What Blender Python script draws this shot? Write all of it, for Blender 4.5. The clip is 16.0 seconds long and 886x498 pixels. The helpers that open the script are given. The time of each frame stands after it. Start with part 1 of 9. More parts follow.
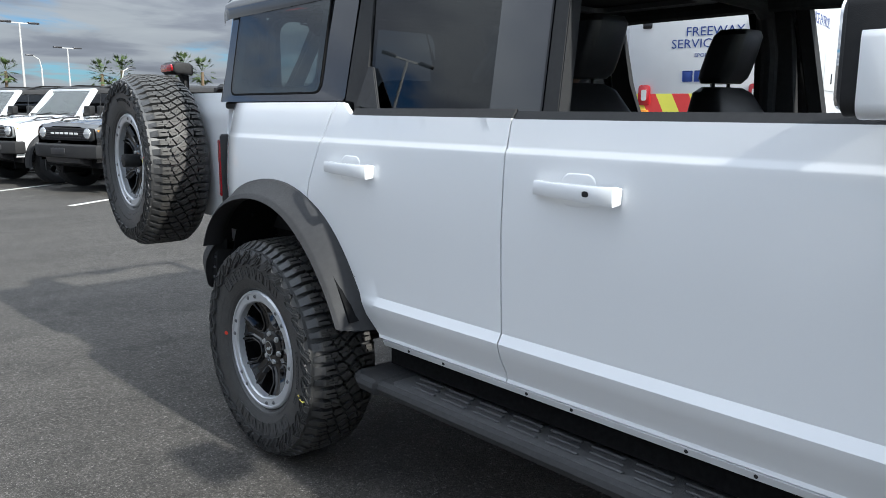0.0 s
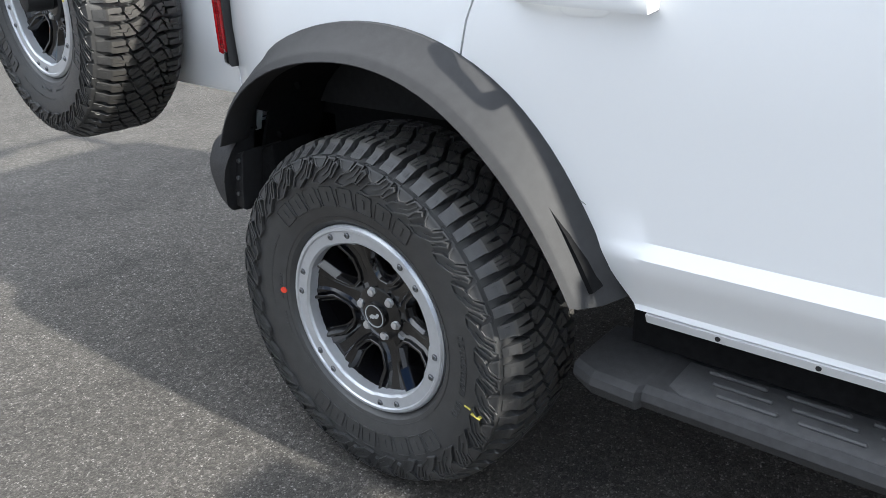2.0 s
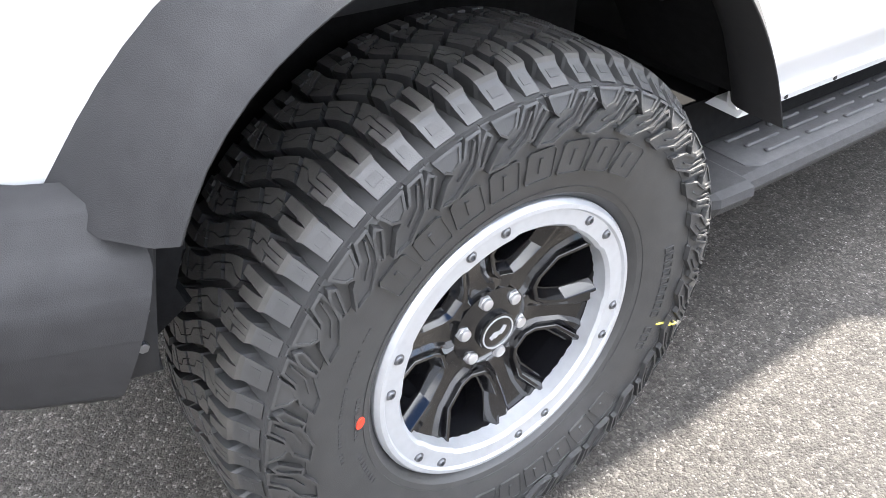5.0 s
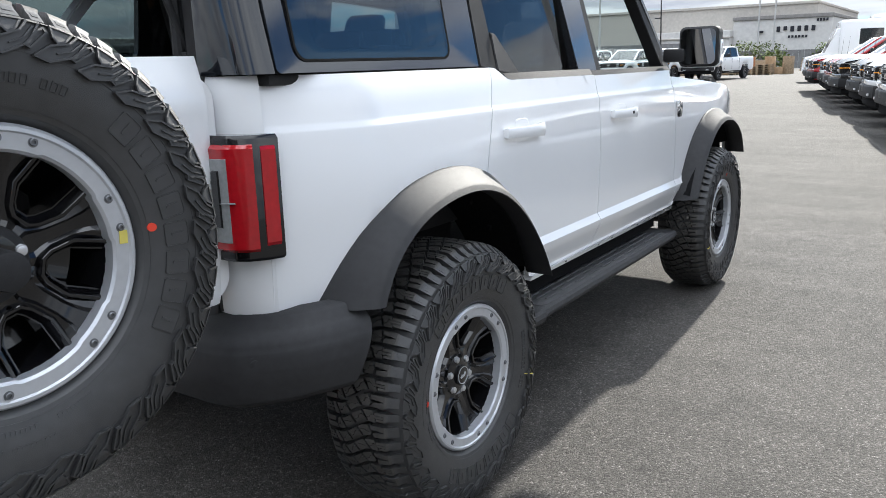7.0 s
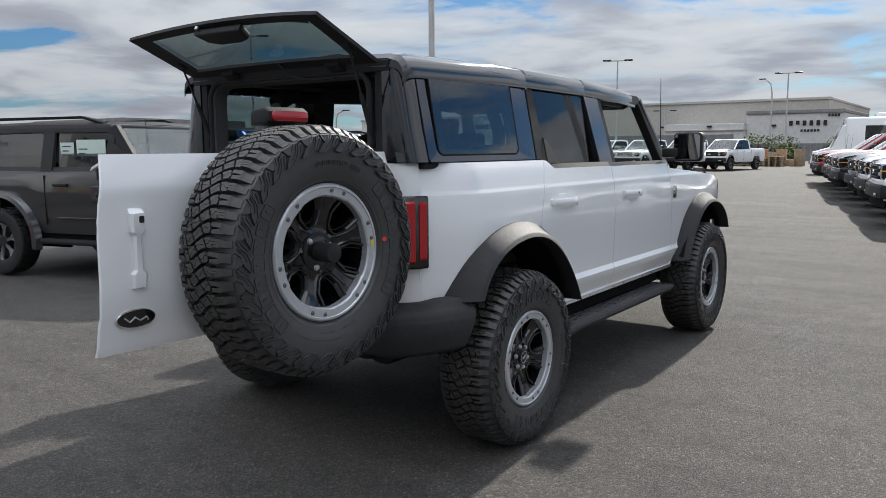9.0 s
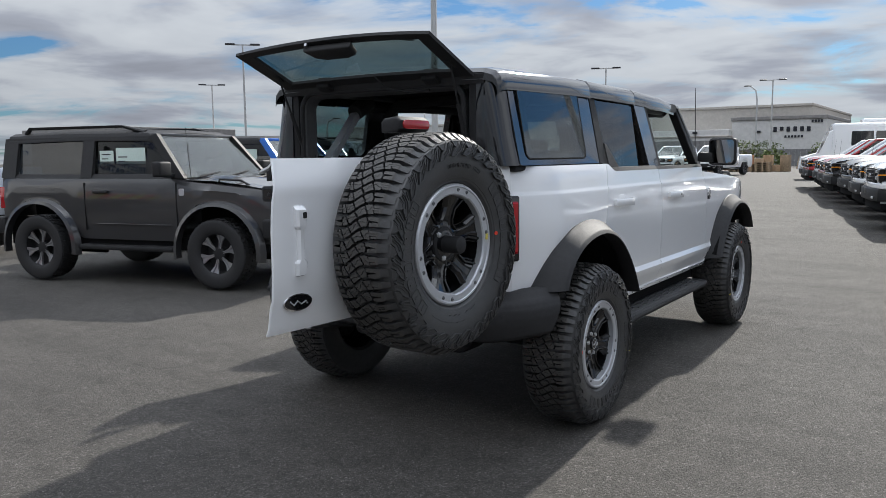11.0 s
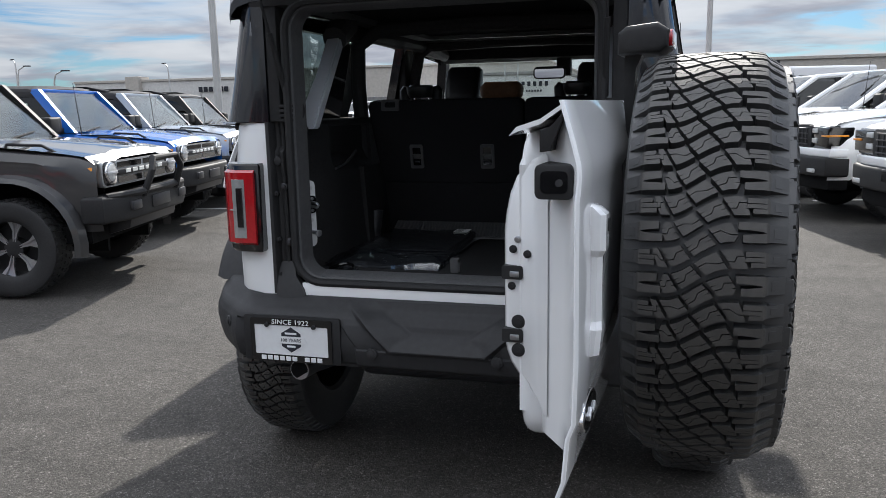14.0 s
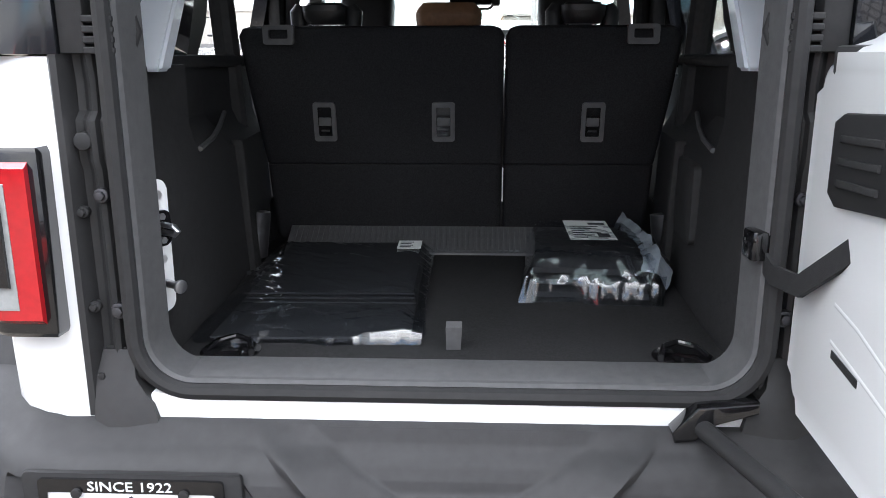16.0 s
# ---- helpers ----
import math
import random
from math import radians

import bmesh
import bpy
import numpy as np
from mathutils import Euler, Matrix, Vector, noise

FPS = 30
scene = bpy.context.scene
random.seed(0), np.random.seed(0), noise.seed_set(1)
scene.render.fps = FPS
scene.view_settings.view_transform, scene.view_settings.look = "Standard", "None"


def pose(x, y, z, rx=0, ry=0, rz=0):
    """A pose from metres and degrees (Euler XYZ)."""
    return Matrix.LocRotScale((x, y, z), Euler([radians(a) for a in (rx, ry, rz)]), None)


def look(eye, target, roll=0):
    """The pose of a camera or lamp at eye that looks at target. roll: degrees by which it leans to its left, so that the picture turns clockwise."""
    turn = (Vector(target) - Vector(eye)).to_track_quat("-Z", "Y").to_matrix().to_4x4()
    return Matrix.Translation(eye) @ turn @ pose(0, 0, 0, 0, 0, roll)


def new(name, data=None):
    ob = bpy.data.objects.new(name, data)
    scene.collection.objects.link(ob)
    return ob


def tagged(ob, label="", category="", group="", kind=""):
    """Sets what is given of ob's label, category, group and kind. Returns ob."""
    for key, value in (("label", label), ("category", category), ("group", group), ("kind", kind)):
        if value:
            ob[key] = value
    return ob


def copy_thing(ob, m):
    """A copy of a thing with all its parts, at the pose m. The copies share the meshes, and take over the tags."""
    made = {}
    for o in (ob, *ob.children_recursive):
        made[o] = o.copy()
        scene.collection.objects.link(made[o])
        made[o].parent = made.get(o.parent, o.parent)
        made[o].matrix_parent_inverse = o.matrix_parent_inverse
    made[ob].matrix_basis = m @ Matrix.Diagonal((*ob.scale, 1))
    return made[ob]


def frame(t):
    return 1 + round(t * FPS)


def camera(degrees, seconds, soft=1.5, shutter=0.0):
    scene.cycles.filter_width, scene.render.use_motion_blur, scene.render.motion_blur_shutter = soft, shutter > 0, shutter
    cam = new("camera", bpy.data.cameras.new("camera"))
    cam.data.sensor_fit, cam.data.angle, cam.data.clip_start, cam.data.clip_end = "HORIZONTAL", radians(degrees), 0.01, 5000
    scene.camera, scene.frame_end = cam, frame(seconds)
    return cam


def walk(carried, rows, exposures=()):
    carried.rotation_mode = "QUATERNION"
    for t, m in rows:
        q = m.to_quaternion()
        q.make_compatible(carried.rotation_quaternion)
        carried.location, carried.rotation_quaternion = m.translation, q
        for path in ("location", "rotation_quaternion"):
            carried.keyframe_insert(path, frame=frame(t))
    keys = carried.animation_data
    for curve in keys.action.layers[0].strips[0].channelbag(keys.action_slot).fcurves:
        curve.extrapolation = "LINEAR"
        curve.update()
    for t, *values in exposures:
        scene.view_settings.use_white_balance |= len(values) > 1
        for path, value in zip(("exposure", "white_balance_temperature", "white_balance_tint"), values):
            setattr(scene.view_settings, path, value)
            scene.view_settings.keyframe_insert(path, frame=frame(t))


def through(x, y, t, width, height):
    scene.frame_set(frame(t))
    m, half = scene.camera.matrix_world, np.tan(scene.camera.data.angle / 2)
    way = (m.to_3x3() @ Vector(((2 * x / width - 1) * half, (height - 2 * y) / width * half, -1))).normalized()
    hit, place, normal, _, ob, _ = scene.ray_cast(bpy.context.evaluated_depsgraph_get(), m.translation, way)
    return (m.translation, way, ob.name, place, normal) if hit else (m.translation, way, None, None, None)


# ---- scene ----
cam = camera(59.3, 16.0, 0.6)
PATH = [
    (0, (2.446, 2.689, 1.375), (1.128, 1.226, 1.022), 0.2),
    (0.5, (2.385, 2.319, 1.36), (1.054, 0.888, 0.934), -0.3),
    (1, (2.275, 1.926, 1.341), (0.927, 0.543, 0.822), -0.8),
    (1.5, (2.208, 1.543, 1.306), (0.843, 0.22, 0.685), -1.7),
    (2, (2.116, 1.177, 1.304), (0.7, 0.005, 0.515), -2.3),
    (2.5, (1.99, 0.776, 1.267), (0.515, -0.18, 0.314), -3.3),
    (3, (1.939, 0.45, 1.26), (0.402, -0.166, 0.139), -2.6),
    (3.5, (1.793, 0.128, 1.208), (0.239, -0.094, -0.031), -0.2),
    (4, (1.724, -0.174, 1.18), (0.196, 0.031, -0.094), 2.9),
    (4.5, (1.613, -0.386, 1.16), (0.181, 0.243, -0.085), 3.3),
    (5, (1.616, -0.597, 1.208), (0.308, 0.381, 0.053), 1.4),
    (5.2, (1.666, -0.728, 1.253), (0.396, 0.401, 0.199), 1.2),
    (7.5, (2.4, -2.343, 1.46), (1.306, -0.72, 1.05), -1.1),
    (8, (2.558, -2.688, 1.506), (1.45, -1.066, 1.133), 0.2),
    (8.5, (2.712, -2.967, 1.469), (1.581, -1.344, 1.178), -0.4),
    (9, (2.812, -3.305, 1.465), (1.665, -1.686, 1.208), -0.3),
    (11.5, (2.425, -3.895, 1.448), (1.334, -2.234, 1.219), -0.9),
    (12, (2.066, -3.851, 1.42), (1.044, -2.148, 1.187), -1.0),
    (12.5, (1.732, -3.79, 1.424), (0.811, -2.032, 1.168), -1.0),
    (13, (1.381, -3.64, 1.431), (0.573, -1.832, 1.151), -1.1),
    (13.5, (1.036, -3.454, 1.441), (0.352, -1.602, 1.123), -1.3),
    (14, (0.743, -3.163, 1.444), (0.201, -1.271, 1.086), -1.1),
    (14.5, (0.462, -2.886, 1.433), (0.076, -0.964, 1.038), -0.8),
    (15, (0.286, -2.501, 1.429), (0.024, -0.566, 0.994), -0.7),
    (15.5, (0.147, -2.193, 1.43), (-0.015, -0.256, 0.962), -0.5),
    (16, (0.062, -1.901, 1.4), (-0.023, 0.039, 0.92), -0.1),
]
walk(cam, [(t, look(eye, target, roll)) for t, eye, target, roll in PATH],
     [(0.0, 0.86, 6250, 5), (1.0, 1.00, 6300, 5), (2.0, 1.50, 6500, 6), (3.0, 2.36, 6700, 9), (3.5, 2.90, 6800, 10), (5.2, 3.0, 6800, 10), (5.9, 1.95, 6700, 9), (6.5, 1.45, 6600, 8), (7.3, 1.12, 6500, 7), (9.0, 0.54, 6600, 8),
      (12.5, 0.49, 6450, 8), (13.5, 0.58, 6500, 8), (14.0, 0.70, 6550, 9), (14.5, 0.82, 6550, 9), (15.0, 1.26, 6600, 10), (15.5, 1.92, 6700, 10), (16.0, 2.68, 6850, 10)])

# ---- world, sun ----
SHIFT = Vector((0.107, -1.56, -1.0))          # the way of the sunlight
world = bpy.data.worlds.new("world")
scene.world = world
world.use_nodes = True


def node(tree, kind, **values):
    n = tree.nodes.new(kind)
    for key, value in values.items():
        setattr(n, key, value)
    return n


def wire(tree, a, b):
    tree.links.new(a, b)


def ramp(tree, stops, mode="LINEAR"):
    n = node(tree, "ShaderNodeValToRGB")
    n.color_ramp.interpolation = mode
    els = n.color_ramp.elements
    while len(els) < len(stops):
        els.new(0.5)
    for e, (p, c) in zip(els, stops):
        e.position = p
        e.color = (c, c, c, 1) if isinstance(c, (int, float)) else (*c, 1)
    return n


def build_sky():
    tree = world.node_tree
    bg = tree.nodes["Background"]
    sky = node(tree, "ShaderNodeTexSky", sky_type="NISHITA", sun_disc=False,
               sun_elevation=radians(32.6), sun_rotation=radians(-4), air_density=1.0, dust_density=0.6, ozone_density=1.6)
    coord = node(tree, "ShaderNodeTexCoord")
    sep = node(tree, "ShaderNodeSeparateXYZ")
    wire(tree, coord.outputs["Generated"], sep.inputs[0])
    # clouds lie on a flat layer: the direction over its height
    high = node(tree, "ShaderNodeMath", operation="ADD")
    high.inputs[1].default_value = 0.10
    wire(tree, sep.outputs[2], high.inputs[0])
    top = node(tree, "ShaderNodeMath", operation="MAXIMUM")
    top.inputs[1].default_value = 0.06
    wire(tree, high.outputs[0], top.inputs[0])
    dx = node(tree, "ShaderNodeMath", operation="DIVIDE")
    dy = node(tree, "ShaderNodeMath", operation="DIVIDE")
    for d, n in ((dx, 0), (dy, 1)):
        wire(tree, sep.outputs[n], d.inputs[0])
        wire(tree, top.outputs[0], d.inputs[1])
    flat = node(tree, "ShaderNodeCombineXYZ")
    wire(tree, dx.outputs[0], flat.inputs[0])
    wire(tree, dy.outputs[0], flat.inputs[1])
    big = node(tree, "ShaderNodeTexNoise")
    big.inputs["Scale"].default_value = 0.62
    big.inputs["Detail"].default_value = 7
    big.inputs["Roughness"].default_value = 0.56
    big.inputs["Distortion"].default_value = 0.5
    fine = node(tree, "ShaderNodeTexNoise")
    fine.inputs["Scale"].default_value = 1.15
    fine.inputs["Detail"].default_value = 5
    fine.inputs["Distortion"].default_value = 0.3
    wire(tree, flat.outputs[0], big.inputs["Vector"])
    wire(tree, flat.outputs[0], fine.inputs["Vector"])
    cover = ramp(tree, [(0.43, 0), (0.475, 0.72), (0.54, 1)])
    # the cloud thins out ahead of the car
    thin = node(tree, "ShaderNodeMath", operation="MULTIPLY_ADD")
    thin.inputs[1].default_value = -0.018
    thin.inputs[2].default_value = 0.044
    wire(tree, sep.outputs[1], thin.inputs[0])
    dense = node(tree, "ShaderNodeMath", operation="ADD")
    wire(tree, big.outputs["Fac"], dense.inputs[0])
    wire(tree, thin.outputs[0], dense.inputs[1])
    wire(tree, dense.outputs[0], cover.inputs[0])
    tone = ramp(tree, [(0.30, (9.2, 9.7, 10.5)), (0.47, (8.0, 8.5, 9.4)), (0.58, (5.6, 6.0, 7.1)), (0.70, (4.5, 4.8, 5.7))])
    wire(tree, fine.outputs["Fac"], tone.inputs[0])
    # thinner, brighter cloud overhead
    lift = node(tree, "ShaderNodeMath", operation="MULTIPLY_ADD")
    lift.inputs[1].default_value = 1.95
    lift.inputs[2].default_value = 0.55
    wire(tree, sep.outputs[2], lift.inputs[0])
    rise = node(tree, "ShaderNodeMath", operation="MULTIPLY_ADD")
    rise.inputs[2].default_value = 0.43
    wire(tree, sep.outputs[2], rise.inputs[0])
    wire(tree, lift.outputs[0], rise.inputs[1])
    # and brighter towards the sun
    glow = node(tree, "ShaderNodeMath", operation="MULTIPLY_ADD")
    glow.inputs[1].default_value = 0.13
    wire(tree, sep.outputs[1], glow.inputs[0])
    wire(tree, rise.outputs[0], glow.inputs[2])
    bright = node(tree, "ShaderNodeVectorMath", operation="SCALE")
    wire(tree, tone.outputs[0], bright.inputs[0])
    wire(tree, glow.outputs[0], bright.inputs["Scale"])
    mix = node(tree, "ShaderNodeMix", data_type="RGBA")
    wire(tree, cover.outputs[0], mix.inputs["Factor"])
    blue = node(tree, "ShaderNodeMix", data_type="RGBA", blend_type="MULTIPLY")
    blue.inputs["Factor"].default_value = 1
    blue.inputs["B"].default_value = (0.28, 0.47, 0.70, 1)
    wire(tree, sky.outputs[0], blue.inputs["A"])
    wire(tree, blue.outputs["Result"], mix.inputs["A"])
    wire(tree, bright.outputs[0], mix.inputs["B"])
    wire(tree, mix.outputs["Result"], bg.inputs[0])
    bg.inputs[1].default_value = 0.078


build_sky()
sun = new("sun", bpy.data.lights.new("sun", "SUN"))
sun.data.energy = 3.75
sun.data.angle = radians(1.2)
sun.data.color = (1.0, 0.955, 0.90)
sun.matrix_world = look((0, 0, 60), Vector((0, 0, 60)) + SHIFT)

# ---- materials ----


def material(name, colour, rough=0.5, metal=0.0, coat=0.0, grain=0.0, grain_scale=60.0, bump=0.0, bump_scale=400.0,
             vary=0.0, spec=0.5, trans=0.0, ior=1.45, alpha=1.0, emit=0.0, rough_vary=0.0):
    """A surface with grain in its colour, slow stains, and fine relief."""
    m = bpy.data.materials.new(name)
    m.use_nodes = True
    tree = m.node_tree
    p = tree.nodes["Principled BSDF"]
    p.inputs["Base Color"].default_value = (*colour, 1)
    p.inputs["Roughness"].default_value = rough
    p.inputs["Metallic"].default_value = metal
    p.inputs["Coat Weight"].default_value = coat
    p.inputs["Coat Roughness"].default_value = 0.04
    p.inputs["Specular IOR Level"].default_value = spec
    p.inputs["Transmission Weight"].default_value = trans
    p.inputs["IOR"].default_value = ior
    p.inputs["Alpha"].default_value = alpha
    if emit:
        p.inputs["Emission Color"].default_value = (*colour, 1)
        p.inputs["Emission Strength"].default_value = emit
    coord = node(tree, "ShaderNodeTexCoord")
    if grain or vary:
        a = node(tree, "ShaderNodeTexNoise")
        a.inputs["Scale"].default_value = grain_scale
        a.inputs["Detail"].default_value = 4
        b = node(tree, "ShaderNodeTexNoise")
        b.inputs["Scale"].default_value = 2.3
        b.inputs["Detail"].default_value = 5
        wire(tree, coord.outputs["Object"], a.inputs["Vector"])
        wire(tree, coord.outputs["Object"], b.inputs["Vector"])
        ra = ramp(tree, [(0.3, 1 - grain), (0.7, 1 + grain)])
        rb = ramp(tree, [(0.3, 1 - vary), (0.7, 1 + vary)])
        wire(tree, a.outputs["Fac"], ra.inputs[0])
        wire(tree, b.outputs["Fac"], rb.inputs[0])
        m1 = node(tree, "ShaderNodeMix", data_type="RGBA", blend_type="MULTIPLY")
        m1.inputs["Factor"].default_value = 1
        m1.inputs["A"].default_value = (*colour, 1)
        wire(tree, ra.outputs[0], m1.inputs["B"])
        m2 = node(tree, "ShaderNodeMix", data_type="RGBA", blend_type="MULTIPLY")
        m2.inputs["Factor"].default_value = 1
        wire(tree, m1.outputs["Result"], m2.inputs["A"])
        wire(tree, rb.outputs[0], m2.inputs["B"])
        wire(tree, m2.outputs["Result"], p.inputs["Base Color"])
        if rough_vary:
            rr = node(tree, "ShaderNodeMapRange")
            rr.inputs["From Min"].default_value = 0.3
            rr.inputs["From Max"].default_value = 0.7
            rr.inputs["To Min"].default_value = max(0.02, rough - rough_vary)
            rr.inputs["To Max"].default_value = rough + rough_vary
            wire(tree, b.outputs["Fac"], rr.inputs["Value"])
            wire(tree, rr.outputs[0], p.inputs["Roughness"])
    if bump:
        n = node(tree, "ShaderNodeTexNoise")
        n.inputs["Scale"].default_value = bump_scale
        n.inputs["Detail"].default_value = 3
        wire(tree, coord.outputs["Object"], n.inputs["Vector"])
        bm = node(tree, "ShaderNodeBump")
        bm.inputs["Strength"].default_value = bump
        bm.inputs["Distance"].default_value = 0.002
        wire(tree, n.outputs["Fac"], bm.inputs["Height"])
        wire(tree, bm.outputs[0], p.inputs["Normal"])
    return m


def pane(name, tint, rough=0.01, through=0.7, base=0.05):
    """Window glass: a clear or tinted sheet that lets light straight through and mirrors the rest."""
    m = bpy.data.materials.new(name)
    m.use_nodes = True
    tree = m.node_tree
    tree.nodes.remove(tree.nodes["Principled BSDF"])
    out = tree.nodes["Material Output"]
    clear = node(tree, "ShaderNodeBsdfTransparent")
    clear.inputs[0].default_value = (*[c * through for c in tint], 1)
    gloss = node(tree, "ShaderNodeBsdfGlossy")
    gloss.inputs["Roughness"].default_value = rough
    gloss.inputs["Color"].default_value = (1, 1, 1, 1)
    face = node(tree, "ShaderNodeLayerWeight")
    face.inputs["Blend"].default_value = 0.5
    power = node(tree, "ShaderNodeMath", operation="POWER")
    power.inputs[1].default_value = 5.0
    wire(tree, face.outputs["Facing"], power.inputs[0])
    fres = node(tree, "ShaderNodeMath", operation="MULTIPLY_ADD")
    fres.inputs[1].default_value = 0.94
    fres.inputs[2].default_value = base
    wire(tree, power.outputs[0], fres.inputs[0])
    mixer = node(tree, "ShaderNodeMixShader")
    wire(tree, fres.outputs[0], mixer.inputs[0])
    wire(tree, clear.outputs[0], mixer.inputs[1])
    wire(tree, gloss.outputs[0], mixer.inputs[2])
    wire(tree, mixer.outputs[0], out.inputs[0])
    return m


def asphalt():
    m = bpy.data.materials.new("asphalt")
    m.use_nodes = True
    tree = m.node_tree
    p = tree.nodes["Principled BSDF"]
    coord = node(tree, "ShaderNodeTexCoord")
    stone = node(tree, "ShaderNodeTexVoronoi", feature="F1")
    stone.inputs["Scale"].default_value = 240
    grit = node(tree, "ShaderNodeTexNoise")
    grit.inputs["Scale"].default_value = 230
    grit.inputs["Detail"].default_value = 3
    patch = node(tree, "ShaderNodeTexNoise")
    patch.inputs["Scale"].default_value = 0.55
    patch.inputs["Detail"].default_value = 7
    patch.inputs["Roughness"].default_value = 0.62
    spot = node(tree, "ShaderNodeTexNoise")
    spot.inputs["Scale"].default_value = 5.5
    spot.inputs["Detail"].default_value = 6
    for n in (stone, grit, patch, spot):
        wire(tree, coord.outputs["Object"], n.inputs["Vector"])
    # pieces of light and dark stone in a dark binder
    chips = node(tree, "ShaderNodeSeparateColor")
    wire(tree, stone.outputs["Color"], chips.inputs[0])
    tone = ramp(tree, [(0.0, (0.038, 0.0345, 0.0305)), (0.5, (0.058, 0.053, 0.0475)), (0.90, (0.084, 0.078, 0.070)), (0.97, (0.145, 0.136, 0.124)), (1.0, (0.21, 0.199, 0.184))])
    wire(tree, chips.outputs[0], tone.inputs[0])
    # long faint streaks that tyres have rubbed in, beside the broad patches
    lay = node(tree, "ShaderNodeMapping")
    lay.inputs["Rotation"].default_value = (0, 0, radians(28))
    lay.inputs["Scale"].default_value = (0.22, 1.9, 1.0)
    wire(tree, coord.outputs["Object"], lay.inputs["Vector"])
    streak = node(tree, "ShaderNodeTexNoise")
    streak.inputs["Scale"].default_value = 1.1
    streak.inputs["Detail"].default_value = 5
    streak.inputs["Distortion"].default_value = 0.7
    wire(tree, lay.outputs[0], streak.inputs["Vector"])
    blend = node(tree, "ShaderNodeMath", operation="MULTIPLY_ADD")
    blend.inputs[1].default_value = 0.5
    half = node(tree, "ShaderNodeMath", operation="MULTIPLY")
    half.inputs[1].default_value = 0.5
    wire(tree, streak.outputs["Fac"], half.inputs[0])
    wire(tree, patch.outputs["Fac"], blend.inputs[0])
    wire(tree, half.outputs[0], blend.inputs[2])
    wear = ramp(tree, [(0.36, 0.76), (0.50, 1.0), (0.64, 1.20)])
    wire(tree, blend.outputs[0], wear.inputs[0])
    wear2 = ramp(tree, [(0.28, 0.72), (0.42, 0.98), (0.7, 1.08)])
    wire(tree, spot.outputs["Fac"], wear2.inputs[0])
    a = node(tree, "ShaderNodeMix", data_type="RGBA", blend_type="MULTIPLY")
    b = node(tree, "ShaderNodeMix", data_type="RGBA", blend_type="MULTIPLY")
    for n in (a, b):
        n.inputs["Factor"].default_value = 1
    # larger stones that stand out, light and dark
    coarse = node(tree, "ShaderNodeTexVoronoi", feature="F1")
    coarse.inputs["Scale"].default_value = 88
    wire(tree, coord.outputs["Object"], coarse.inputs["Vector"])
    pick = node(tree, "ShaderNodeSeparateColor")
    wire(tree, coarse.outputs["Color"], pick.inputs[0])
    stones = ramp(tree, [(0.0, 0.58), (0.30, 0.88), (0.75, 1.04), (0.92, 1.28), (1.0, 1.8)])
    wire(tree, pick.outputs[1], stones.inputs[0])
    mixed = node(tree, "ShaderNodeMix", data_type="RGBA", blend_type="MULTIPLY")
    mixed.inputs["Factor"].default_value = 0.82
    wire(tree, tone.outputs[0], mixed.inputs["A"])
    wire(tree, stones.outputs[0], mixed.inputs["B"])
    wire(tree, mixed.outputs["Result"], a.inputs["A"])
    wire(tree, wear.outputs[0], a.inputs["B"])
    wire(tree, a.outputs["Result"], b.inputs["A"])
    wire(tree, wear2.outputs[0], b.inputs["B"])
    wire(tree, b.outputs["Result"], p.inputs["Base Color"])
    p.inputs["Roughness"].default_value = 0.86
    p.inputs["Specular IOR Level"].default_value = 0.35
    add = node(tree, "ShaderNodeMath", operation="MULTIPLY_ADD")
    add.inputs[1].default_value = 0.6
    wire(tree, stone.outputs["Distance"], add.inputs[0])
    wire(tree, grit.outputs["Fac"], add.inputs[2])
    lumps = node(tree, "ShaderNodeMath", operation="MULTIPLY_ADD")
    lumps.inputs[1].default_value = 0.9
    wire(tree, coarse.outputs["Distance"], lumps.inputs[0])
    wire(tree, add.outputs[0], lumps.inputs[2])
    bump = node(tree, "ShaderNodeBump", invert=True)
    bump.inputs["Strength"].default_value = 0.85
    bump.inputs["Distance"].default_value = 0.004
    wire(tree, lumps.outputs[0], bump.inputs["Height"])
    wire(tree, bump.outputs[0], p.inputs["Normal"])
    return m


M_ASPHALT = asphalt()
M_LINE = material("worn line paint", (0.55, 0.54, 0.5), 0.8, grain=0.25, grain_scale=25, vary=0.2, bump=0.5, bump_scale=150)
M_WHITE = material("white car paint", (0.83, 0.84, 0.85), 0.26, coat=1.0, vary=0.005)
M_TRIM = material("grained grey plastic", (0.030, 0.030, 0.0315), 0.60, spec=0.35, grain=0.12, grain_scale=40, vary=0.08, bump=0.25, bump_scale=900)
M_BLACK = material("black plastic", (0.025, 0.025, 0.026), 0.55, spec=0.25, grain=0.1, vary=0.1, bump=0.2, bump_scale=700)
M_GLOSS = material("gloss black", (0.006, 0.006, 0.007), 0.12, coat=0.7, spec=0.45, vary=0.1)
M_TOP = material("gloss dark hardtop", (0.012, 0.013, 0.016), 0.10, coat=1.0, spec=0.6, vary=0.1, rough_vary=0.03)
M_LINER = material("wheel arch liner", (0.009, 0.009, 0.0095), 0.9, spec=0.12, grain=0.25, vary=0.2, bump=0.3, bump_scale=300)
M_TREAD = material("tread rubber, brown with dust", (0.050, 0.047, 0.043), 0.60, spec=0.70, grain=0.22, grain_scale=45, vary=0.25, bump=0.30, bump_scale=500, rough_vary=0.08)
M_RUBBER = material("tyre rubber", (0.036, 0.036, 0.0365), 0.46, spec=0.90, grain=0.16, grain_scale=35, vary=0.16, bump=0.25, bump_scale=600, rough_vary=0.08)
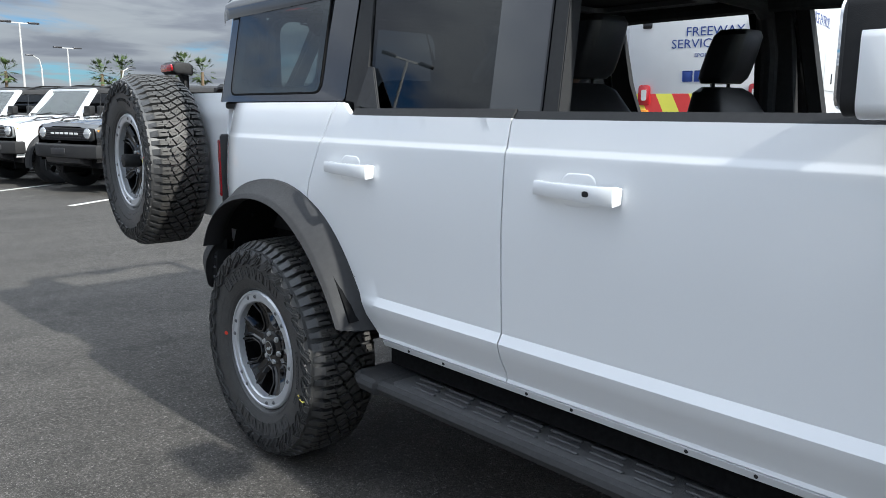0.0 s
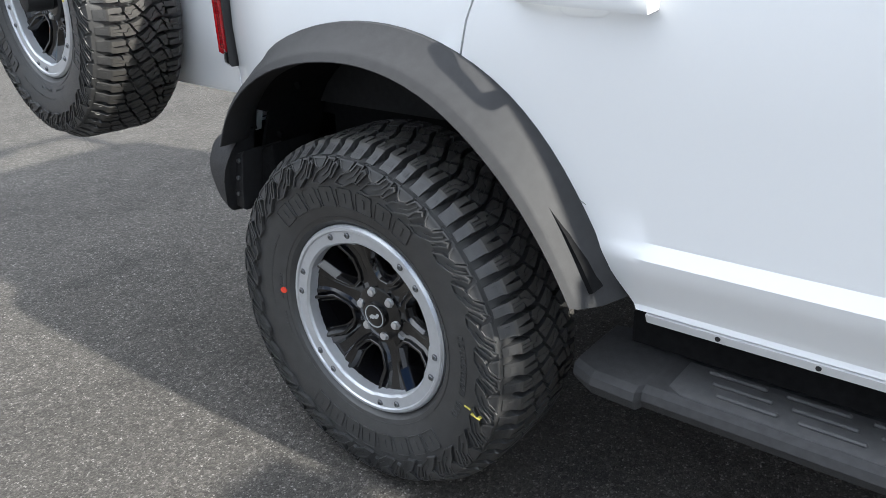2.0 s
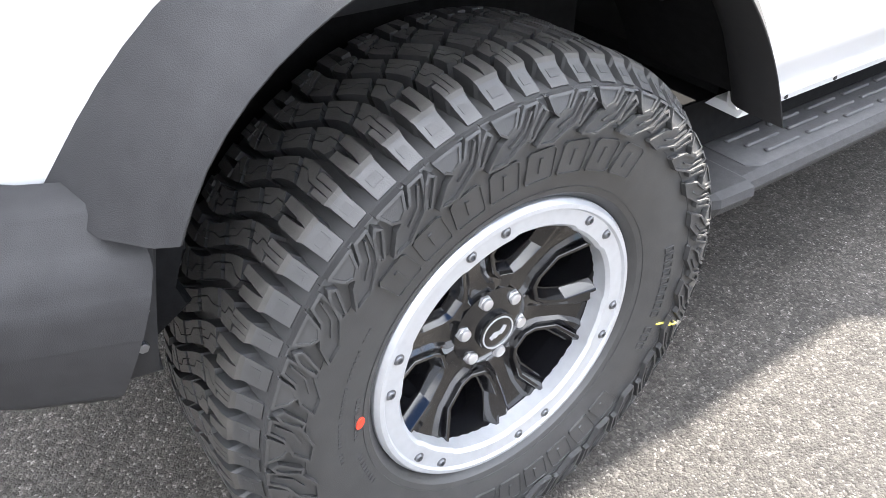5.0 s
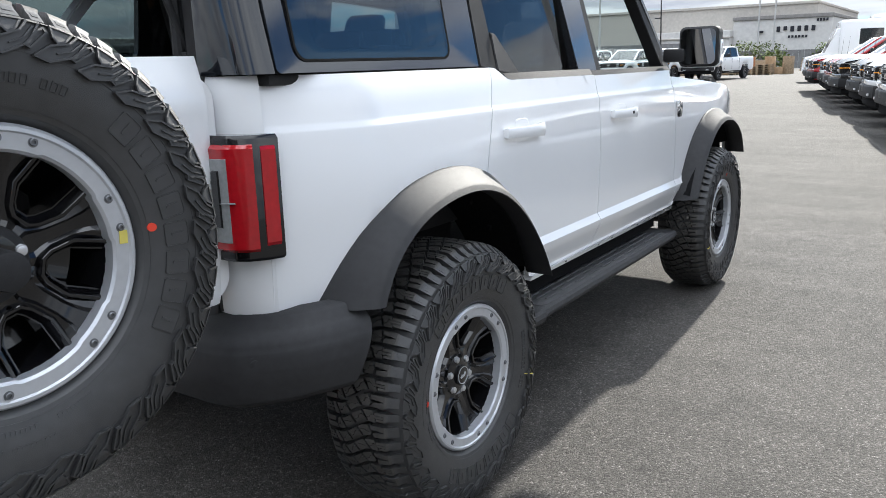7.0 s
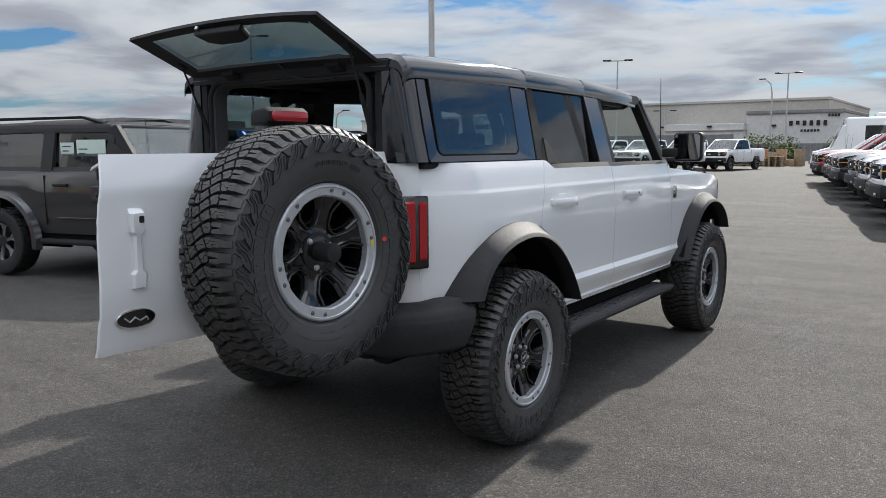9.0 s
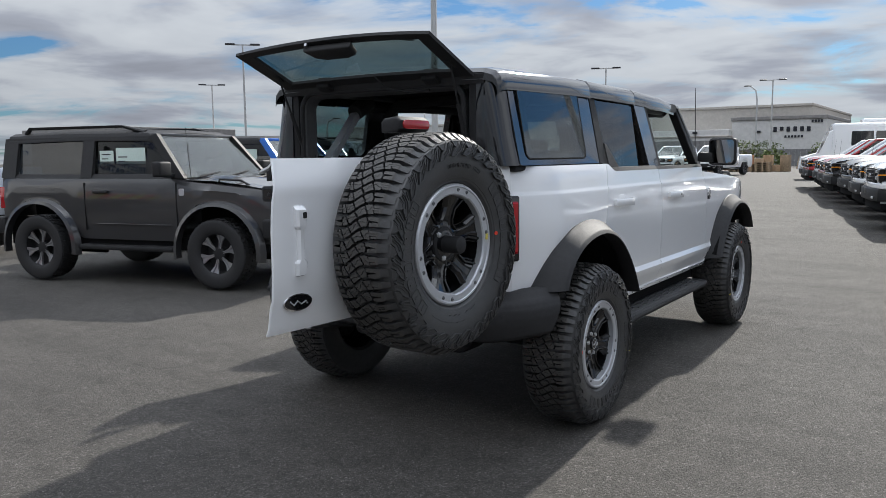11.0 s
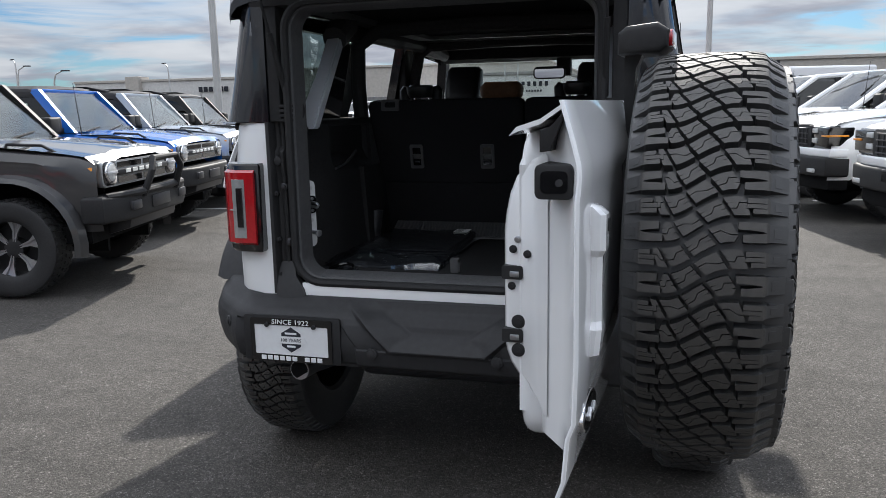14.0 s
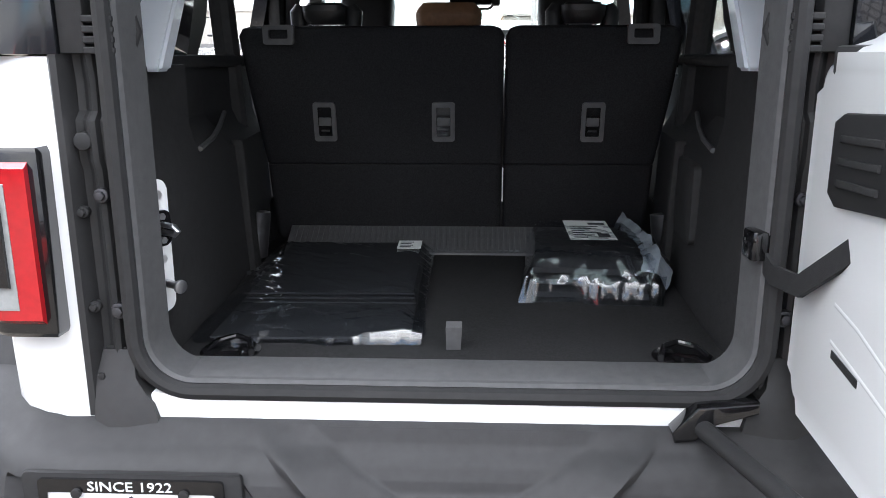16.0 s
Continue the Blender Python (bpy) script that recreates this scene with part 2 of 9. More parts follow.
M_FARTYRE = material("worn black tyre rubber", (0.020, 0.020, 0.021), 0.7, grain=0.15, vary=0.15)
M_SILVER = material("machined silver", (0.54, 0.555, 0.58), 0.34, metal=0.5, grain=0.04, vary=0.04)
M_GRILLE = material("satin grey grille", (0.30, 0.31, 0.32), 0.42, metal=0.4, vary=0.06)
M_STEEL = material("bare steel", (0.42, 0.43, 0.45), 0.35, metal=1.0, grain=0.1, vary=0.1)
M_BOLT = material("zinc grey bolt", (0.20, 0.205, 0.215), 0.38, metal=0.8, vary=0.1)
M_NUT = material("bright nickel nut", (0.66, 0.66, 0.67), 0.30, metal=0.75, vary=0.05)
M_BOARD = material("grained black step plastic", (0.048, 0.048, 0.050), 0.62, spec=0.35, grain=0.14, grain_scale=60, vary=0.10, bump=0.3, bump_scale=900)
M_JAMB = material("satin black jamb moulding", (0.030, 0.030, 0.031), 0.42, spec=0.40, grain=0.08, vary=0.10, bump=0.15, bump_scale=900)
M_CHROME = material("chrome", (0.75, 0.75, 0.76), 0.10, metal=1.0)
M_DARKMETAL = material("dark grey metal", (0.06, 0.06, 0.065), 0.4, metal=0.6, grain=0.15, vary=0.15)
M_RED = material("red lamp lens", (0.40, 0.007, 0.013), 0.12, coat=1.0, grain=0.10, grain_scale=70, vary=0.12)
M_LENS = material("clear lamp lens", (0.55, 0.56, 0.56), 0.12, coat=1.0, grain=0.1, grain_scale=90)
M_REVERSE = material("grey reversing lens", (0.27, 0.28, 0.28), 0.10, coat=1.0, grain=0.1, grain_scale=90)
M_AMBER = material("amber lens", (0.85, 0.30, 0.02), 0.2, coat=0.8)
M_CARPET = material("black carpet", (0.023, 0.023, 0.024), 0.95, grain=0.3, grain_scale=300, vary=0.15, bump=0.6, bump_scale=500, spec=0.1)
M_FABRIC = material("black seat back cloth", (0.017, 0.017, 0.0185), 0.9, grain=0.3, grain_scale=260, vary=0.12, bump=0.4, bump_scale=420, spec=0.15)
M_INNER = material("black inner trim", (0.028, 0.028, 0.029), 0.70, spec=0.25, grain=0.15, vary=0.15, bump=0.3, bump_scale=800)
M_INNERGREY = material("dark grey sill trim", (0.075, 0.075, 0.078), 0.6, grain=0.12, vary=0.1, bump=0.3, bump_scale=800)
M_LEATHER = material("black leather", (0.016, 0.016, 0.017), 0.38, grain=0.15, vary=0.1, bump=0.4, bump_scale=260)
M_TAN = material("tan leather", (0.20, 0.10, 0.05), 0.5, grain=0.15, vary=0.1, bump=0.4, bump_scale=260)
M_STRUT = material("light grey painted bar", (0.50, 0.53, 0.57), 0.35, coat=0.5, vary=0.04)
M_PAPER = material("white paper", (0.75, 0.76, 0.75), 0.8, grain=0.03, vary=0.03)
M_STICKER = material("pale green price sheet", (0.62, 0.74, 0.68), 0.75, grain=0.04, vary=0.04)
M_INK = material("dark ink", (0.02, 0.022, 0.03), 0.7, vary=0.1)
M_NAVY = material("navy ink", (0.02, 0.05, 0.22), 0.6, vary=0.1)
M_REDMARK = material("red paint dot", (0.75, 0.06, 0.03), 0.6, vary=0.1)
M_YELLOW = material("yellow paint mark", (0.65, 0.55, 0.12), 0.7, vary=0.15)
M_PLATE = material("white plate card", (0.72, 0.73, 0.74), 0.45, grain=0.02, vary=0.02)
M_POLY = pane("clear polythene", (0.93, 0.96, 1.0), rough=0.07, through=0.90, base=0.11)
M_POLYFLAP = material("milky folded film", (0.22, 0.25, 0.28), 0.18, coat=1.0, grain=0.2, grain_scale=30, bump=0.6, bump_scale=60)
M_MAT = material("dark floor mat cloth", (0.020, 0.021, 0.023), 0.8, grain=0.25, grain_scale=200, vary=0.12, bump=0.4, bump_scale=420)
M_TINT = pane("dark tinted glass", (0.84, 0.96, 0.95), through=0.48, base=0.09)
M_DARKTINT = pane("darker tinted glass", (0.88, 0.95, 1.0), through=0.22, base=0.06)
M_CLEAR = pane("clear glass", (0.94, 0.985, 0.97), through=0.97)
M_MIRROR = material("mirror glass", (0.85, 0.86, 0.88), 0.01, metal=1.0)
M_GREYPAINT = material("dark grey car paint", (0.050, 0.050, 0.052), 0.34, metal=0.25, coat=1.0, spec=0.4, grain=0.06, grain_scale=800, vary=0.05)
M_BLUEPAINT = material("bright blue car paint", (0.012, 0.13, 0.52), 0.25, metal=0.2, coat=1.0, vary=0.04)
M_SILVERBLUE = material("pale blue grey car paint", (0.42, 0.47, 0.54), 0.28, metal=0.2, coat=1.0, vary=0.04)
M_BLACKPAINT = material("black car paint", (0.010, 0.010, 0.011), 0.2, coat=1.0, vary=0.1)
M_REDPAINT = material("red car paint", (0.32, 0.018, 0.022), 0.25, coat=1.0, vary=0.05)
M_STUCCO = material("pale stucco wall", (0.46, 0.43, 0.39), 0.9, grain=0.06, grain_scale=3, vary=0.06)
M_STUCCO2 = material("white stucco wall", (0.62, 0.61, 0.59), 0.9, grain=0.05, grain_scale=3, vary=0.05)
M_STUCCO3 = material("brown stucco wall", (0.27, 0.17, 0.12), 0.9, grain=0.06, grain_scale=3, vary=0.06)
M_POLE = material("grey painted steel pole", (0.50, 0.50, 0.49), 0.5, metal=0.3, vary=0.08)
M_LEAF = material("green shrub leaf", (0.10, 0.13, 0.035), 0.7, grain=0.3, grain_scale=4, vary=0.25)
M_PALMLEAF = material("palm frond green", (0.055, 0.085, 0.025), 0.7, grain=0.3, grain_scale=3, vary=0.25)
M_BARK = material("palm bark", (0.16, 0.115, 0.075), 0.9, grain=0.3, grain_scale=12, vary=0.2)
M_TRUCK = material("white truck body paint", (0.60, 0.61, 0.62), 0.4, coat=0.3, vary=0.04)
M_CARTON = material("brown cardboard", (0.36, 0.24, 0.14), 0.85, grain=0.12, grain_scale=8, vary=0.2)
M_WOODPALLET = material("weathered pallet wood", (0.30, 0.22, 0.14), 0.85, grain=0.25, grain_scale=10, vary=0.2)
M_FENCE = material("grey fence panel", (0.20, 0.20, 0.20), 0.8, grain=0.15, grain_scale=5, vary=0.15)
M_ROOFGREY = material("grey roof sheet", (0.25, 0.24, 0.23), 0.8, grain=0.1, grain_scale=2, vary=0.1)
M_BLUEBOX = material("blue trailer paint", (0.05, 0.28, 0.62), 0.4, coat=0.3, vary=0.08)
M_ORANGE = material("orange retaining wall", (0.45, 0.20, 0.09), 0.8, grain=0.1, grain_scale=5, vary=0.15)

# ---- mesh building ----


def part(name, bm, mat, parent=None, label="", angle=32, m=None):
    """Links a bmesh as one mesh object under a thing or a part."""
    bmesh.ops.recalc_face_normals(bm, faces=bm.faces)
    me = bpy.data.meshes.new(name)
    bm.to_mesh(me)
    bm.free()
    return mesh_part(name, me, mat, parent, label, angle, m)


def mesh_part(name, me, mat, parent=None, label="", angle=32, m=None):
    if not me.materials:
        for one in mat if isinstance(mat, tuple) else (mat,):
            me.materials.append(one)
        me.polygons.foreach_set("use_smooth", [True] * len(me.polygons))
        me.set_sharp_from_angle(angle=radians(angle))
    ob = new(name, me)
    if parent is not None:
        ob.parent = parent
    if m is not None:
        ob.matrix_local = m
    if label:
        tagged(ob, label)
    return ob


def thing(name, label, category, m=None, group="", kind=""):
    ob = new(name)
    ob.empty_display_size = 0.1
    if m is not None:
        ob.matrix_world = m
    return tagged(ob, label, category, group, kind)


def box(bm, x0, x1, y0, y1, z0, z1, bev=0.0, seg=2):
    made = bmesh.ops.create_cube(bm, size=1)["verts"]
    for v in made:
        v.co = Vector(((x0 + x1) / 2 + v.co.x * (x1 - x0), (y0 + y1) / 2 + v.co.y * (y1 - y0), (z0 + z1) / 2 + v.co.z * (z1 - z0)))
    if bev:
        es = list({e for v in made for e in v.link_edges})
        bmesh.ops.bevel(bm, geom=es, offset=bev, segments=seg, affect="EDGES", profile=0.5)
    return bm


def nbox(*a, **k):
    return box(bmesh.new(), *a, **k)


AX = {"x": (1, 2, 0), "y": (0, 2, 1), "z": (0, 1, 2)}


def prism(bm, poly, axis, a0, a1, bev=0.0, seg=2):
    """A polygon in the two other axes, drawn out along one axis."""
    i, j, k = AX[axis]
    rings = []
    for a in (a0, a1):
        ring = []
        for p, q in poly:
            c = [0, 0, 0]
            c[i], c[j], c[k] = p, q, a
            ring.append(bm.verts.new(c))
        rings.append(ring)
    n = len(poly)
    faces = [bm.faces.new(rings[0]), bm.faces.new(rings[1][::-1])]
    for s in range(n):
        faces.append(bm.faces.new((rings[0][s], rings[0][(s + 1) % n], rings[1][(s + 1) % n], rings[1][s])))
    if bev:
        es = list({e for f in faces[:2] for e in f.edges})
        bmesh.ops.bevel(bm, geom=es, offset=bev, segments=seg, affect="EDGES", profile=0.5)
    return bm


def nprism(*a, **k):
    return prism(bmesh.new(), *a, **k)


def rounded(x0, x1, y0, y1, r, n=5):
    """The outline of a rectangle with round corners."""
    out = []
    for cx, cy, a in ((x1 - r, y1 - r, 0), (x0 + r, y1 - r, 90), (x0 + r, y0 + r, 180), (x1 - r, y0 + r, 270)):
        for s in range(n + 1):
            t = radians(a + 90 * s / n)
            out.append((cx + r * math.cos(t), cy + r * math.sin(t)))
    return out


def loft(bm, rings, closed=True, caps=True):
    rows = [[bm.verts.new(p) for p in ring] for ring in rings]
    n = len(rows[0])
    for a, b in zip(rows, rows[1:]):
        for s in range(n if closed else n - 1):
            quad = (a[s], a[(s + 1) % n], b[(s + 1) % n], b[s])
            try:
                bm.faces.new(quad)
            except ValueError:
                pass
    if caps and closed:
        bm.faces.new(rows[0])
        bm.faces.new(rows[-1][::-1])
    return bm


def tube(bm, path, r, seg=8, caps=True):
    path = [Vector(p) for p in path]
    rings = []
    side = None
    for n, p in enumerate(path):
        way = (path[min(n + 1, len(path) - 1)] - path[max(n - 1, 0)]).normalized()
        if side is None:
            side = way.orthogonal().normalized()
        side = (side - way * side.dot(way)).normalized()
        up = way.cross(side)
        rr = r[n] if isinstance(r, (list, tuple)) else r
        rings.append([p + (side * math.cos(a) + up * math.sin(a)) * rr for a in (2 * math.pi * s / seg for s in range(seg))])
    return loft(bm, rings, True, caps)


def ntube(*a, **k):
    return tube(bmesh.new(), *a, **k)


def lathe(bm, profile, seg=48, closed=False):
    """Turns (x, radius) round the x axis."""
    rows = []
    for s in range(seg):
        a = 2 * math.pi * s / seg
        rows.append([bm.verts.new((x, r * math.cos(a), r * math.sin(a))) for x, r in profile])
    n = len(profile)
    for s in range(seg):
        a, b = rows[s], rows[(s + 1) % seg]
        for k in range(n if closed else n - 1):
            bm.faces.new((a[k], a[(k + 1) % n], b[(k + 1) % n], b[k]))
    return bm


def disc(bm, c, axis, r, h, seg=16, bev=0.0):
    """A short cylinder from c along an axis."""
    poly = [(r * math.cos(2 * math.pi * s / seg), r * math.sin(2 * math.pi * s / seg)) for s in range(seg)]
    i, j, k = AX[axis]
    return prism(bm, [(c[i] + p, c[j] + q) for p, q in poly], axis, c[k], c[k] + h, bev)


def ndisc(*a, **k):
    return disc(bmesh.new(), *a, **k)


def lerp(table, t):
    """Straight lines through a table of (t, value)."""
    if t <= table[0][0]:
        return table[0][1]
    for (a, u), (b, v) in zip(table, table[1:]):
        if t <= b:
            return u + (v - u) * (t - a) / (b - a)
    return table[-1][1]


def words(text, size, mat, parent, m, label="", name="lettering", depth=0.001, wide=1.0):
    """Writing as a mesh, from the built-in font, centred on m."""
    cu = bpy.data.curves.new(name, "FONT")
    cu.body, cu.size, cu.extrude, cu.align_x, cu.align_y = text, size, depth, "CENTER", "CENTER"
    cu.resolution_u = 2
    ob = bpy.data.objects.new(name, cu)
    scene.collection.objects.link(ob)
    bpy.context.view_layer.update()
    me = bpy.data.meshes.new_from_object(ob.evaluated_get(bpy.context.evaluated_depsgraph_get()))
    bpy.data.objects.remove(ob)
    bpy.data.curves.remove(cu)
    me.materials.clear()
    if wide != 1.0:
        me.transform(Matrix.Diagonal((wide, 1, 1, 1)))
    return mesh_part(name, me, mat, parent, label, m=m)


def thicken(bm, t, way=None):
    """Gives an open sheet a second side, t behind it (along way, or against its normals)."""
    bmesh.ops.recalc_face_normals(bm, faces=bm.faces)
    bm.normal_update()
    faces, rim = list(bm.faces), [e for e in bm.edges if len(e.link_faces) == 1]
    back = {v: bm.verts.new(v.co + (Vector(way) if way else -v.normal) * t) for v in list(bm.verts)}
    for f in faces:
        bm.faces.new([back[v] for v in reversed(f.verts)])
    for e in rim:
        a, b = e.verts
        bm.faces.new((a, b, back[b], back[a]))
    return bm


def mirrored(bm):
    """A copy on the other side of x = 0."""
    other = bm.copy()
    for v in other.verts:
        v.co.x = -v.co.x
    bmesh.ops.reverse_faces(other, faces=other.faces)
    return other


def both(name, bm, mat, parent, label="", **k):
    """The part and its mirror image on the car's other side."""
    other = mirrored(bm)
    return part(name, bm, mat, parent, label, **k), part(name, other, mat, parent, label, **k)

# ---- ground ----
part("ground", nbox(-260, 260, -260, 260, -0.3, 0.0), M_ASPHALT)
tagged(bpy.data.objects["ground"], "worn grey-brown asphalt of a car lot", "asphalt", kind="structure")

# ---- wheels ----
TYRE_R, TYRE_W = 0.437, 0.155
TREAD = [(0.0, 0.413), (0.09, 0.411), (0.115, 0.4085), (0.132, 0.407), (0.146, 0.404), (0.1525, 0.392), (0.1555, 0.366), (0.1555, 0.32), (0.150, 0.285), (0.139, 0.252), (0.120, 0.236)]
LUGS = 60


def tread_r(x):
    return lerp(TREAD[:5], abs(x))


def wall_x(r):
    return lerp(sorted((b, a) for a, b in TREAD[4:]), r)


def block(bm, outline, low, high, place, top=0.95, slot=0):
    """A raised block over an outline; place turns a point of it and a height into a vertex."""
    a = [bm.verts.new(place(p, q, low)) for p, q in outline]
    cx = sum(p for p, _ in outline) / len(outline)
    cy = sum(q for _, q in outline) / len(outline)
    b = [bm.verts.new(place(cx + (p - cx) * top, cy + (q - cy) * top, high)) for p, q in outline]
    bm.faces.new(b).material_index = slot
    n = len(a)
    for s in range(n):
        bm.faces.new((a[s], a[(s + 1) % n], b[(s + 1) % n], b[s]))


def tread_place(x, turn, h):
    r = tread_r(x) + h
    return (x, r * math.cos(turn), r * math.sin(turn))


def wall_place(r, turn, h):
    return (wall_x(r) + h, r * math.cos(turn), r * math.sin(turn))


def lug(bm, rail, turns):
    """A shoulder lug that bends over the tyre's edge: rail holds (x, top, foot) from the middle outwards, turns its two flanks' arcs for each."""
    rows = []
    for foot, cut in ((0, 0.0), (1, 0.0012)):
        for k in (0, 1):
            row = []
            for (side, x, top, low), t in zip(rail, turns):
                r = low if foot else top
                u = (t[k] + (-cut if t[k] < t[1 - k] else cut)) / 0.437
                row.append(bm.verts.new((side * (x - (0.006 if foot and x > 0.13 else 0.0)), r * math.cos(u), r * math.sin(u))))
            rows.append(row)
    o0, o1, i0, i1 = rows
    n = len(rail)
    for a, b in ((i0, o0), (o1, i1)):
        for k in range(n - 1):
            bm.faces.new((a[k], a[k + 1], b[k + 1], b[k]))
    for k in range(n - 1):
        f = bm.faces.new((o0[k], o0[k + 1], o1[k + 1], o1[k]))
        f.material_index = 1 if rail[k + 1][1] < 0.116 else 0
    for k in (0, n - 1):
        bm.faces.new((o0[k], o1[k], i1[k], i0[k]))


def tread_mesh():
    """Rows of blocks that run slantwise over the middle and straight out over the shoulders, where forked and plain lugs take turns."""
    bm = bmesh.new()
    pitch = 2 * math.pi * 0.437 / LUGS
    gap, wide, lean, phase = 0.0125, 0.0425, 0.0200, 0.0195

    def wave(x):
        f = max(-1.0, min(1.0, x / 0.058))
        return -0.0242 * math.sin(f * math.pi / 2)

    def spot(n, x, f):
        """x and arc of a point of row n; f goes from its one edge to the other."""
        return x, phase + pitch * n + wave(x) + gap / 2 + (pitch - gap) * f

    def piece(n, line):
        out = []
        for x, f in line:
            x, y = spot(n, x, f)
            out.append((x, y / 0.437))
        block(bm, out, -0.004, 0.0240, tread_place, 0.972, 1)

    for n in range(LUGS):
        offset = 0.0145 if n % 2 == 0 else 0.0355
        # where the row of blocks ends on either side: a point beside a forked lug, a step beside a plain one
        right = (0.060, 0.069, 0.061) if n % 2 == 0 else (0.072, 0.080, 0.084)
        left = (-0.084, -0.080, -0.072) if n % 2 == 0 else (-0.061, -0.069, -0.060)
        for k in range(-4, 3):
            a, b = offset + wide * k + 0.0031, offset + wide * (k + 1) - 0.0031
            first, last = b + lean > right[1] - 0.004, a < left[1] + 0.004
            if a + lean * 0.5 > right[1] - 0.014 or b + lean * 0.5 < left[1] + 0.014:
                continue

            def x_at(f, g):
                lo, hi = a + lean * f, b + lean * f
                if first:
                    hi = min(hi, right[0] + (right[1] - right[0]) * 2 * f if f < 0.5 else right[1] + (right[2] - right[1]) * (2 * f - 1))
                if last:
                    lo = max(lo, left[0] + (left[1] - left[0]) * 2 * f if f < 0.5 else left[1] + (left[2] - left[1]) * (2 * f - 1))
                return lo + (hi - lo) * g

            if x_at(0.5, 1) - x_at(0.5, 0) < 0.012:
                continue
            flip = (n + k) % 3 == 0
            low, high = (0.34, 0.64) if flip else (0.64, 0.34)
            e, w = 0.022, 0.030
            # a bent cut through the block, a short cut into each half
            piece(n, [(x_at(0, 0), 0), (x_at(0, 0.33), 0), (x_at(0, 0.66), 0), (x_at(0, 1), 0), (x_at(high - e, 1), high - e),
                      (x_at(high - e, 0.68), high - e), (x_at(low - e, 0.36), low - e), (x_at(low - e, 0), low - e)] if flip else
                  [(x_at(0, 0), 0), (x_at(0, 0.33), 0), (x_at(0, 0.66), 0), (x_at(0, 1), 0), (x_at(high - e, 1), high - e),
                   (x_at(high - e, 0.62), high - e), (x_at(low - e, 0.36), low - e), (x_at(low - e, 0), low - e), (x_at(0.34 + w, 0), 0.34 + w), (x_at(0.34 + w / 2, 0.30), 0.34 + w / 2), (x_at(0.34 - w / 2, 0), 0.34 - w / 2)])
            piece(n, [(x_at(1, 1), 1), (x_at(1, 0.66), 1), (x_at(1, 0.33), 1), (x_at(1, 0), 1), (x_at(low + e, 0), low + e),
                      (x_at(low + e, 0.36), low + e), (x_at(high + e, 0.68), high + e), (x_at(high + e, 1), high + e)] if flip else
                  [(x_at(1, 1), 1), (x_at(1, 0.66), 1), (x_at(1, 0.33), 1), (x_at(1, 0), 1), (x_at(low + e, 0), low + e),
                   (x_at(low + e, 0.36), low + e), (x_at(high + e, 0.62), high + e), (x_at(high + e, 1), high + e), (x_at(0.64 - w, 1), 0.64 - w), (x_at(0.64 - w / 2, 0.72), 0.64 - w / 2), (x_at(0.64 + w / 2, 1), 0.64 + w / 2)])
        for side in (1, -1):
            fork = (n % 2 == 0) == (side > 0)
            inner = (0.0655, 0.0735) if fork else (0.0790, 0.0880)
            stops = [None, 0.092, 0.104, 0.111, 0.1155, 0.119, 0.137, 0.1445]
            tops = [0.4355, 0.4350, 0.4335, 0.4310, 0.4262, 0.4225, 0.4115, 0.4065]
            feet = [0.4080, 0.4080, 0.4060, 0.4040, 0.4040, 0.4040, 0.4020, 0.4000]
            spans = [(-0.02, 0.46), (0.54, 1.02)] if fork else [(0.10, 0.36), (0.405, 0.62), (0.665, 0.90)]
            for f0, f1 in spans:
                rail, turns = [], []
                for m, x in enumerate(stops):
                    x = (inner[0] if f0 < 0.5 else inner[1]) if x is None else x
                    rail.append((side, x, tops[m] + (0.0010 if m == 0 else 0.0), feet[m]))
                    g0, g1 = f0, f1
                    if fork and m < 3:
                        # the notch of the fork opens towards the middle of the tread
                        g0 = f0 + (0.10, 0.055, 0.01)[m] if f0 > 0.5 else f0
                        g1 = f1 - (0.10, 0.055, 0.01)[m] if f1 < 0.5 else f1
                    if m > 2:
                        g0 = 0.5 if fork and f0 > 0.5 else f0 - 0.022 if f0 > 0.2 else f0
                        g1 = 0.5 if fork and f1 < 0.5 else f1 + 0.022 if f1 < 0.8 else f1
                    if m > 3:
                        # a shelf on the flank, narrower than the lug
                        g0, g1 = (g0 + 0.06 if f0 < 0.2 else g0), (g1 - 0.06 if f1 > 0.8 else g1)
                    ends = []
                    for g in (g0, g1):
                        q = g if side > 0 else 1 - g
                        ends.append(spot(n, side * x, q)[1])
                    turns.append(tuple(ends))
                lug(bm, rail, turns)
            # a raised square on the lug's flank
            at = spot(n, side * 0.13, 0.5)[1]
            half = 0.0085 if fork else 0.0060
            corner = []
            for h in (0.0, 0.0013):
                for x, r in ((0.1220, 0.4200), (0.1330, 0.4135)):
                    for d in (-half, half):
                        u = (at + d * (1 - 40 * h)) / 0.437
                        corner.append(bm.verts.new((side * (x + h * 0.7), (r + h * 0.7) * math.cos(u), (r + h * 0.7) * math.sin(u))))
            a0, a1, b0, b1, c0, c1, d0, d1 = corner
            for q in ((c0, c1, d1, d0), (a0, a1, c1, c0), (b0, b1, d1, d0), (a0, b0, d0, c0), (a1, b1, d1, c1)):
                bm.faces.new(q)
    return tucked(bm)


def tucked(bm):
    """The tyre is a little narrower on the hidden side of its rim."""
    for v in bm.verts:
        if v.co.x < 0:
            v.co.x *= 0.87
    return bm


def tyre_mesh():
    bm = bmesh.new()
    prof = [(-x, r) for x, r in TREAD[::-1]] + TREAD[1:]
    lathe(bm, prof, 108)
    return tucked(bm)


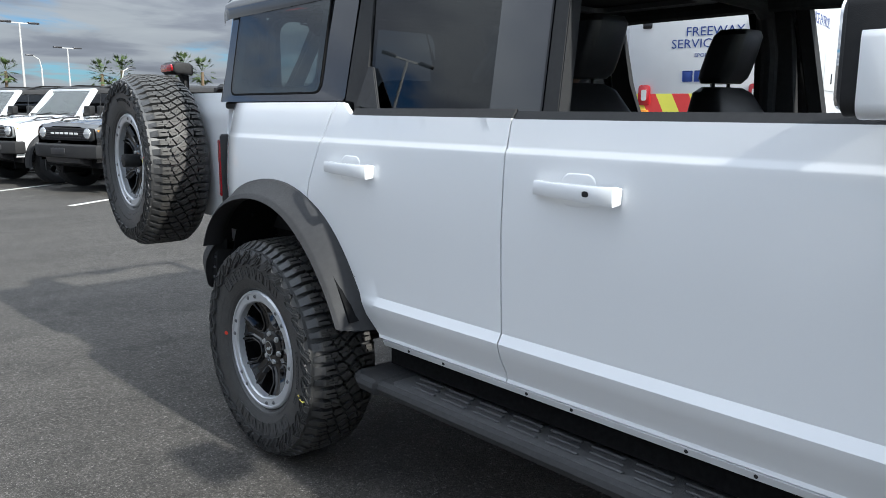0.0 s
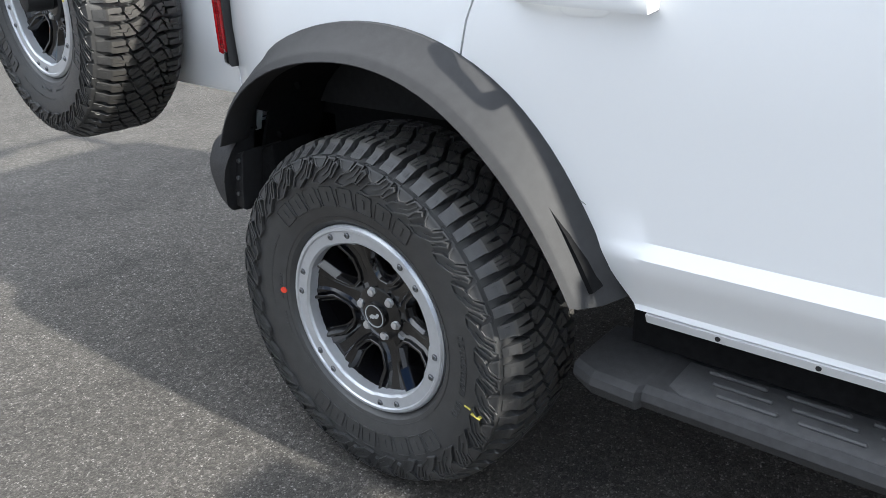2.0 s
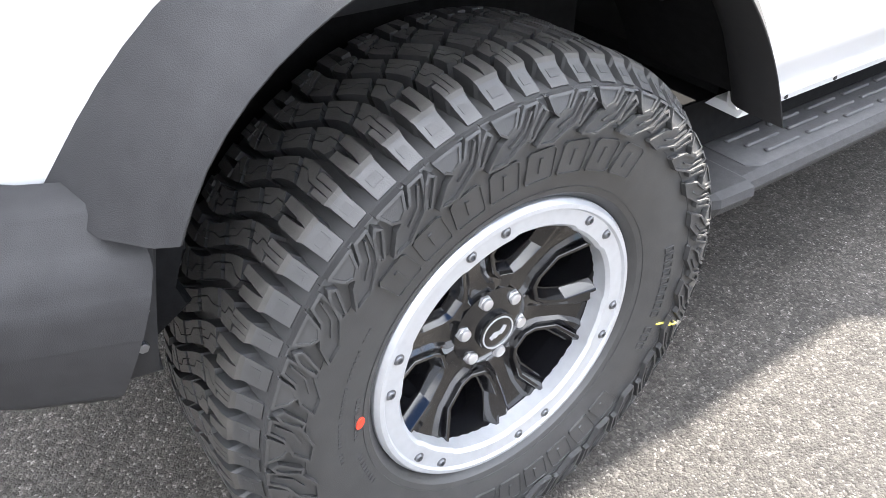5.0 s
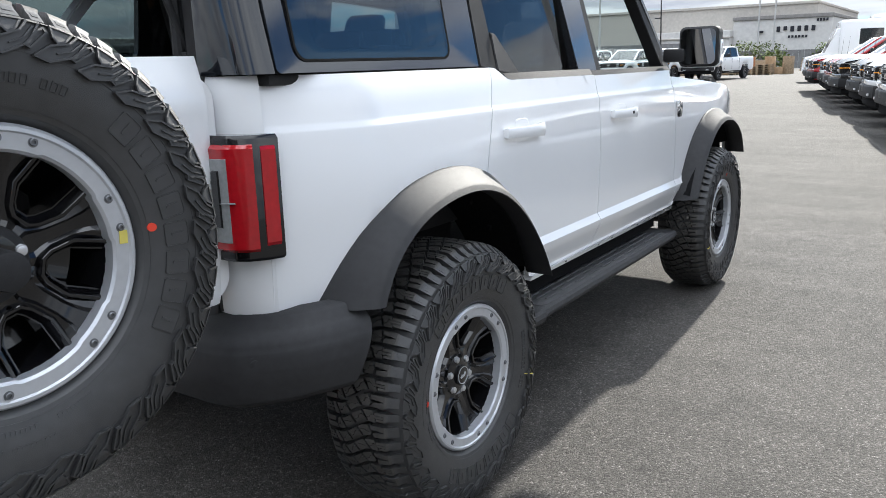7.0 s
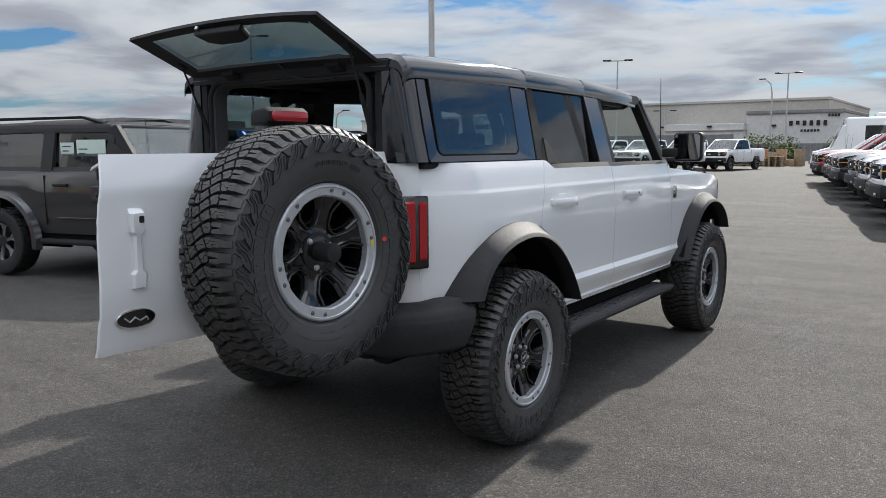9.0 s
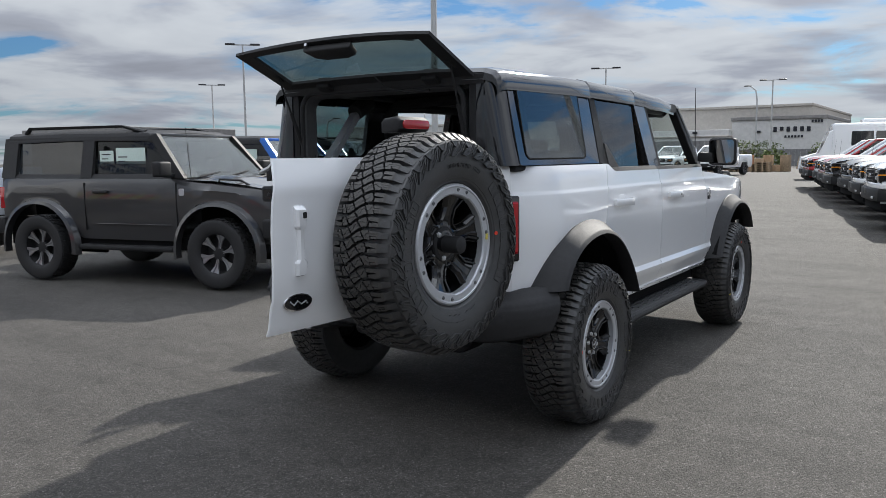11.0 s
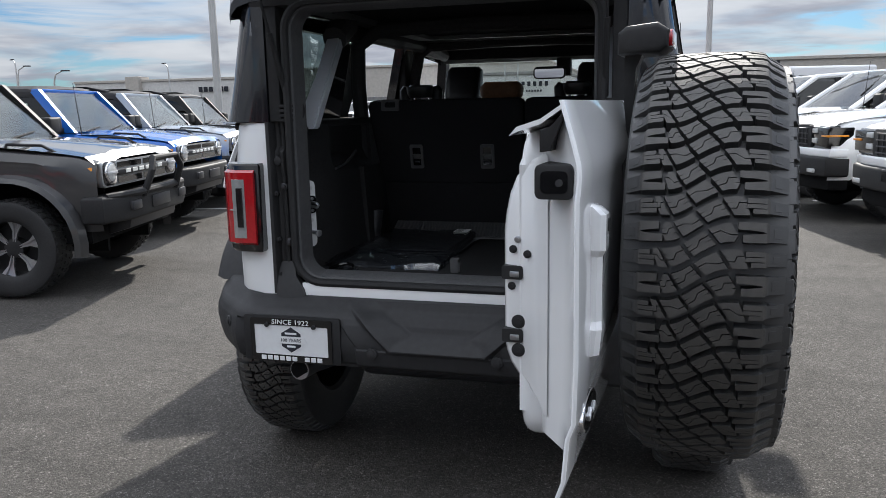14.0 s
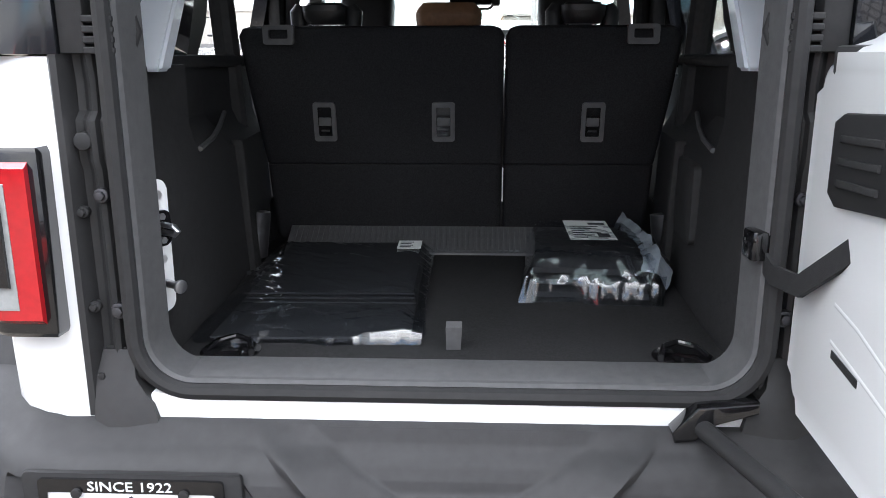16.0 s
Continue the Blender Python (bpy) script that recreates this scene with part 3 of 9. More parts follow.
def relief_mesh():
    """What stands proud of the outer side wall: pads under the lugs, hooked plates, the maker's name as plain plates, fine lines of print."""
    bm = bmesh.new()
    pitch = 2 * math.pi / 30
    shift = 0.6 * pitch

    def strokes(points, width, low, high):
        for (r0, u0), (r1, u1) in zip(points, points[1:]):
            du, dr = (u1 - u0) * 0.38, r1 - r0
            ln = math.hypot(du, dr)
            er, eu = dr / ln * width * 0.8, (u1 - u0) / ln * width * 0.8
            nx, nu = -du / ln * width, dr / ln * width / 0.38
            a0, b0, a1, b1 = r0 - er, u0 - eu, r1 + er, u1 + eu
            block(bm, [(a0 + nx, b0 + nu), (a1 + nx, b1 + nu), (a1 - nx, b1 - nu), (a0 - nx, b0 - nu)], low, high, wall_place)

    loop = [(0.402, 0.15), (0.367, 0.34), (0.345, 0.86), (0.349, 1.20), (0.371, 0.90), (0.384, 0.53), (0.402, 0.37)]
    arrow = [(0.4025, 0.48), (0.385, 0.61), (0.3785, 0.76), (0.385, 0.86), (0.4025, 0.93), (0.4025, 0.84)]
    wedge = [(0.396, 1.07), (0.3895, 1.01), (0.3600, 1.30), (0.363, 1.42), (0.390, 1.17)]
    for n in range(30):
        t = n * pitch + shift
        for shape, high, rim in ((loop, 0.0052, 0.0050), (arrow, 0.0080, 0.0024), (wedge, 0.0052, 0.0046)):
            line = [(r, t + u * pitch) for r, u in shape]
            block(bm, line, -0.001, high, wall_place, 0.97)
            strokes(line + line[:1], 0.0017, 0.001, high + rim)
        strokes([(r, t + u * pitch) for r, u in ((0.394, 0.27), (0.374, 0.44), (0.362, 0.72))], 0.0012, 0.003, 0.0082)
    for s in range(162):
        a, b = 2 * math.pi * s / 162, 2 * math.pi * (s + 1) / 162
        block(bm, [(0.4020, a), (0.4039, a), (0.4039, b), (0.4020, b)], -0.004, 0.0058, wall_place, 0.9)
    # the maker's name: plain outlined plates, twice; smaller ones beside it
    for mid, turn in ((96, 1), (276, 1)):
        for k in range(8):
            u = radians(mid + turn * (36.0 - 10.3 * k))
            hw = radians(3.9)
            r0, r1 = 0.290, 0.336
            line = [(r0, u - hw), (r0 + 0.004, u - hw * 1.1), (r1 - 0.004, u - hw), (r1, u - hw * 0.8), (r1, u + hw * 0.8), (r1 - 0.004, u + hw), (r0 + 0.004, u + hw * 1.1), (r0, u + hw)]
            block(bm, line, -0.001, 0.0016, wall_place, 0.98)
            strokes(line + line[:1], 0.0009, 0.0, 0.0034)
            strokes([(r0 + 0.014, u), (r1 - 0.014, u)], 0.0032, 0.0, 0.0030)
    for k in range(12):
        u = radians(12 - 3.1 * k - (3 if k > 8 else 0))
        strokes([(0.302, u - 0.016), (0.317, u - 0.016), (0.317, u + 0.016), (0.302, u + 0.016), (0.302, u - 0.016)], 0.0010, 0.0, 0.0022)
    for mid in (168, 190):
        for k in range(9):
            u = radians(mid + 1.7 * k)
            block(bm, [(0.272, u - 0.010), (0.279, u - 0.010), (0.279, u + 0.010), (0.272, u + 0.010)], -0.001, 0.0014, wall_place)
    for k in range(28):
        u = radians(146 + 1.5 * k)
        if k % 7 != 3:
            block(bm, [(0.300, u - 0.008), (0.305, u - 0.008), (0.305, u + 0.008), (0.300, u + 0.008)], -0.001, 0.0012, wall_place)
    # fine rings round the side wall
    for r in (0.262, 0.352):
        for s in range(108):
            a, b = 2 * math.pi * s / 108, 2 * math.pi * (s + 1) / 108
            block(bm, [(r - 0.0009, a), (r + 0.0009, a), (r + 0.0009, b), (r - 0.0009, b)], -0.001, 0.0012, wall_place, 1.0)
    return bm


def level(r):
    """How far the wheel's face stands out at a radius."""
    return lerp([(0.05, 0.082), (0.09, 0.078), (0.14, 0.084), (0.196, 0.106)], r)


def rim_mesh():
    """The barrel and the hub behind the spokes, as one casting."""
    bm = bmesh.new()
    lathe(bm, [(0.112, 0.205), (0.112, 0.196), (0.085, 0.194), (-0.02, 0.191), (-0.055, 0.10), (-0.03, 0.050), (0.05, 0.074), (0.080, 0.068), (0.088, 0.044), (0.088, 0.030), (0.076, 0.0001)], 60)
    return bm


def spoke_mesh():
    bm = bmesh.new()
    shape = [(0.060, 30.0), (0.080, 30.0), (0.092, 21.5), (0.108, 13.5), (0.150, 9.0), (0.178, 10.5), (0.196, 13.5)]
    rows = []
    for r, half in shape:
        ring = []
        for f, drop in ((-1, 0.034), (-1, 0.004), (-0.62, 0.0), (-0.40, 0.006), (0.40, 0.006), (0.62, 0.0), (1, 0.004), (1, 0.034)):
            a = radians(half * f)
            ring.append((level(r) - drop, r * math.cos(a), r * math.sin(a)))
        rows.append(ring)
    loft(bm, rows, closed=True, caps=True)
    return bm


def lip_mesh():
    """A raised lip round three sides of a window, open to the ring, sloping in to the barrel."""
    bm = bmesh.new()
    outer = [(0.203, 16.5), (0.146, 21.5), (0.103, 17.0), (0.088, 9.5), (0.088, -9.5), (0.103, -17.0), (0.146, -21.5), (0.203, -16.5)]
    rings = []
    for inset, lift in ((-0.003, -0.014), (0.0, 0.004), (0.0015, 0.0055), (0.0065, 0.0055), (0.008, 0.004), (0.018, -0.013), (0.0205, -0.013), (0.022, -0.060)):
        ring = []
        for r, d in outer:
            p = Vector((r * math.cos(radians(d)), r * math.sin(radians(d))))
            # the two ends run out under the ring; the rest draws in towards the window's middle
            p = p + (Vector((0.150, 0.0)) - p).normalized() * inset if r < 0.2 else p - Vector((0.0, math.copysign(inset, p.y)))
            ring.append((level(r) + lift, p.x, p.y))
        rings.append(ring)
    return loft(bm, rings, False, False)


def ring_mesh():
    bm = bmesh.new()
    seg = 144
    rows = []
    for s in range(seg):
        a = 2 * math.pi * s / seg
        d = (math.degrees(a) - 46.2) % 60
        inner = 0.1915 + (0.0035 if 12 < d < 48 else 0.0)
        prof = [(0.100, inner), (0.127, inner), (0.1325, inner + 0.005), (0.1335, 0.2235), (0.1375, 0.2265), (0.137, 0.233), (0.130, 0.2385), (0.112, 0.2385)]
        rows.append([bm.verts.new((x, r * math.cos(a), r * math.sin(a))) for x, r in prof])
    for s in range(seg):
        a, b = rows[s], rows[(s + 1) % seg]
        for k in range(8):
            bm.faces.new((a[k], a[(k + 1) % 8], b[(k + 1) % 8], b[k]))
    return bm


def keep(bm):
    bmesh.ops.recalc_face_normals(bm, faces=bm.faces)
    me = bpy.data.meshes.new("mesh")
    bm.to_mesh(me)
    bm.free()
    return me


def bolt_mesh():
    """A round head with a hollow six-sided socket, on a washer."""
    bm = bmesh.new()
    disc(bm, (0, 0, 0), "x", 0.0086, 0.0012, 16)
    lathe(bm, [(0.0, 0.0066), (0.0036, 0.0064), (0.0048, 0.0052), (0.0048, 0.0034), (0.0016, 0.0032), (0.0016, 0.0001)], 14)
    return bm


def nut_mesh():
    bm = bmesh.new()
    disc(bm, (0, 0, 0), "x", 0.0125, 0.020, 6, 0.002)
    disc(bm, (0.018, 0, 0), "x", 0.010, 0.008, 14, 0.003)
    return bm


def cap_mesh():
    bm = bmesh.new()
    disc(bm, (0.086, 0, 0), "x", 0.0335, 0.012, 32, 0.003)
    return bm


def badge_mesh():
    """A plain silver figure in a ring."""
    bm = bmesh.new()
    seg = 36
    rows = [[bm.verts.new((x, r * math.cos(2 * math.pi * s / seg), r * math.sin(2 * math.pi * s / seg))) for x, r in ((0.098, 0.0268), (0.0992, 0.0268), (0.0992, 0.0292), (0.098, 0.0292))] for s in range(seg)]
    for s in range(seg):
        a, b = rows[s], rows[(s + 1) % seg]
        for k in range(4):
            bm.faces.new((a[k], a[(k + 1) % 4], b[(k + 1) % 4], b[k]))
    prism(bm, [(-0.016, -0.004), (-0.008, 0.003), (0.004, 0.002), (0.010, 0.010), (0.016, 0.007), (0.013, 0.000), (0.007, -0.006), (0.002, -0.004), (-0.004, -0.009), (-0.009, -0.007), (-0.012, -0.010)], "x", 0.098, 0.0992)
    return bm


def brake_mesh():
    bm = bmesh.new()
    disc(bm, (-0.03, 0, 0), "x", 0.165, 0.022, 48, 0.003)
    box(bm, -0.06, 0.03, -0.16, -0.09, -0.05, 0.09, 0.012)
    return bm


WHEEL = {"wheel": (keep(rim_mesh()), M_GLOSS), "tyre": (keep(tyre_mesh()), M_RUBBER), "tread": (keep(tread_mesh()), (M_RUBBER, M_TREAD)), "side_relief": (keep(relief_mesh()), M_RUBBER), "spoke": (keep(spoke_mesh()), M_GLOSS), "window_lip": (keep(lip_mesh()), M_GLOSS), "bead_ring": (keep(ring_mesh()), M_SILVER),
         "bolt": (keep(bolt_mesh()), M_BOLT), "lug_nut": (keep(nut_mesh()), M_NUT), "centre_cap": (keep(cap_mesh()), M_GLOSS),
         "badge": (keep(badge_mesh()), M_SILVER), "brake_disc": (keep(brake_mesh()), M_BLACK)}


def wheel(parent, m, spare=False, name="wheel"):
    """A wheel that faces +x; its sub-parts share their meshes with the other wheels."""
    rim = mesh_part(name, *WHEEL["wheel"], parent, "gloss black six-spoke alloy wheel", 20, m=m)
    mesh_part("tyre", *WHEEL["tyre"], rim, "black off-road tyre with deep tread blocks", 17)
    tagged(mesh_part("tread", *WHEEL["tread"], rim, "", 17), "deep black tread blocks", kind="stuff")
    tagged(mesh_part("side_relief", *WHEEL["side_relief"], rim, "", 17), "raised black zigzag blocks on the side wall", kind="stuff")
    for k in range(6):
        mesh_part("spoke", *WHEEL["spoke"], rim, "", 20, m=Matrix.Rotation(radians(46.2 + 60 * k), 4, "X"))
        mesh_part("window_lip", *WHEEL["window_lip"], rim, "", 20, m=Matrix.Rotation(radians(76.2 + 60 * k), 4, "X"))
    mesh_part("bead_ring", *WHEEL["bead_ring"], rim, "silver ring with black bolts")
    for k in range(6):
        for off in (38.5, 54.0):
            a = radians(off + 60 * k)
            mesh_part("bolt", *WHEEL["bolt"], rim, m=Matrix.Translation((0.1322, 0.2145 * math.cos(a), 0.2145 * math.sin(a))))
        if not spare or k % 2 == 0:
            a = radians(46.2 + 60 * k)
            mesh_part("lug_nut", *WHEEL["lug_nut"], rim, m=Matrix.Translation((0.066, 0.056 * math.cos(a), 0.056 * math.sin(a))))
    if spare:
        bm = bmesh.new()
        disc(bm, (0.03, 0, 0), "x", 0.034, 0.135, 24, 0.006)
        disc(bm, (0.03, 0, 0), "x", 0.070, 0.055, 24, 0.008)
        part("carrier_hub", bm, M_BLACK, rim)
        part("inspection_sticker", nbox(0.1338, 0.1346, 0.205, 0.221, 0.02, 0.045), M_YELLOW, rim, m=Matrix.Rotation(radians(-95), 4, "X"))
    else:
        mesh_part("centre_cap", *WHEEL["centre_cap"], rim, m=None)
        mesh_part("badge", *WHEEL["badge"], rim, m=None)
        mesh_part("brake_disc", *WHEEL["brake_disc"], rim, m=None)
    return rim


def paint_marks(rim, dot_angle, bar_angle):
    bm = bmesh.new()
    block(bm, [(0.268 + 0.0085 * math.cos(a), radians(dot_angle) + 0.0085 / 0.268 * math.sin(a)) for a in (2 * math.pi * s / 16 for s in range(16))], -0.001, 0.0026, wall_place)
    part("red_dot", bm, M_REDMARK, rim, "red paint dot")
    if bar_angle is not None:
        bm = bmesh.new()
        for s in range(6):
            r0, r1 = 0.325 + s * 0.008, 0.325 + (s + 1) * 0.008
            u = radians(bar_angle)
            block(bm, [(r0, u - 0.004), (r1, u - 0.004), (r1, u + 0.004), (r0, u + 0.004)], -0.001, 0.0030 if r0 < 0.342 else 0.0108, wall_place)
        part("yellow_stripe", bm, M_YELLOW, rim, "yellow paint stripe")


# ---- the white car ----
BASE = 2.949
OFF = 0.012
CAR = thing("off_road_car", "white four-door off-road car with open tailgate and raised rear glass", "car", Matrix.Translation((OFF, 0, 0)))
for sx in (1, -1):
    for y in (0.0, BASE):
        turn = pose(0.850 if sx > 0 else -0.808, y, 0.433, 0, 0, 0 if sx > 0 else 180)
        w = wheel(CAR, turn)
        if sx > 0 and y == 0:
            paint_marks(w, 177, -17)
        elif sx > 0:
            paint_marks(w, 80, 200)

BODY_X = [(0.58, 0.858), (0.60, 0.866), (0.612, 0.861), (0.63, 0.866), (0.69, 0.898), (0.724, 0.905), (0.752, 0.889), (0.90, 0.895), (1.05, 0.898), (1.19, 0.892), (1.254, 0.887), (1.262, 0.8855), (1.272, 0.8795), (1.284, 0.8770), (1.36, 0.861), (1.405, 0.842)]
LEVELS = [0.58, 0.602, 0.612, 0.63, 0.68, 0.71, 0.724, 0.738, 0.752, 0.82, 0.90, 0.98, 1.05, 1.12, 1.19, 1.244, 1.256, 1.262, 1.272, 1.280, 1.31, 1.36, 1.385, 1.405]


def body_x(y, z):
    x = lerp(BODY_X, z)
    if z < 0.80:
        # the low crease fades out before the rear wheel
        plain = lerp([(0.58, 0.862), (0.70, 0.884), (0.82, 0.891)], z)
        f = min(1.0, max(0.0, (y - 0.52) / 0.12))
        x = plain + (x - plain) * f
    for c in (0.0, BASE):
        d = math.hypot((y - c) / 0.72, (z - 1.10) / 0.13)
        x += 0.010 * math.exp(-d * d * 1.4)
    if y < -0.30:
        x -= 0.12 * ((-0.30 - y) / 0.325) ** 1.5
    if y > 3.0:
        x -= 0.06 * ((y - 3.0) / 0.6) ** 2
    return x


ARCH_OUT = [(-0.525, 0.79), (-0.485, 0.86), (-0.44, 0.925), (-0.375, 0.998), (-0.30, 1.046), (-0.20, 1.084), (-0.08, 1.107), (0.04, 1.111), (0.14, 1.098), (0.22, 1.073), (0.29, 1.041), (0.36, 0.993), (0.428, 0.927), (0.492, 0.843), (0.548, 0.738), (0.603, 0.625)]
ARCH_IN = [(-0.44, 0.795), (-0.408, 0.87), (-0.33, 0.945), (-0.23, 0.998), (-0.10, 1.030), (0.03, 1.037), (0.15, 1.018), (0.25, 0.975), (0.34, 0.911), (0.42, 0.835), (0.482, 0.757), (0.525, 0.690), (0.550, 0.640)]


def along(points, n):
    """n points evenly along a line through points."""
    pts = [Vector(p) for p in points]
    run = [0.0]
    for a, b in zip(pts, pts[1:]):
        run.append(run[-1] + (b - a).length)
    out = []
    for k in range(n):
        t = run[-1] * k / (n - 1)
        j = max(i for i in range(len(run) - 1) if run[i] <= t + 1e-9)
        f = (t - run[j]) / (run[j + 1] - run[j])
        out.append(pts[j].lerp(pts[j + 1], f))
    return out


def smooth_line(pts, times=2):
    for _ in range(times):
        pts = [pts[0]] + [(a + 2 * b + c) / 4 for a, b, c in zip(pts, pts[1:], pts[2:])] + [pts[-1]]
    return pts


def panel(zlow, zhigh, ys, thick=0.018, offset=0.0):
    """A body panel: columns at ys, from zlow(y) to zhigh(y), on the body's side surface."""
    bm = bmesh.new()
    rows = []
    for y in ys:
        lo, hi = zlow(y), zhigh(y)
        rows.append([bm.verts.new((body_x(y, z) + offset, y, z)) for z in (min(max(v, lo), hi) for v in LEVELS)])
    for a, b in zip(rows, rows[1:]):
        for s in range(len(LEVELS) - 1):
            bm.faces.new((a[s], b[s], b[s + 1], a[s + 1]))
    bmesh.ops.remove_doubles(bm, verts=bm.verts, dist=0.0004)
    bmesh.ops.dissolve_degenerate(bm, edges=bm.edges, dist=0.0003)
    bmesh.ops.recalc_face_normals(bm, faces=bm.faces)
    thicken(bm, thick, (-1, 0, 0))
    return bm


def span(a, b, n):
    return [a + (b - a) * k / n for k in range(n + 1)]


def arch(y, c=0.0, flip=1):
    pts = ARCH_OUT if flip > 0 else [(-p, q) for p, q in ARCH_OUT[::-1]]
    pts = [(p + c, q - 0.02) for p, q in pts]
    if y < pts[0][0] or y > pts[-1][0]:
        return 0.0
    return lerp(pts, y)


def door_rear(z):
    """The slanting rear edge of the rear door."""
    return lerp([(0.6, 0.62), (0.86, 0.46), (1.0, 0.285), (1.06, 0.238), (1.20, 0.292), (1.30, 0.330), (1.405, 0.372)], z)


def slant_panel(zlow, zhigh, left, right, n, thick=0.018):
    """A panel whose two ends follow y = left(z) and y = right(z)."""
    bm = bmesh.new()
    rows = []
    for k in range(n + 1):
        row = []
        for v in LEVELS:
            z = v
            y = left(z) + (right(z) - left(z)) * k / n
            lo, hi = zlow(y), zhigh(y)
            z = min(max(z, lo), hi)
            row.append(bm.verts.new((body_x(y, z), y, z)))
        rows.append(row)
    for a, b in zip(rows, rows[1:]):
        for s in range(len(LEVELS) - 1):
            bm.faces.new((a[s], b[s], b[s + 1], a[s + 1]))
    bmesh.ops.remove_doubles(bm, verts=bm.verts, dist=0.0004)
    bmesh.ops.dissolve_degenerate(bm, edges=bm.edges, dist=0.0003)
    bmesh.ops.recalc_face_normals(bm, faces=bm.faces)
    thicken(bm, thick, (-1, 0, 0))
    return bm


G = 0.0025
both("quarter_panel", slant_panel(lambda y: max(0.785, arch(y)), lambda y: 1.40, lambda z: -0.625, lambda z: door_rear(z) - G, 26), M_WHITE, CAR)


def swing(x, y, deg):
    """A turn about an upright hinge line."""
    return Matrix.Translation((x, y, 0)) @ Matrix.Rotation(radians(deg), 4, "Z") @ Matrix.Translation((-x, -y, 0))


# both doors of the far side stand open
OPEN_REAR, OPEN_FRONT = swing(-0.885, 1.222, -39), swing(-0.885, 2.225, -60)


def opened(pair, turn):
    """Swings the second of a pair of parts out with its door."""
    pair[1].matrix_local = turn @ pair[1].matrix_local
    return pair


opened(both("rear_door", slant_panel(lambda y: max(0.602, arch(y)), lambda y: lerp([(0.40, 1.40), (0.47, 1.355), (1.3, 1.352)], y), lambda z: door_rear(z) + G, lambda z: 1.222 - G, 26), M_WHITE, CAR), OPEN_REAR)
opened(both("front_door", slant_panel(lambda y: 0.602, lambda y: 1.35, lambda z: 1.222 + G, lambda z: lerp([(0.6, 2.30), (1.0, 2.255), (1.3, 2.215), (1.4, 2.215)], z) - G, 20), M_WHITE, CAR), OPEN_FRONT)
both("front_fender", slant_panel(lambda y: max(0.602, arch(y, BASE, -1)), lambda y: lerp([(2.1, 1.325), (2.7, 1.285), (3.3, 1.235), (3.62, 1.17)], y), lambda z: lerp([(0.6, 2.30), (1.0, 2.255), (1.3, 2.215), (1.4, 2.215)], z) + G, lambda z: 3.60, 34), M_WHITE, CAR)
both("rocker", nprism([(0.858, 0.577), (0.868, 0.598), (0.80, 0.600), (0.78, 0.579)], "y", 0.64, 2.36, 0.003), M_WHITE, CAR)
for sx in (1, -1):
    for y in (0.78, 0.95, 1.30, 1.46, 1.80, 1.97):
        part("rocker_screw", ndisc((sx * 0.861 if sx > 0 else -0.866, y, 0.589), "x", 0.005, 0.005, 10), M_BLACK, CAR)
# added black boxes fill the open gap under the sill, standing in for its shade
both("sill_seal", nbox(0.62, 0.78, 0.58, 2.30, 0.48, 0.585), M_LINER, CAR)


def flare(c, flip):
    """The wide wheel-arch flare, from its outer line on the body to the lip over the tyre."""
    n = 34
    out = smooth_line(along(ARCH_OUT, n), 3)
    inn = smooth_line(along(ARCH_IN, n), 3)
    rings = []
    for o, i in zip(out, inn):
        ring = []
        for f, x in ((0.0, None), (0.03, 0.010), (0.30, 0.938), (0.66, 0.979), (0.72, 0.985), (0.76, 0.9875), (0.96, 0.998), (0.99, 0.997), (1.0, 0.990), (1.0, 0.93), (0.82, 0.90), (0.30, 0.87)):
            p = o.lerp(i, f)
            y = c + flip * p.x
            base = body_x(y, min(p.y, 1.3))
            xx = base - 0.004 if x is None else base + x if x < 0.1 else x
            ring.append((xx, y, p.y))
        rings.append(ring)
    bm = bmesh.new()
    loft(bm, rings, True, True)
    return bm


both("wheel_flare", flare(0.0, 1), M_TRIM, CAR, "dark grey plastic wheel-arch flare")
both("wheel_flare", flare(BASE, -1), M_TRIM, CAR, "dark grey plastic wheel-arch flare")


def liner(c, flip):
    bm = bmesh.new()
    pts = smooth_line(along([(-0.50, 0.62)] + ARCH_IN, 26), 1)
    rings = [[(x, c + flip * p.x * 1.05, p.y + 0.02) for x in ((0.955, 0.85, 0.74, 0.64) if p.x > -0.40 else (0.84, 0.78, 0.71, 0.64))] for p in pts]
    loft(bm, rings, False, False)
    thicken(bm, 0.01)
    box(bm, 0.622, 0.645, c - 0.40, c + 0.40, 0.64, 1.05)
    for k in range(7):
        p = pts[3 + k * 3]
        disc(bm, (0.80, c + flip * p.x, p.y), "x", 0.010, 0.01, 8)
    return bm


both("arch_liner", liner(0.0, 1), M_LINER, CAR)
both("arch_liner", liner(BASE, -1), M_LINER, CAR)

# chassis under the body
part("floor_pan", nbox(-0.615, 0.615, -0.50, 3.45, 0.50, 0.585, 0.02), M_LINER, CAR)
for y in (0.0, BASE):
    bm = bmesh.new()
    tube(bm, [(-0.70, y, 0.42), (0.70, y, 0.42)], 0.05, 12)
    disc(bm, (0.10, y - 0.1, 0.42), "y", 0.14, 0.2, 20, 0.03)
    part("axle", bm, M_DARKMETAL, CAR)
for sx in (1, -1):
    part("shock_absorber", ntube([(sx * 0.62, 0.16, 0.36), (sx * 0.56, 0.22, 0.98)], [0.028, 0.034], 12), M_DARKMETAL, CAR)
    part("coil_spring", ntube([(sx * 0.54 + 0.055 * math.cos(a), -0.03 + 0.055 * math.sin(a), 0.46 + a * 0.010) for a in (k * 0.5 for k in range(80))], 0.008, 6), M_DARKMETAL, CAR)
bm = bmesh.new()
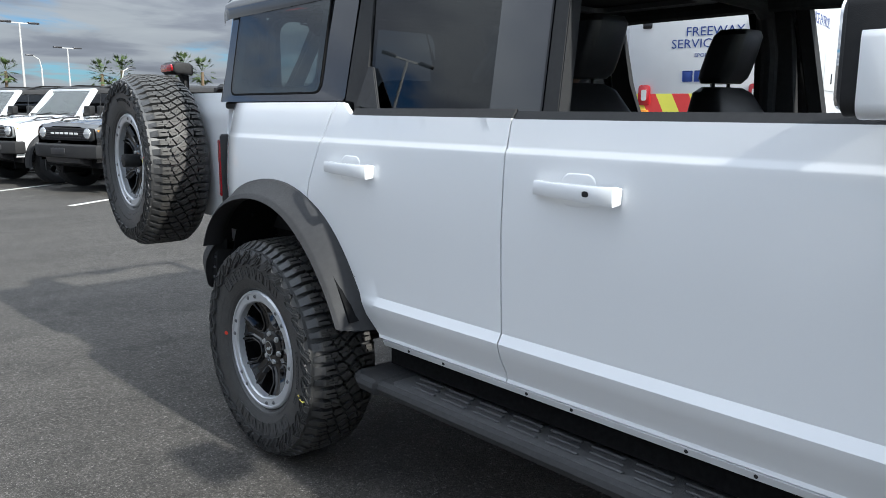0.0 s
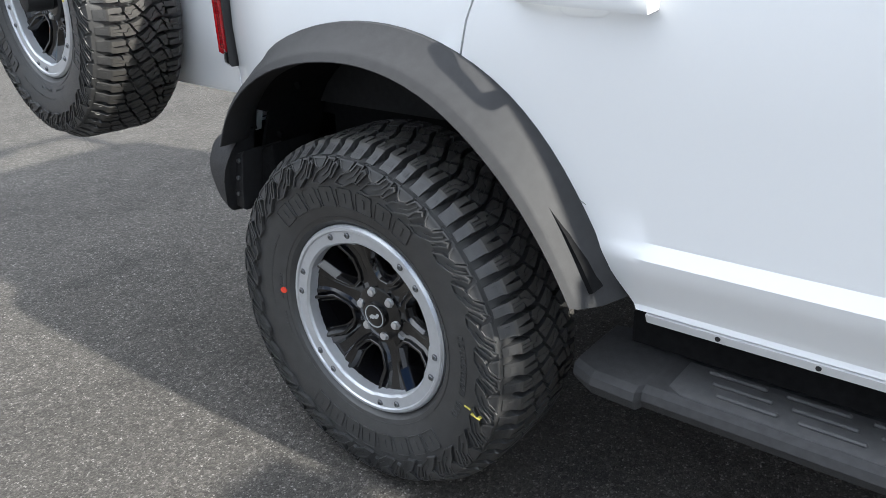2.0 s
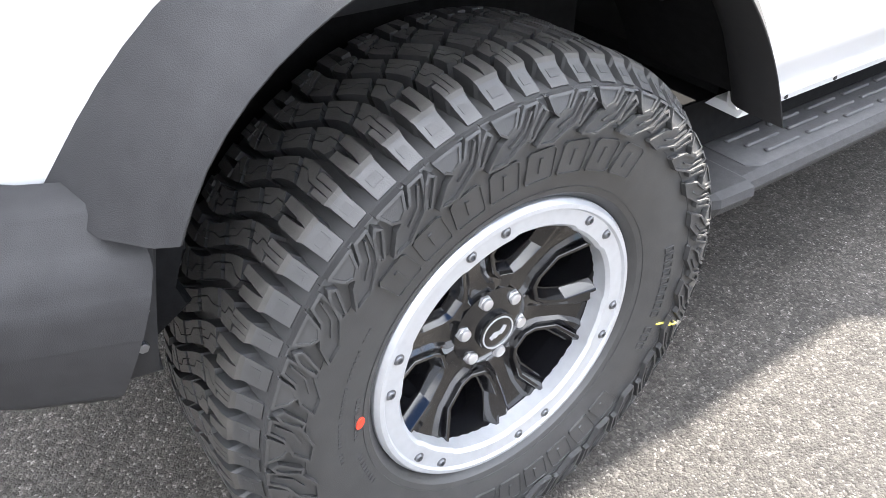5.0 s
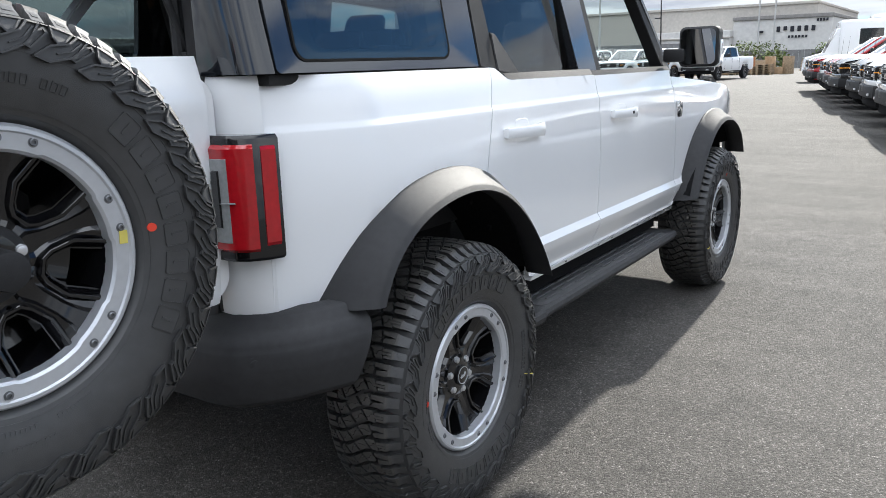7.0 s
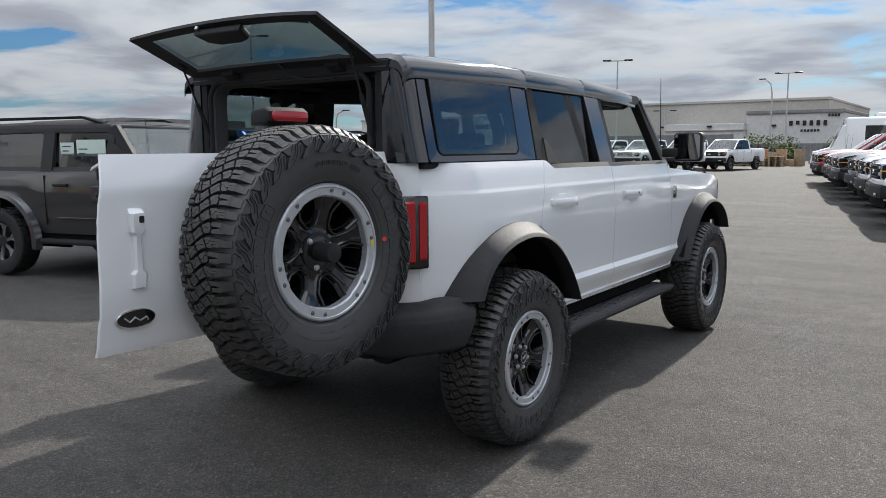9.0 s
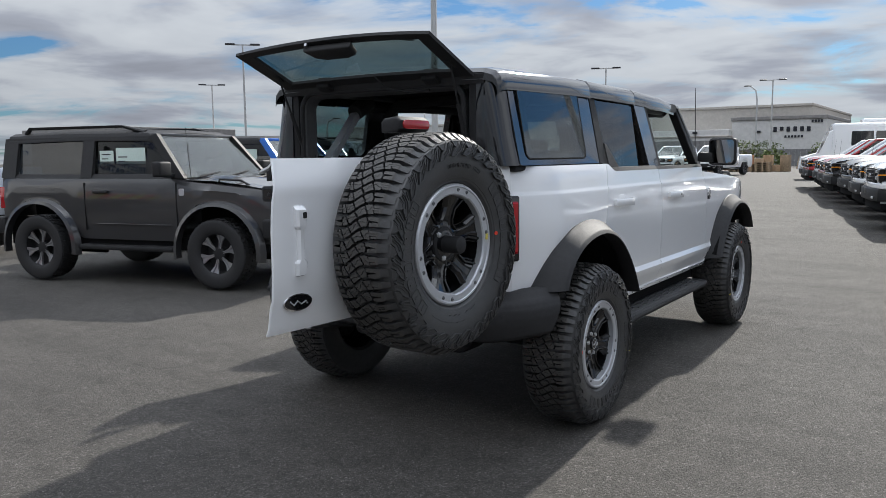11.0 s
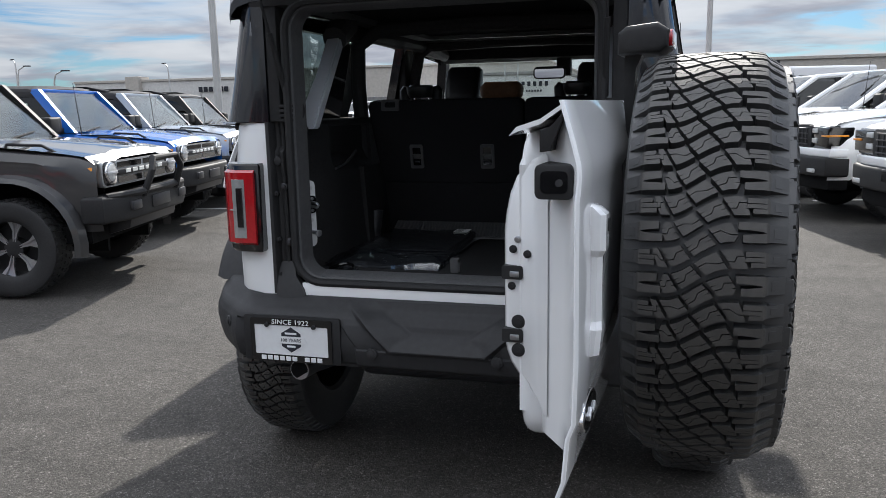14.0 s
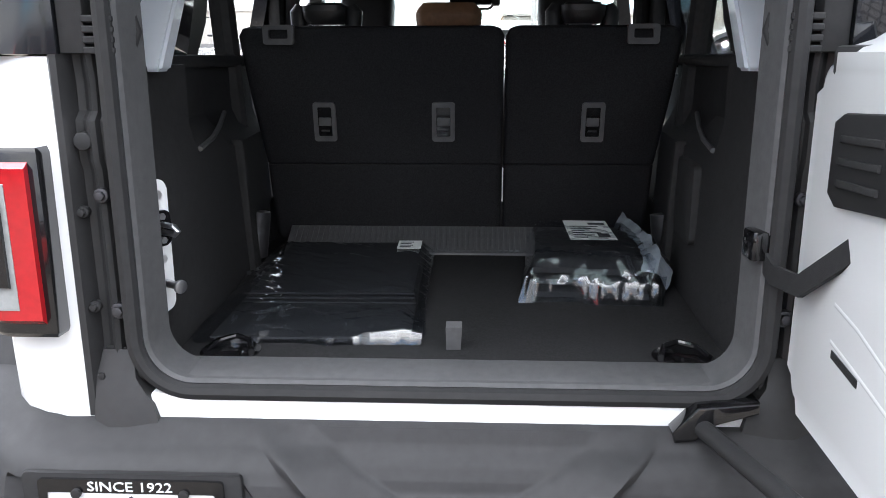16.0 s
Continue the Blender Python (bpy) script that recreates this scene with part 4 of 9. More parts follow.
tube(bm, [(-0.52, -0.05, 0.46), (-0.53, -0.30, 0.45), (-0.54, -0.56, 0.492), (-0.545, -0.665, 0.500)], 0.038, 18)
part("exhaust_pipe", bm, M_STEEL, CAR, "steel tailpipe under the bumper")
part("muffler", nbox(-0.42, 0.30, -0.42, -0.20, 0.40, 0.56, 0.05, 3), M_DARKMETAL, CAR)
# near-black disc on the capped pipe, in place of the shade inside an open one
part("exhaust_mouth", ntube([(-0.545, -0.664, 0.500), (-0.545, -0.667, 0.500)], 0.034, 18), M_LINER, CAR)


# running boards
def board():
    bm = bmesh.new()
    rings = []
    for y, x1, dz in ((0.490, 0.855, -0.022), (0.505, 0.890, -0.004), (0.560, 0.922, 0.003), (0.655, 0.926, 0.003), (0.662, 0.908, 0.0), (2.30, 0.908, 0.0), (2.38, 0.89, -0.01), (2.42, 0.85, -0.03)):
        rings.append([(0.700, y, 0.460 + dz), (x1 - 0.022, y, 0.460 + dz), (x1 - 0.004, y, 0.453 + dz), (x1, y, 0.436 + dz), (x1 - 0.012, y, 0.414), (x1 - 0.05, y, 0.402), (0.74, y, 0.400), (0.700, y, 0.42)])
    return loft(bm, rings)


both("running_board", board(), M_BOARD, CAR, "black plastic running board", angle=14)
for sx in (1, -1):
    bm = bmesh.new()
    x0, x1 = (0.762, 0.886) if sx > 0 else (-0.886, -0.762)
    far, near = (x0, x1) if sx > 0 else (x1, x0)
    prism(bm, [(far, 0.70), (near - sx * 0.02, 0.70), (near, 0.73), (near, 2.22), (far, 2.28)], "z", 0.4585, 0.4625, 0.0015)
    for k in range(10):
        y = 0.745 + k * 0.145
        for n, dx in enumerate((0.020, 0.055, 0.090)):
            c = far + sx * dx
            box(bm, c - 0.006, c + 0.006, y + 0.02 * n, y + 0.02 * n + 0.112, 0.4615, 0.4690, 0.003, 1)
    part("step_pad", bm, M_INNERGREY, CAR, "ribbed grey step pad")
    for y in (0.75, 1.40, 2.10):
        part("board_bracket", nbox(min(sx * 0.55, sx * 0.72), max(sx * 0.55, sx * 0.72), y, y + 0.06, 0.405, 0.448, 0.01), M_BLACK, CAR)


# door handles
def handle(y):
    bm = bmesh.new()
    rings = []
    for dy, hw, dx in ((-0.135, 0.012, 0.004), (-0.128, 0.018, 0.020), (-0.05, 0.019, 0.034), (0.06, 0.021, 0.037), (0.105, 0.023, 0.037), (0.128, 0.024, 0.030), (0.135, 0.018, 0.006)):
        x = body_x(y, 1.175) + dx
        z = 1.175 - dy * 0.02
        rings.append([(x - 0.016, y + dy, z - hw), (x - 0.003, y + dy, z - hw), (x, y + dy, z - hw * 0.6), (x, y + dy, z + hw * 0.6), (x - 0.004, y + dy, z + hw), (x - 0.016, y + dy, z + hw)])
    loft(bm, rings)
    return bm


def cup(y):
    """The shallow hollow behind a handle, as a thin dished plate."""
    bm = bmesh.new()
    ring0 = [(p, q) for p, q in rounded(-0.062, 0.050, -0.042, 0.042, 0.030, 4)]
    rings = []
    for f, d, k in ((1.0, 0.0003, 0.0), (0.97, 0.0006, 0.018), (0.90, 0.0006, 0.030), (0.5, 0.0008, 0.022), (0.02, 0.0008, 0.0)):
        rings.append([(body_x(y + a * f, 1.178 + b * f) + d + max(0.0, b) * f * k, y + a * f, 1.178 + b * f) for a, b in ring0])
    loft(bm, rings, True, False)
    return bm


for y, front in ((0.505, False), (1.475, True)):
    turn = OPEN_FRONT if front else OPEN_REAR
    opened(both("door_handle", handle(y), M_WHITE, CAR, "white pull handle"), turn)
    opened(both("handle_cup", cup(y + 0.01), M_WHITE, CAR), turn)
    if front:
        for sx in (1, -1):
            x = body_x(y, 1.175) + 0.0365
            part("lock_button", nprism(rounded(y + 0.045, y + 0.064, 1.168, 1.182, 0.006, 4), "x", min(sx * x, sx * (x + 0.002)), max(sx * x, sx * (x + 0.002))), M_BLACK, CAR, m=None if sx > 0 else turn)

# fuel-panel line and badge on the fender
both("fender_badge", nprism(rounded(2.26, 2.34, 1.10, 1.19, 0.015), "x", 0.897, 0.905, 0.003), M_CHROME, CAR, "chrome fender badge")


# ---- hood and front ----
def hood():
    bm = bmesh.new()
    rings = []
    for y, z, w in ((2.19, 1.318, 0.80), (2.5, 1.312, 0.80), (2.9, 1.292, 0.80), (3.3, 1.262, 0.79), (3.52, 1.235, 0.78), (3.60, 1.20, 0.77), (3.62, 1.165, 0.765)):
        rings.append([(x * w, y, z - 0.02 * abs(x) ** 3 + (0.018 if abs(x) < 0.45 else 0.0)) for x in (-1, -0.93, -0.8, -0.6, -0.47, -0.43, -0.2, 0, 0.2, 0.43, 0.47, 0.6, 0.8, 0.93, 1)])
    loft(bm, rings, False, False)
    bmesh.ops.recalc_face_normals(bm, faces=bm.faces)
    thicken(bm, 0.02, (0, 0, -1))
    return bm


part("hood", hood(), M_WHITE, CAR)
both("fender_top", nprism([(0.795, 2.19), (0.862, 2.19), (0.868, 3.0), (0.83, 3.45), (0.785, 3.60), (0.77, 3.60), (0.795, 3.3)], "z", 1.16, 1.225, 0.02, 3), M_WHITE, CAR)
part("grille_panel", nprism(rounded(-0.76, 0.76, 0.93, 1.17, 0.06), "y", 3.60, 3.66, 0.01), M_BLACK, CAR)
part("front_bumper", nprism([(-0.88, 3.45), (0.88, 3.45), (0.86, 3.62), (0.60, 3.78), (-0.60, 3.78), (-0.86, 3.62)], "z", 0.58, 0.80, 0.03, 3), M_TRIM, CAR)
part("engine_bay", nbox(-0.74, 0.74, 2.35, 3.58, 0.60, 1.15), M_LINER, CAR)
both("tie_down", ntube([(0.80, 3.02, 1.24), (0.80, 3.05, 1.29), (0.79, 3.28, 1.285), (0.785, 3.40, 1.235)], 0.014, 8), M_BLACK, CAR, "black hood-side grip")
part("antenna", ntube([(0.78, 2.28, 1.29), (0.80, 2.26, 1.34), (0.80, 2.22, 1.95)], [0.010, 0.0045, 0.002], 8), M_BLACK, CAR)


# ---- greenhouse ----
def side_x(z):
    return lerp([(1.36, 0.842), (1.40, 0.815), (1.43, 0.800), (1.80, 0.732), (1.84, 0.720)], z)


def side_plate(outline, d0, d1, bev=0.0, flat=False):
    """A plate on the leaning window plane: outline in (y, z), from depth d0 to d1 outwards."""
    bm = bmesh.new()
    lean = (lambda z: 0.800 - 0.184 * (z - 1.43)) if flat else side_x
    rings = [[bm.verts.new((lean(z) + d, y, z)) for y, z in outline] for d in (d0, d1)]
    n = len(outline)
    f0 = bm.faces.new(rings[0])
    f1 = bm.faces.new(rings[1][::-1])
    for s in range(n):
        bm.faces.new((rings[0][s], rings[0][(s + 1) % n], rings[1][(s + 1) % n], rings[1][s]))
    if bev:
        bmesh.ops.bevel(bm, geom=list(f1.edges), offset=bev, segments=2, affect="EDGES")
    return bm


def side_frame(outer, inner, d0, d1):
    """A plate with a hole; both outlines have as many points."""
    bm = bmesh.new()
    rows = [[bm.verts.new((side_x(z) + d, y, z)) for y, z in ring] for ring, d in ((outer, d1), (inner, d1), (inner, d0), (outer, d0))]
    n = len(outer)
    for a, b in zip(rows, rows[1:] + rows[:1]):
        for s in range(n):
            bm.faces.new((a[s], a[(s + 1) % n], b[(s + 1) % n], b[s]))
    return bm


def quad(y0, y1, z0, z1, r=0.03, n=5, ty=0.0):
    """A rounded window outline that leans back by ty at its top."""
    return [(y + ty * (z - z0) / (z1 - z0), z) for y, z in rounded(y0, y1, z0, z1, r, n)]


both("hardtop_side", side_frame(quad(-0.588, 0.358, 1.405, 1.845, 0.012), quad(-0.440, 0.140, 1.462, 1.765, 0.05), -0.03, 0.0), M_TOP, CAR, "dark hardtop side")
for sx in (1, -1):
    bm = side_plate(quad(-0.510, 0.188, 1.438, 1.802, 0.035), 0.001, 0.006, 0.0015)
    seal = side_frame(quad(-0.516, 0.194, 1.432, 1.808, 0.040), quad(-0.509, 0.187, 1.439, 1.801, 0.034), 0.0005, 0.0066)
    part("glass_seal", seal if sx > 0 else mirrored(seal), M_LINER, CAR, "black rubber seal round the quarter window")
    g = part("quarter_glass", bm if sx > 0 else mirrored(bm), M_TINT, CAR, "tinted quarter window")
    g.visible_shadow = False
# black strip and seal between hardtop and door
both("door_frame_rear", side_plate([(0.365, 1.402), (0.425, 1.402), (0.455, 1.36), (0.49, 1.36), (0.47, 1.50), (0.445, 1.79), (0.37, 1.79)], -0.03, -0.002, 0.003), M_BLACK, CAR)
opened(both("sail_panel", side_plate([(0.455, 1.385), (0.60, 1.368), (0.505, 1.515), (0.475, 1.52)], -0.002, 0.006, 0.003), M_TRIM, CAR, "black corner sail panel"), OPEN_REAR)
g = part("rear_door_glass", side_plate([(0.46, 1.355), (1.12, 1.350), (1.08, 1.785), (0.448, 1.795)], -0.012, -0.008, flat=True), M_DARKTINT, CAR, "dark tinted rear door window")
g.visible_shadow = False
opened(both("belt_strip", nprism([(0.860, 0.0), (0.842, 0.026), (0.80, 0.026), (0.80, -0.03), (0.85, -0.03)], "y", 0.47, 1.219, 0.002), M_BLACK, CAR, m=Matrix.Translation((0, 0, 1.352))), OPEN_REAR)
opened(both("belt_strip", nprism([(0.862, 0.0), (0.844, 0.026), (0.80, 0.026), (0.80, -0.03), (0.85, -0.03)], "y", 1.225, 2.24, 0.002), M_BLACK, CAR, m=Matrix.Translation((0, 0, 1.345))), OPEN_FRONT)
both("centre_pillar", side_plate([(1.112, 1.36), (1.305, 1.355), (1.265, 1.79), (1.07, 1.79)], -0.05, 0.001, 0.003), M_TOP, CAR, "gloss black centre pillar")
both("door_top_rail", side_plate([(0.37, 1.778), (1.93, 1.755), (1.99, 1.790), (1.96, 1.815), (0.37, 1.835)], -0.04, 0.002, 0.003), M_BLACK, CAR)
both("front_pillar", side_plate([(2.175, 1.352), (2.275, 1.352), (2.00, 1.80), (1.93, 1.78)], -0.06, 0.0, 0.004), M_BLACK, CAR)
both("front_door_frame", side_plate([(1.308, 1.355), (1.362, 1.355), (1.318, 1.79), (1.268, 1.79)], -0.05, -0.003, 0.003), M_BLACK, CAR)
opened(both("mirror_base", side_plate([(2.165, 1.352), (2.26, 1.352), (2.19, 1.42)], -0.03, 0.012, 0.004), M_BLACK, CAR), OPEN_FRONT)


def roof():
    bm = bmesh.new()
    rings = []
    for y, dz, wv in ((-0.675, -0.028, 0.985), (-0.655, -0.008, 1.0), (-0.60, 0.0, 1.0), (0.10, 0.012, 1.0), (0.345, 0.012, 1.0), (0.352, 0.004, 1.0), (0.366, 0.004, 1.0), (0.373, 0.014, 1.0), (1.06, 0.008, 1.0), (1.067, 0.0, 1.0), (1.081, 0.0, 1.0), (1.088, 0.008, 1.0), (1.60, -0.012, 1.0), (1.90, -0.030, 0.99), (1.985, -0.05, 0.975)):
        rings.append([(x * wv, y, z + dz) for x, z in ((-0.745, 1.800), (-0.738, 1.835), (-0.715, 1.860), (-0.66, 1.875), (-0.40, 1.886), (0, 1.890), (0.40, 1.886), (0.66, 1.875), (0.715, 1.860), (0.738, 1.835), (0.745, 1.800))])
    loft(bm, rings, False, False)
    bmesh.ops.recalc_face_normals(bm, faces=bm.faces)
    thicken(bm, 0.035, (0, 0, -1))
    return bm


part("roof", roof(), M_TOP, CAR, "dark hardtop roof in three panels")
bm = bmesh.new()
rings = []
for y, z, w in ((1.985, 1.80, 0.70), (2.16, 1.56, 0.755), (2.33, 1.33, 0.80)):
    rings.append([(x * w, y + 0.03 * (1 - abs(x) ** 2), z) for x in (-1, -0.6, -0.2, 0.2, 0.6, 1)])
loft(bm, rings, False, False)
thicken(bm, 0.005)
g = part("windshield", bm, M_CLEAR, CAR, "clear windshield")
g.visible_shadow = False
part("cowl", nprism([(2.16, 1.29), (2.30, 1.318), (2.36, 1.31), (2.36, 1.24), (2.16, 1.22)], "x", -0.80, 0.80, 0.004), M_BLACK, CAR)
both("windshield_post", ntube([(0.715, 1.985, 1.79), (0.765, 2.155, 1.555), (0.805, 2.31, 1.33)], [0.03, 0.032, 0.036], 10), M_TOP, CAR)

# door mirrors
for sx in (1, -1):
    bm = bmesh.new()
    rings = []
    for y, a, b, z0, z1 in ((2.165, 0.935, 1.115, 1.375, 1.555), (2.175, 0.925, 1.125, 1.365, 1.565), (2.24, 0.925, 1.125, 1.365, 1.565), (2.30, 0.945, 1.10, 1.39, 1.55), (2.325, 0.98, 1.07, 1.43, 1.52)):
        rings.append([(sx * p, y, q) for p, q in rounded(a, b, z0, z1, 0.03 if y < 2.31 else 0.02, 4)])
    loft(bm, rings)
    arm = part("door_mirror", bm, M_BLACK, CAR, "black and white door mirror", m=None if sx > 0 else OPEN_FRONT)
    bm = bmesh.new()
    box(bm, min(sx * 0.845, sx * 0.96), max(sx * 0.845, sx * 0.96), 2.15, 2.23, 1.39, 1.46, 0.015)
    part("mirror_arm", bm, M_BLACK, arm)
    part("mirror_glass", nprism([(sx * p, q) for p, q in rounded(0.937, 1.113, 1.377, 1.553, 0.025, 4)], "y", 2.16, 2.165), M_MIRROR, arm, "mirror glass")
    bm = bmesh.new()
    rings = []
    for y, a, b, z0, z1 in ((2.20, 0.921, 1.129, 1.361, 1.51), (2.25, 0.921, 1.129, 1.361, 1.51), (2.305, 0.941, 1.104, 1.386, 1.5), (2.335, 0.98, 1.07, 1.43, 1.48)):
        rings.append([(sx * p, y, q) for p, q in rounded(a, b, z0, z1, 0.025, 4)])
    loft(bm, rings)
    part("mirror_shell", bm, M_WHITE, arm, "white mirror shell")

# ---- rear end of the white car ----


def corner():
    """The white body corner beside the tailgate opening, rounded in plan."""
    plan = [(0.612, -0.668), (0.66, -0.671), (0.705, -0.664), (0.745, -0.645), (0.775, -0.615)]
    bm = bmesh.new()
    rings = []
    for z, d in ((0.785, 0.0), (0.80, 0.004), (0.90, 0.006), (1.10, 0.006), (1.25, 0.002), (1.34, -0.006), (1.39, -0.012), (1.402, -0.018)):
        ring = [(x + (d if k > 1 else 0), y - d * 0.4) for k, (x, y) in enumerate(plan)]
        ring += [(0.70, -0.60), (0.612, -0.60)]
        rings.append([(x, y, z) for x, y in ring])
    return loft(bm, rings)


both("rear_corner", corner(), M_WHITE, CAR)


for sx in (1, -1):
    def flipx(bm, s=sx):
        return bm if s > 0 else mirrored(bm)
    plan = [(0.640, -0.712), (0.728, -0.712), (0.768, -0.692), (0.797, -0.655), (0.815, -0.610), (0.70, -0.590), (0.640, -0.655)]

    def lens(x0, x1, z0, z1, d, k=1.0):
        """A lens over the lamp's face: the plan line between x0 and x1, lifted by d."""
        pts = [p for p in plan[:5]]
        line = []
        for x in span(x0, x1, 7):
            line.append((x, lerp([(p, q) for p, q in pts], x)))
        bm = bmesh.new()
        rings = []
        for (x, y), (xa, ya), (xb, yb) in zip(line, [line[0]] + line[:-1], line[1:] + [line[-1]]):
            n = Vector((yb - ya, xa - xb)).normalized()
            a = Vector((x, y)) + n * d
            c = Vector((x, y)) - n * 0.006
            rings.append([(a.x, a.y, z0 + 0.009), (a.x, a.y, z1 - 0.009), (x, y, z1), (c.x, c.y, z1), (c.x, c.y, z0), (x, y, z0)])
        return loft(bm, rings)

    bm = bmesh.new()
    loft(bm, [[(0.70 + (x - 0.70) * k, -0.62 + (y + 0.62) * k, z) for x, y in plan] for z, k in ((0.947, 0.94), (0.955, 1.0), (1.252, 1.0), (1.262, 0.94))])
    lamp = part("tail_lamp", flipx(bm), M_GLOSS, CAR, "tall red tail lamp in a black housing")
    part("red_lens", flipx(lens(0.656, 0.786, 0.972, 1.240, 0.012)), M_RED, lamp, "red lens")
    part("clear_lens", flipx(lens(0.692, 0.738, 0.990, 1.215, 0.0135)), M_REVERSE, lamp, "grey reversing lens")
    part("lamp_bar", flipx(lens(0.701, 0.722, 1.03, 1.185, 0.020)), M_GLOSS, lamp)
    part("lamp_bracket", flipx(lens(0.710, 0.752, 1.090, 1.106, 0.018)), M_REVERSE, lamp)
    part("side_reflector", flipx(lens(0.797, 0.811, 0.985, 1.235, 0.006)), M_RED, lamp, "dark red side reflector")

# the black jamb, its bolts, the seal and the sill
def jamb():
    """An upright moulding with ridges and a channel, its plan swept up beside the opening."""
    plan = [(0.630, -0.664), (0.622, -0.674), (0.612, -0.672), (0.606, -0.655), (0.604, -0.636), (0.594, -0.630), (0.584, -0.634), (0.580, -0.648), (0.573, -0.653), (0.566, -0.648), (0.563, -0.636), (0.556, -0.633), (0.549, -0.640), (0.544, -0.652), (0.530, -0.652), (0.530, -0.590), (0.630, -0.590)]
    bm = bmesh.new()
    rings = []
    for z, lean, deep in ((0.790, 0.004, 0.0), (0.86, 0.002, 0.0), (0.98, 0.0, 0.002), (1.14, 0.0, 0.0), (1.22, 0.0, -0.003), (1.235, 0.0, -0.010), (1.30, 0.0, -0.012), (1.315, 0.0, 0.004), (1.36, 0.0, 0.006), (1.405, 0.0, 0.0)):
        rings.append([(x + lean * (x < 0.60), y + (deep if -0.66 < y < -0.60 else 0.0), z) for x, y in plan])
    return loft(bm, rings)


both("jamb", jamb(), M_JAMB, CAR, "black moulded jamb beside the opening", angle=28)
bm = bmesh.new()
loft(bm, [[(0.552, -0.690, 0.772), (0.500, -0.682, 0.782), (0.492, -0.60, 0.785), (0.615, -0.60, 0.785), (0.612, -0.680, 0.785), (0.585, -0.690, 0.776)],
          [(0.550, -0.684, 0.800), (0.508, -0.676, 0.812), (0.504, -0.60, 0.815), (0.615, -0.60, 0.815), (0.612, -0.676, 0.808), (0.584, -0.684, 0.800)],
          [(0.556, -0.668, 0.850), (0.540, -0.664, 0.856), (0.535, -0.60, 0.86), (0.612, -0.60, 0.86), (0.610, -0.664, 0.856), (0.584, -0.668, 0.850)],
          [(0.560, -0.650, 0.905), (0.548, -0.648, 0.905), (0.545, -0.60, 0.905), (0.600, -0.60, 0.905), (0.600, -0.648, 0.905), (0.580, -0.650, 0.905)]])
both("jamb_boot", bm, M_JAMB, CAR, "black boot at the foot of the jamb", angle=50)
for sx in (1, -1):
    bm = bmesh.new()
    disc(bm, (sx * 0.588, -0.640, 1.268), "y", 0.022, 0.012, 20, 0.004)
    disc(bm, (sx * 0.588, -0.666, 1.268), "y", 0.0155, 0.028, 18, 0.004)
    part("rubber_stop", bm, M_BLACK, CAR)
    for k, (x, z, r) in enumerate(((0.570, 1.178, 0.0085), (0.560, 0.978, 0.0095), (0.604, 1.150, 0.007), (0.602, 0.985, 0.007), (0.600, 0.860, 0.007))):
        bm = bmesh.new()
        disc(bm, (sx * x, -0.660, z), "y", r * 1.5, 0.014, 14, 0.002)
        disc(bm, (sx * x, -0.667, z), "y", r, 0.010, 6, 0.002)
        part("jamb_bolt", bm, M_BLACK if k > 1 else M_DARKMETAL, CAR)


def opening(e=0.0, r=0.085):
    """The line of the tailgate opening, open at nothing: a rounded frame."""
    return rounded(-0.525 - e, 0.525 + e, 0.845 - e, 1.795 + e, r + e, 8)


def sweep_frame(out, inn, y0, y1):
    bm = bmesh.new()
    rows = [[bm.verts.new((x, y, z)) for x, z in ring] for ring, y in ((out, y0), (inn, y0), (inn, y1), (out, y1))]
    n = len(out)
    for a, b in zip(rows, rows[1:] + rows[:1]):
        for s in range(n):
            bm.faces.new((a[s], a[(s + 1) % n], b[(s + 1) % n], b[s]))
    return bm


def trim_frame():
    """The grey trim inside the seal: it slopes in and back."""
    bm = bmesh.new()
    rows = [[bm.verts.new((x, y, z)) for x, z in opening(e)] for e, y in ((0.004, -0.656), (-0.004, -0.660), (-0.009, -0.652), (-0.011, -0.640), (-0.020, -0.585), (0.004, -0.585))]
    n = len(rows[0])
    for a, b in zip(rows, rows[1:] + rows[:1]):
        for k in range(n):
            bm.faces.new((a[k], a[(k + 1) % n], b[(k + 1) % n], b[k]))
    return bm


part("opening_trim", trim_frame(), M_INNERGREY, CAR, "grey trim round the opening", 20)
line = [Vector((x, -0.662, z)) for x, z in opening(0.012)]
bm = bmesh.new()
rings = []
n = len(line)
for k, p in enumerate(line):
    way = (line[(k + 1) % n] - line[k - 1]).normalized()
    outw = way.cross(Vector((0, 1, 0)))
    rings.append([p + outw * (0.015 * math.cos(a)) + Vector((0, 0.013 * math.sin(a), 0)) for a in (2 * math.pi * s / 8 for s in range(8))])
rings.append(rings[0])
loft(bm, rings, True, False)
bmesh.ops.remove_doubles(bm, verts=bm.verts, dist=0.0003)
part("door_seal", bm, M_BLACK, CAR, "black rubber door seal")
part("sill_panel", nbox(-0.515, 0.520, -0.668, -0.60, 0.765, 0.832, 0.004), M_WHITE, CAR, "white body sill under the opening")
part("sill_cover", nprism([(-0.648, 0.8535), (-0.640, 0.8575), (-0.585, 0.866), (-0.572, 0.864), (-0.572, 0.84), (-0.648, 0.845)], "x", -0.475, 0.475, 0.002), M_INNERGREY, CAR, "grey sill cover")
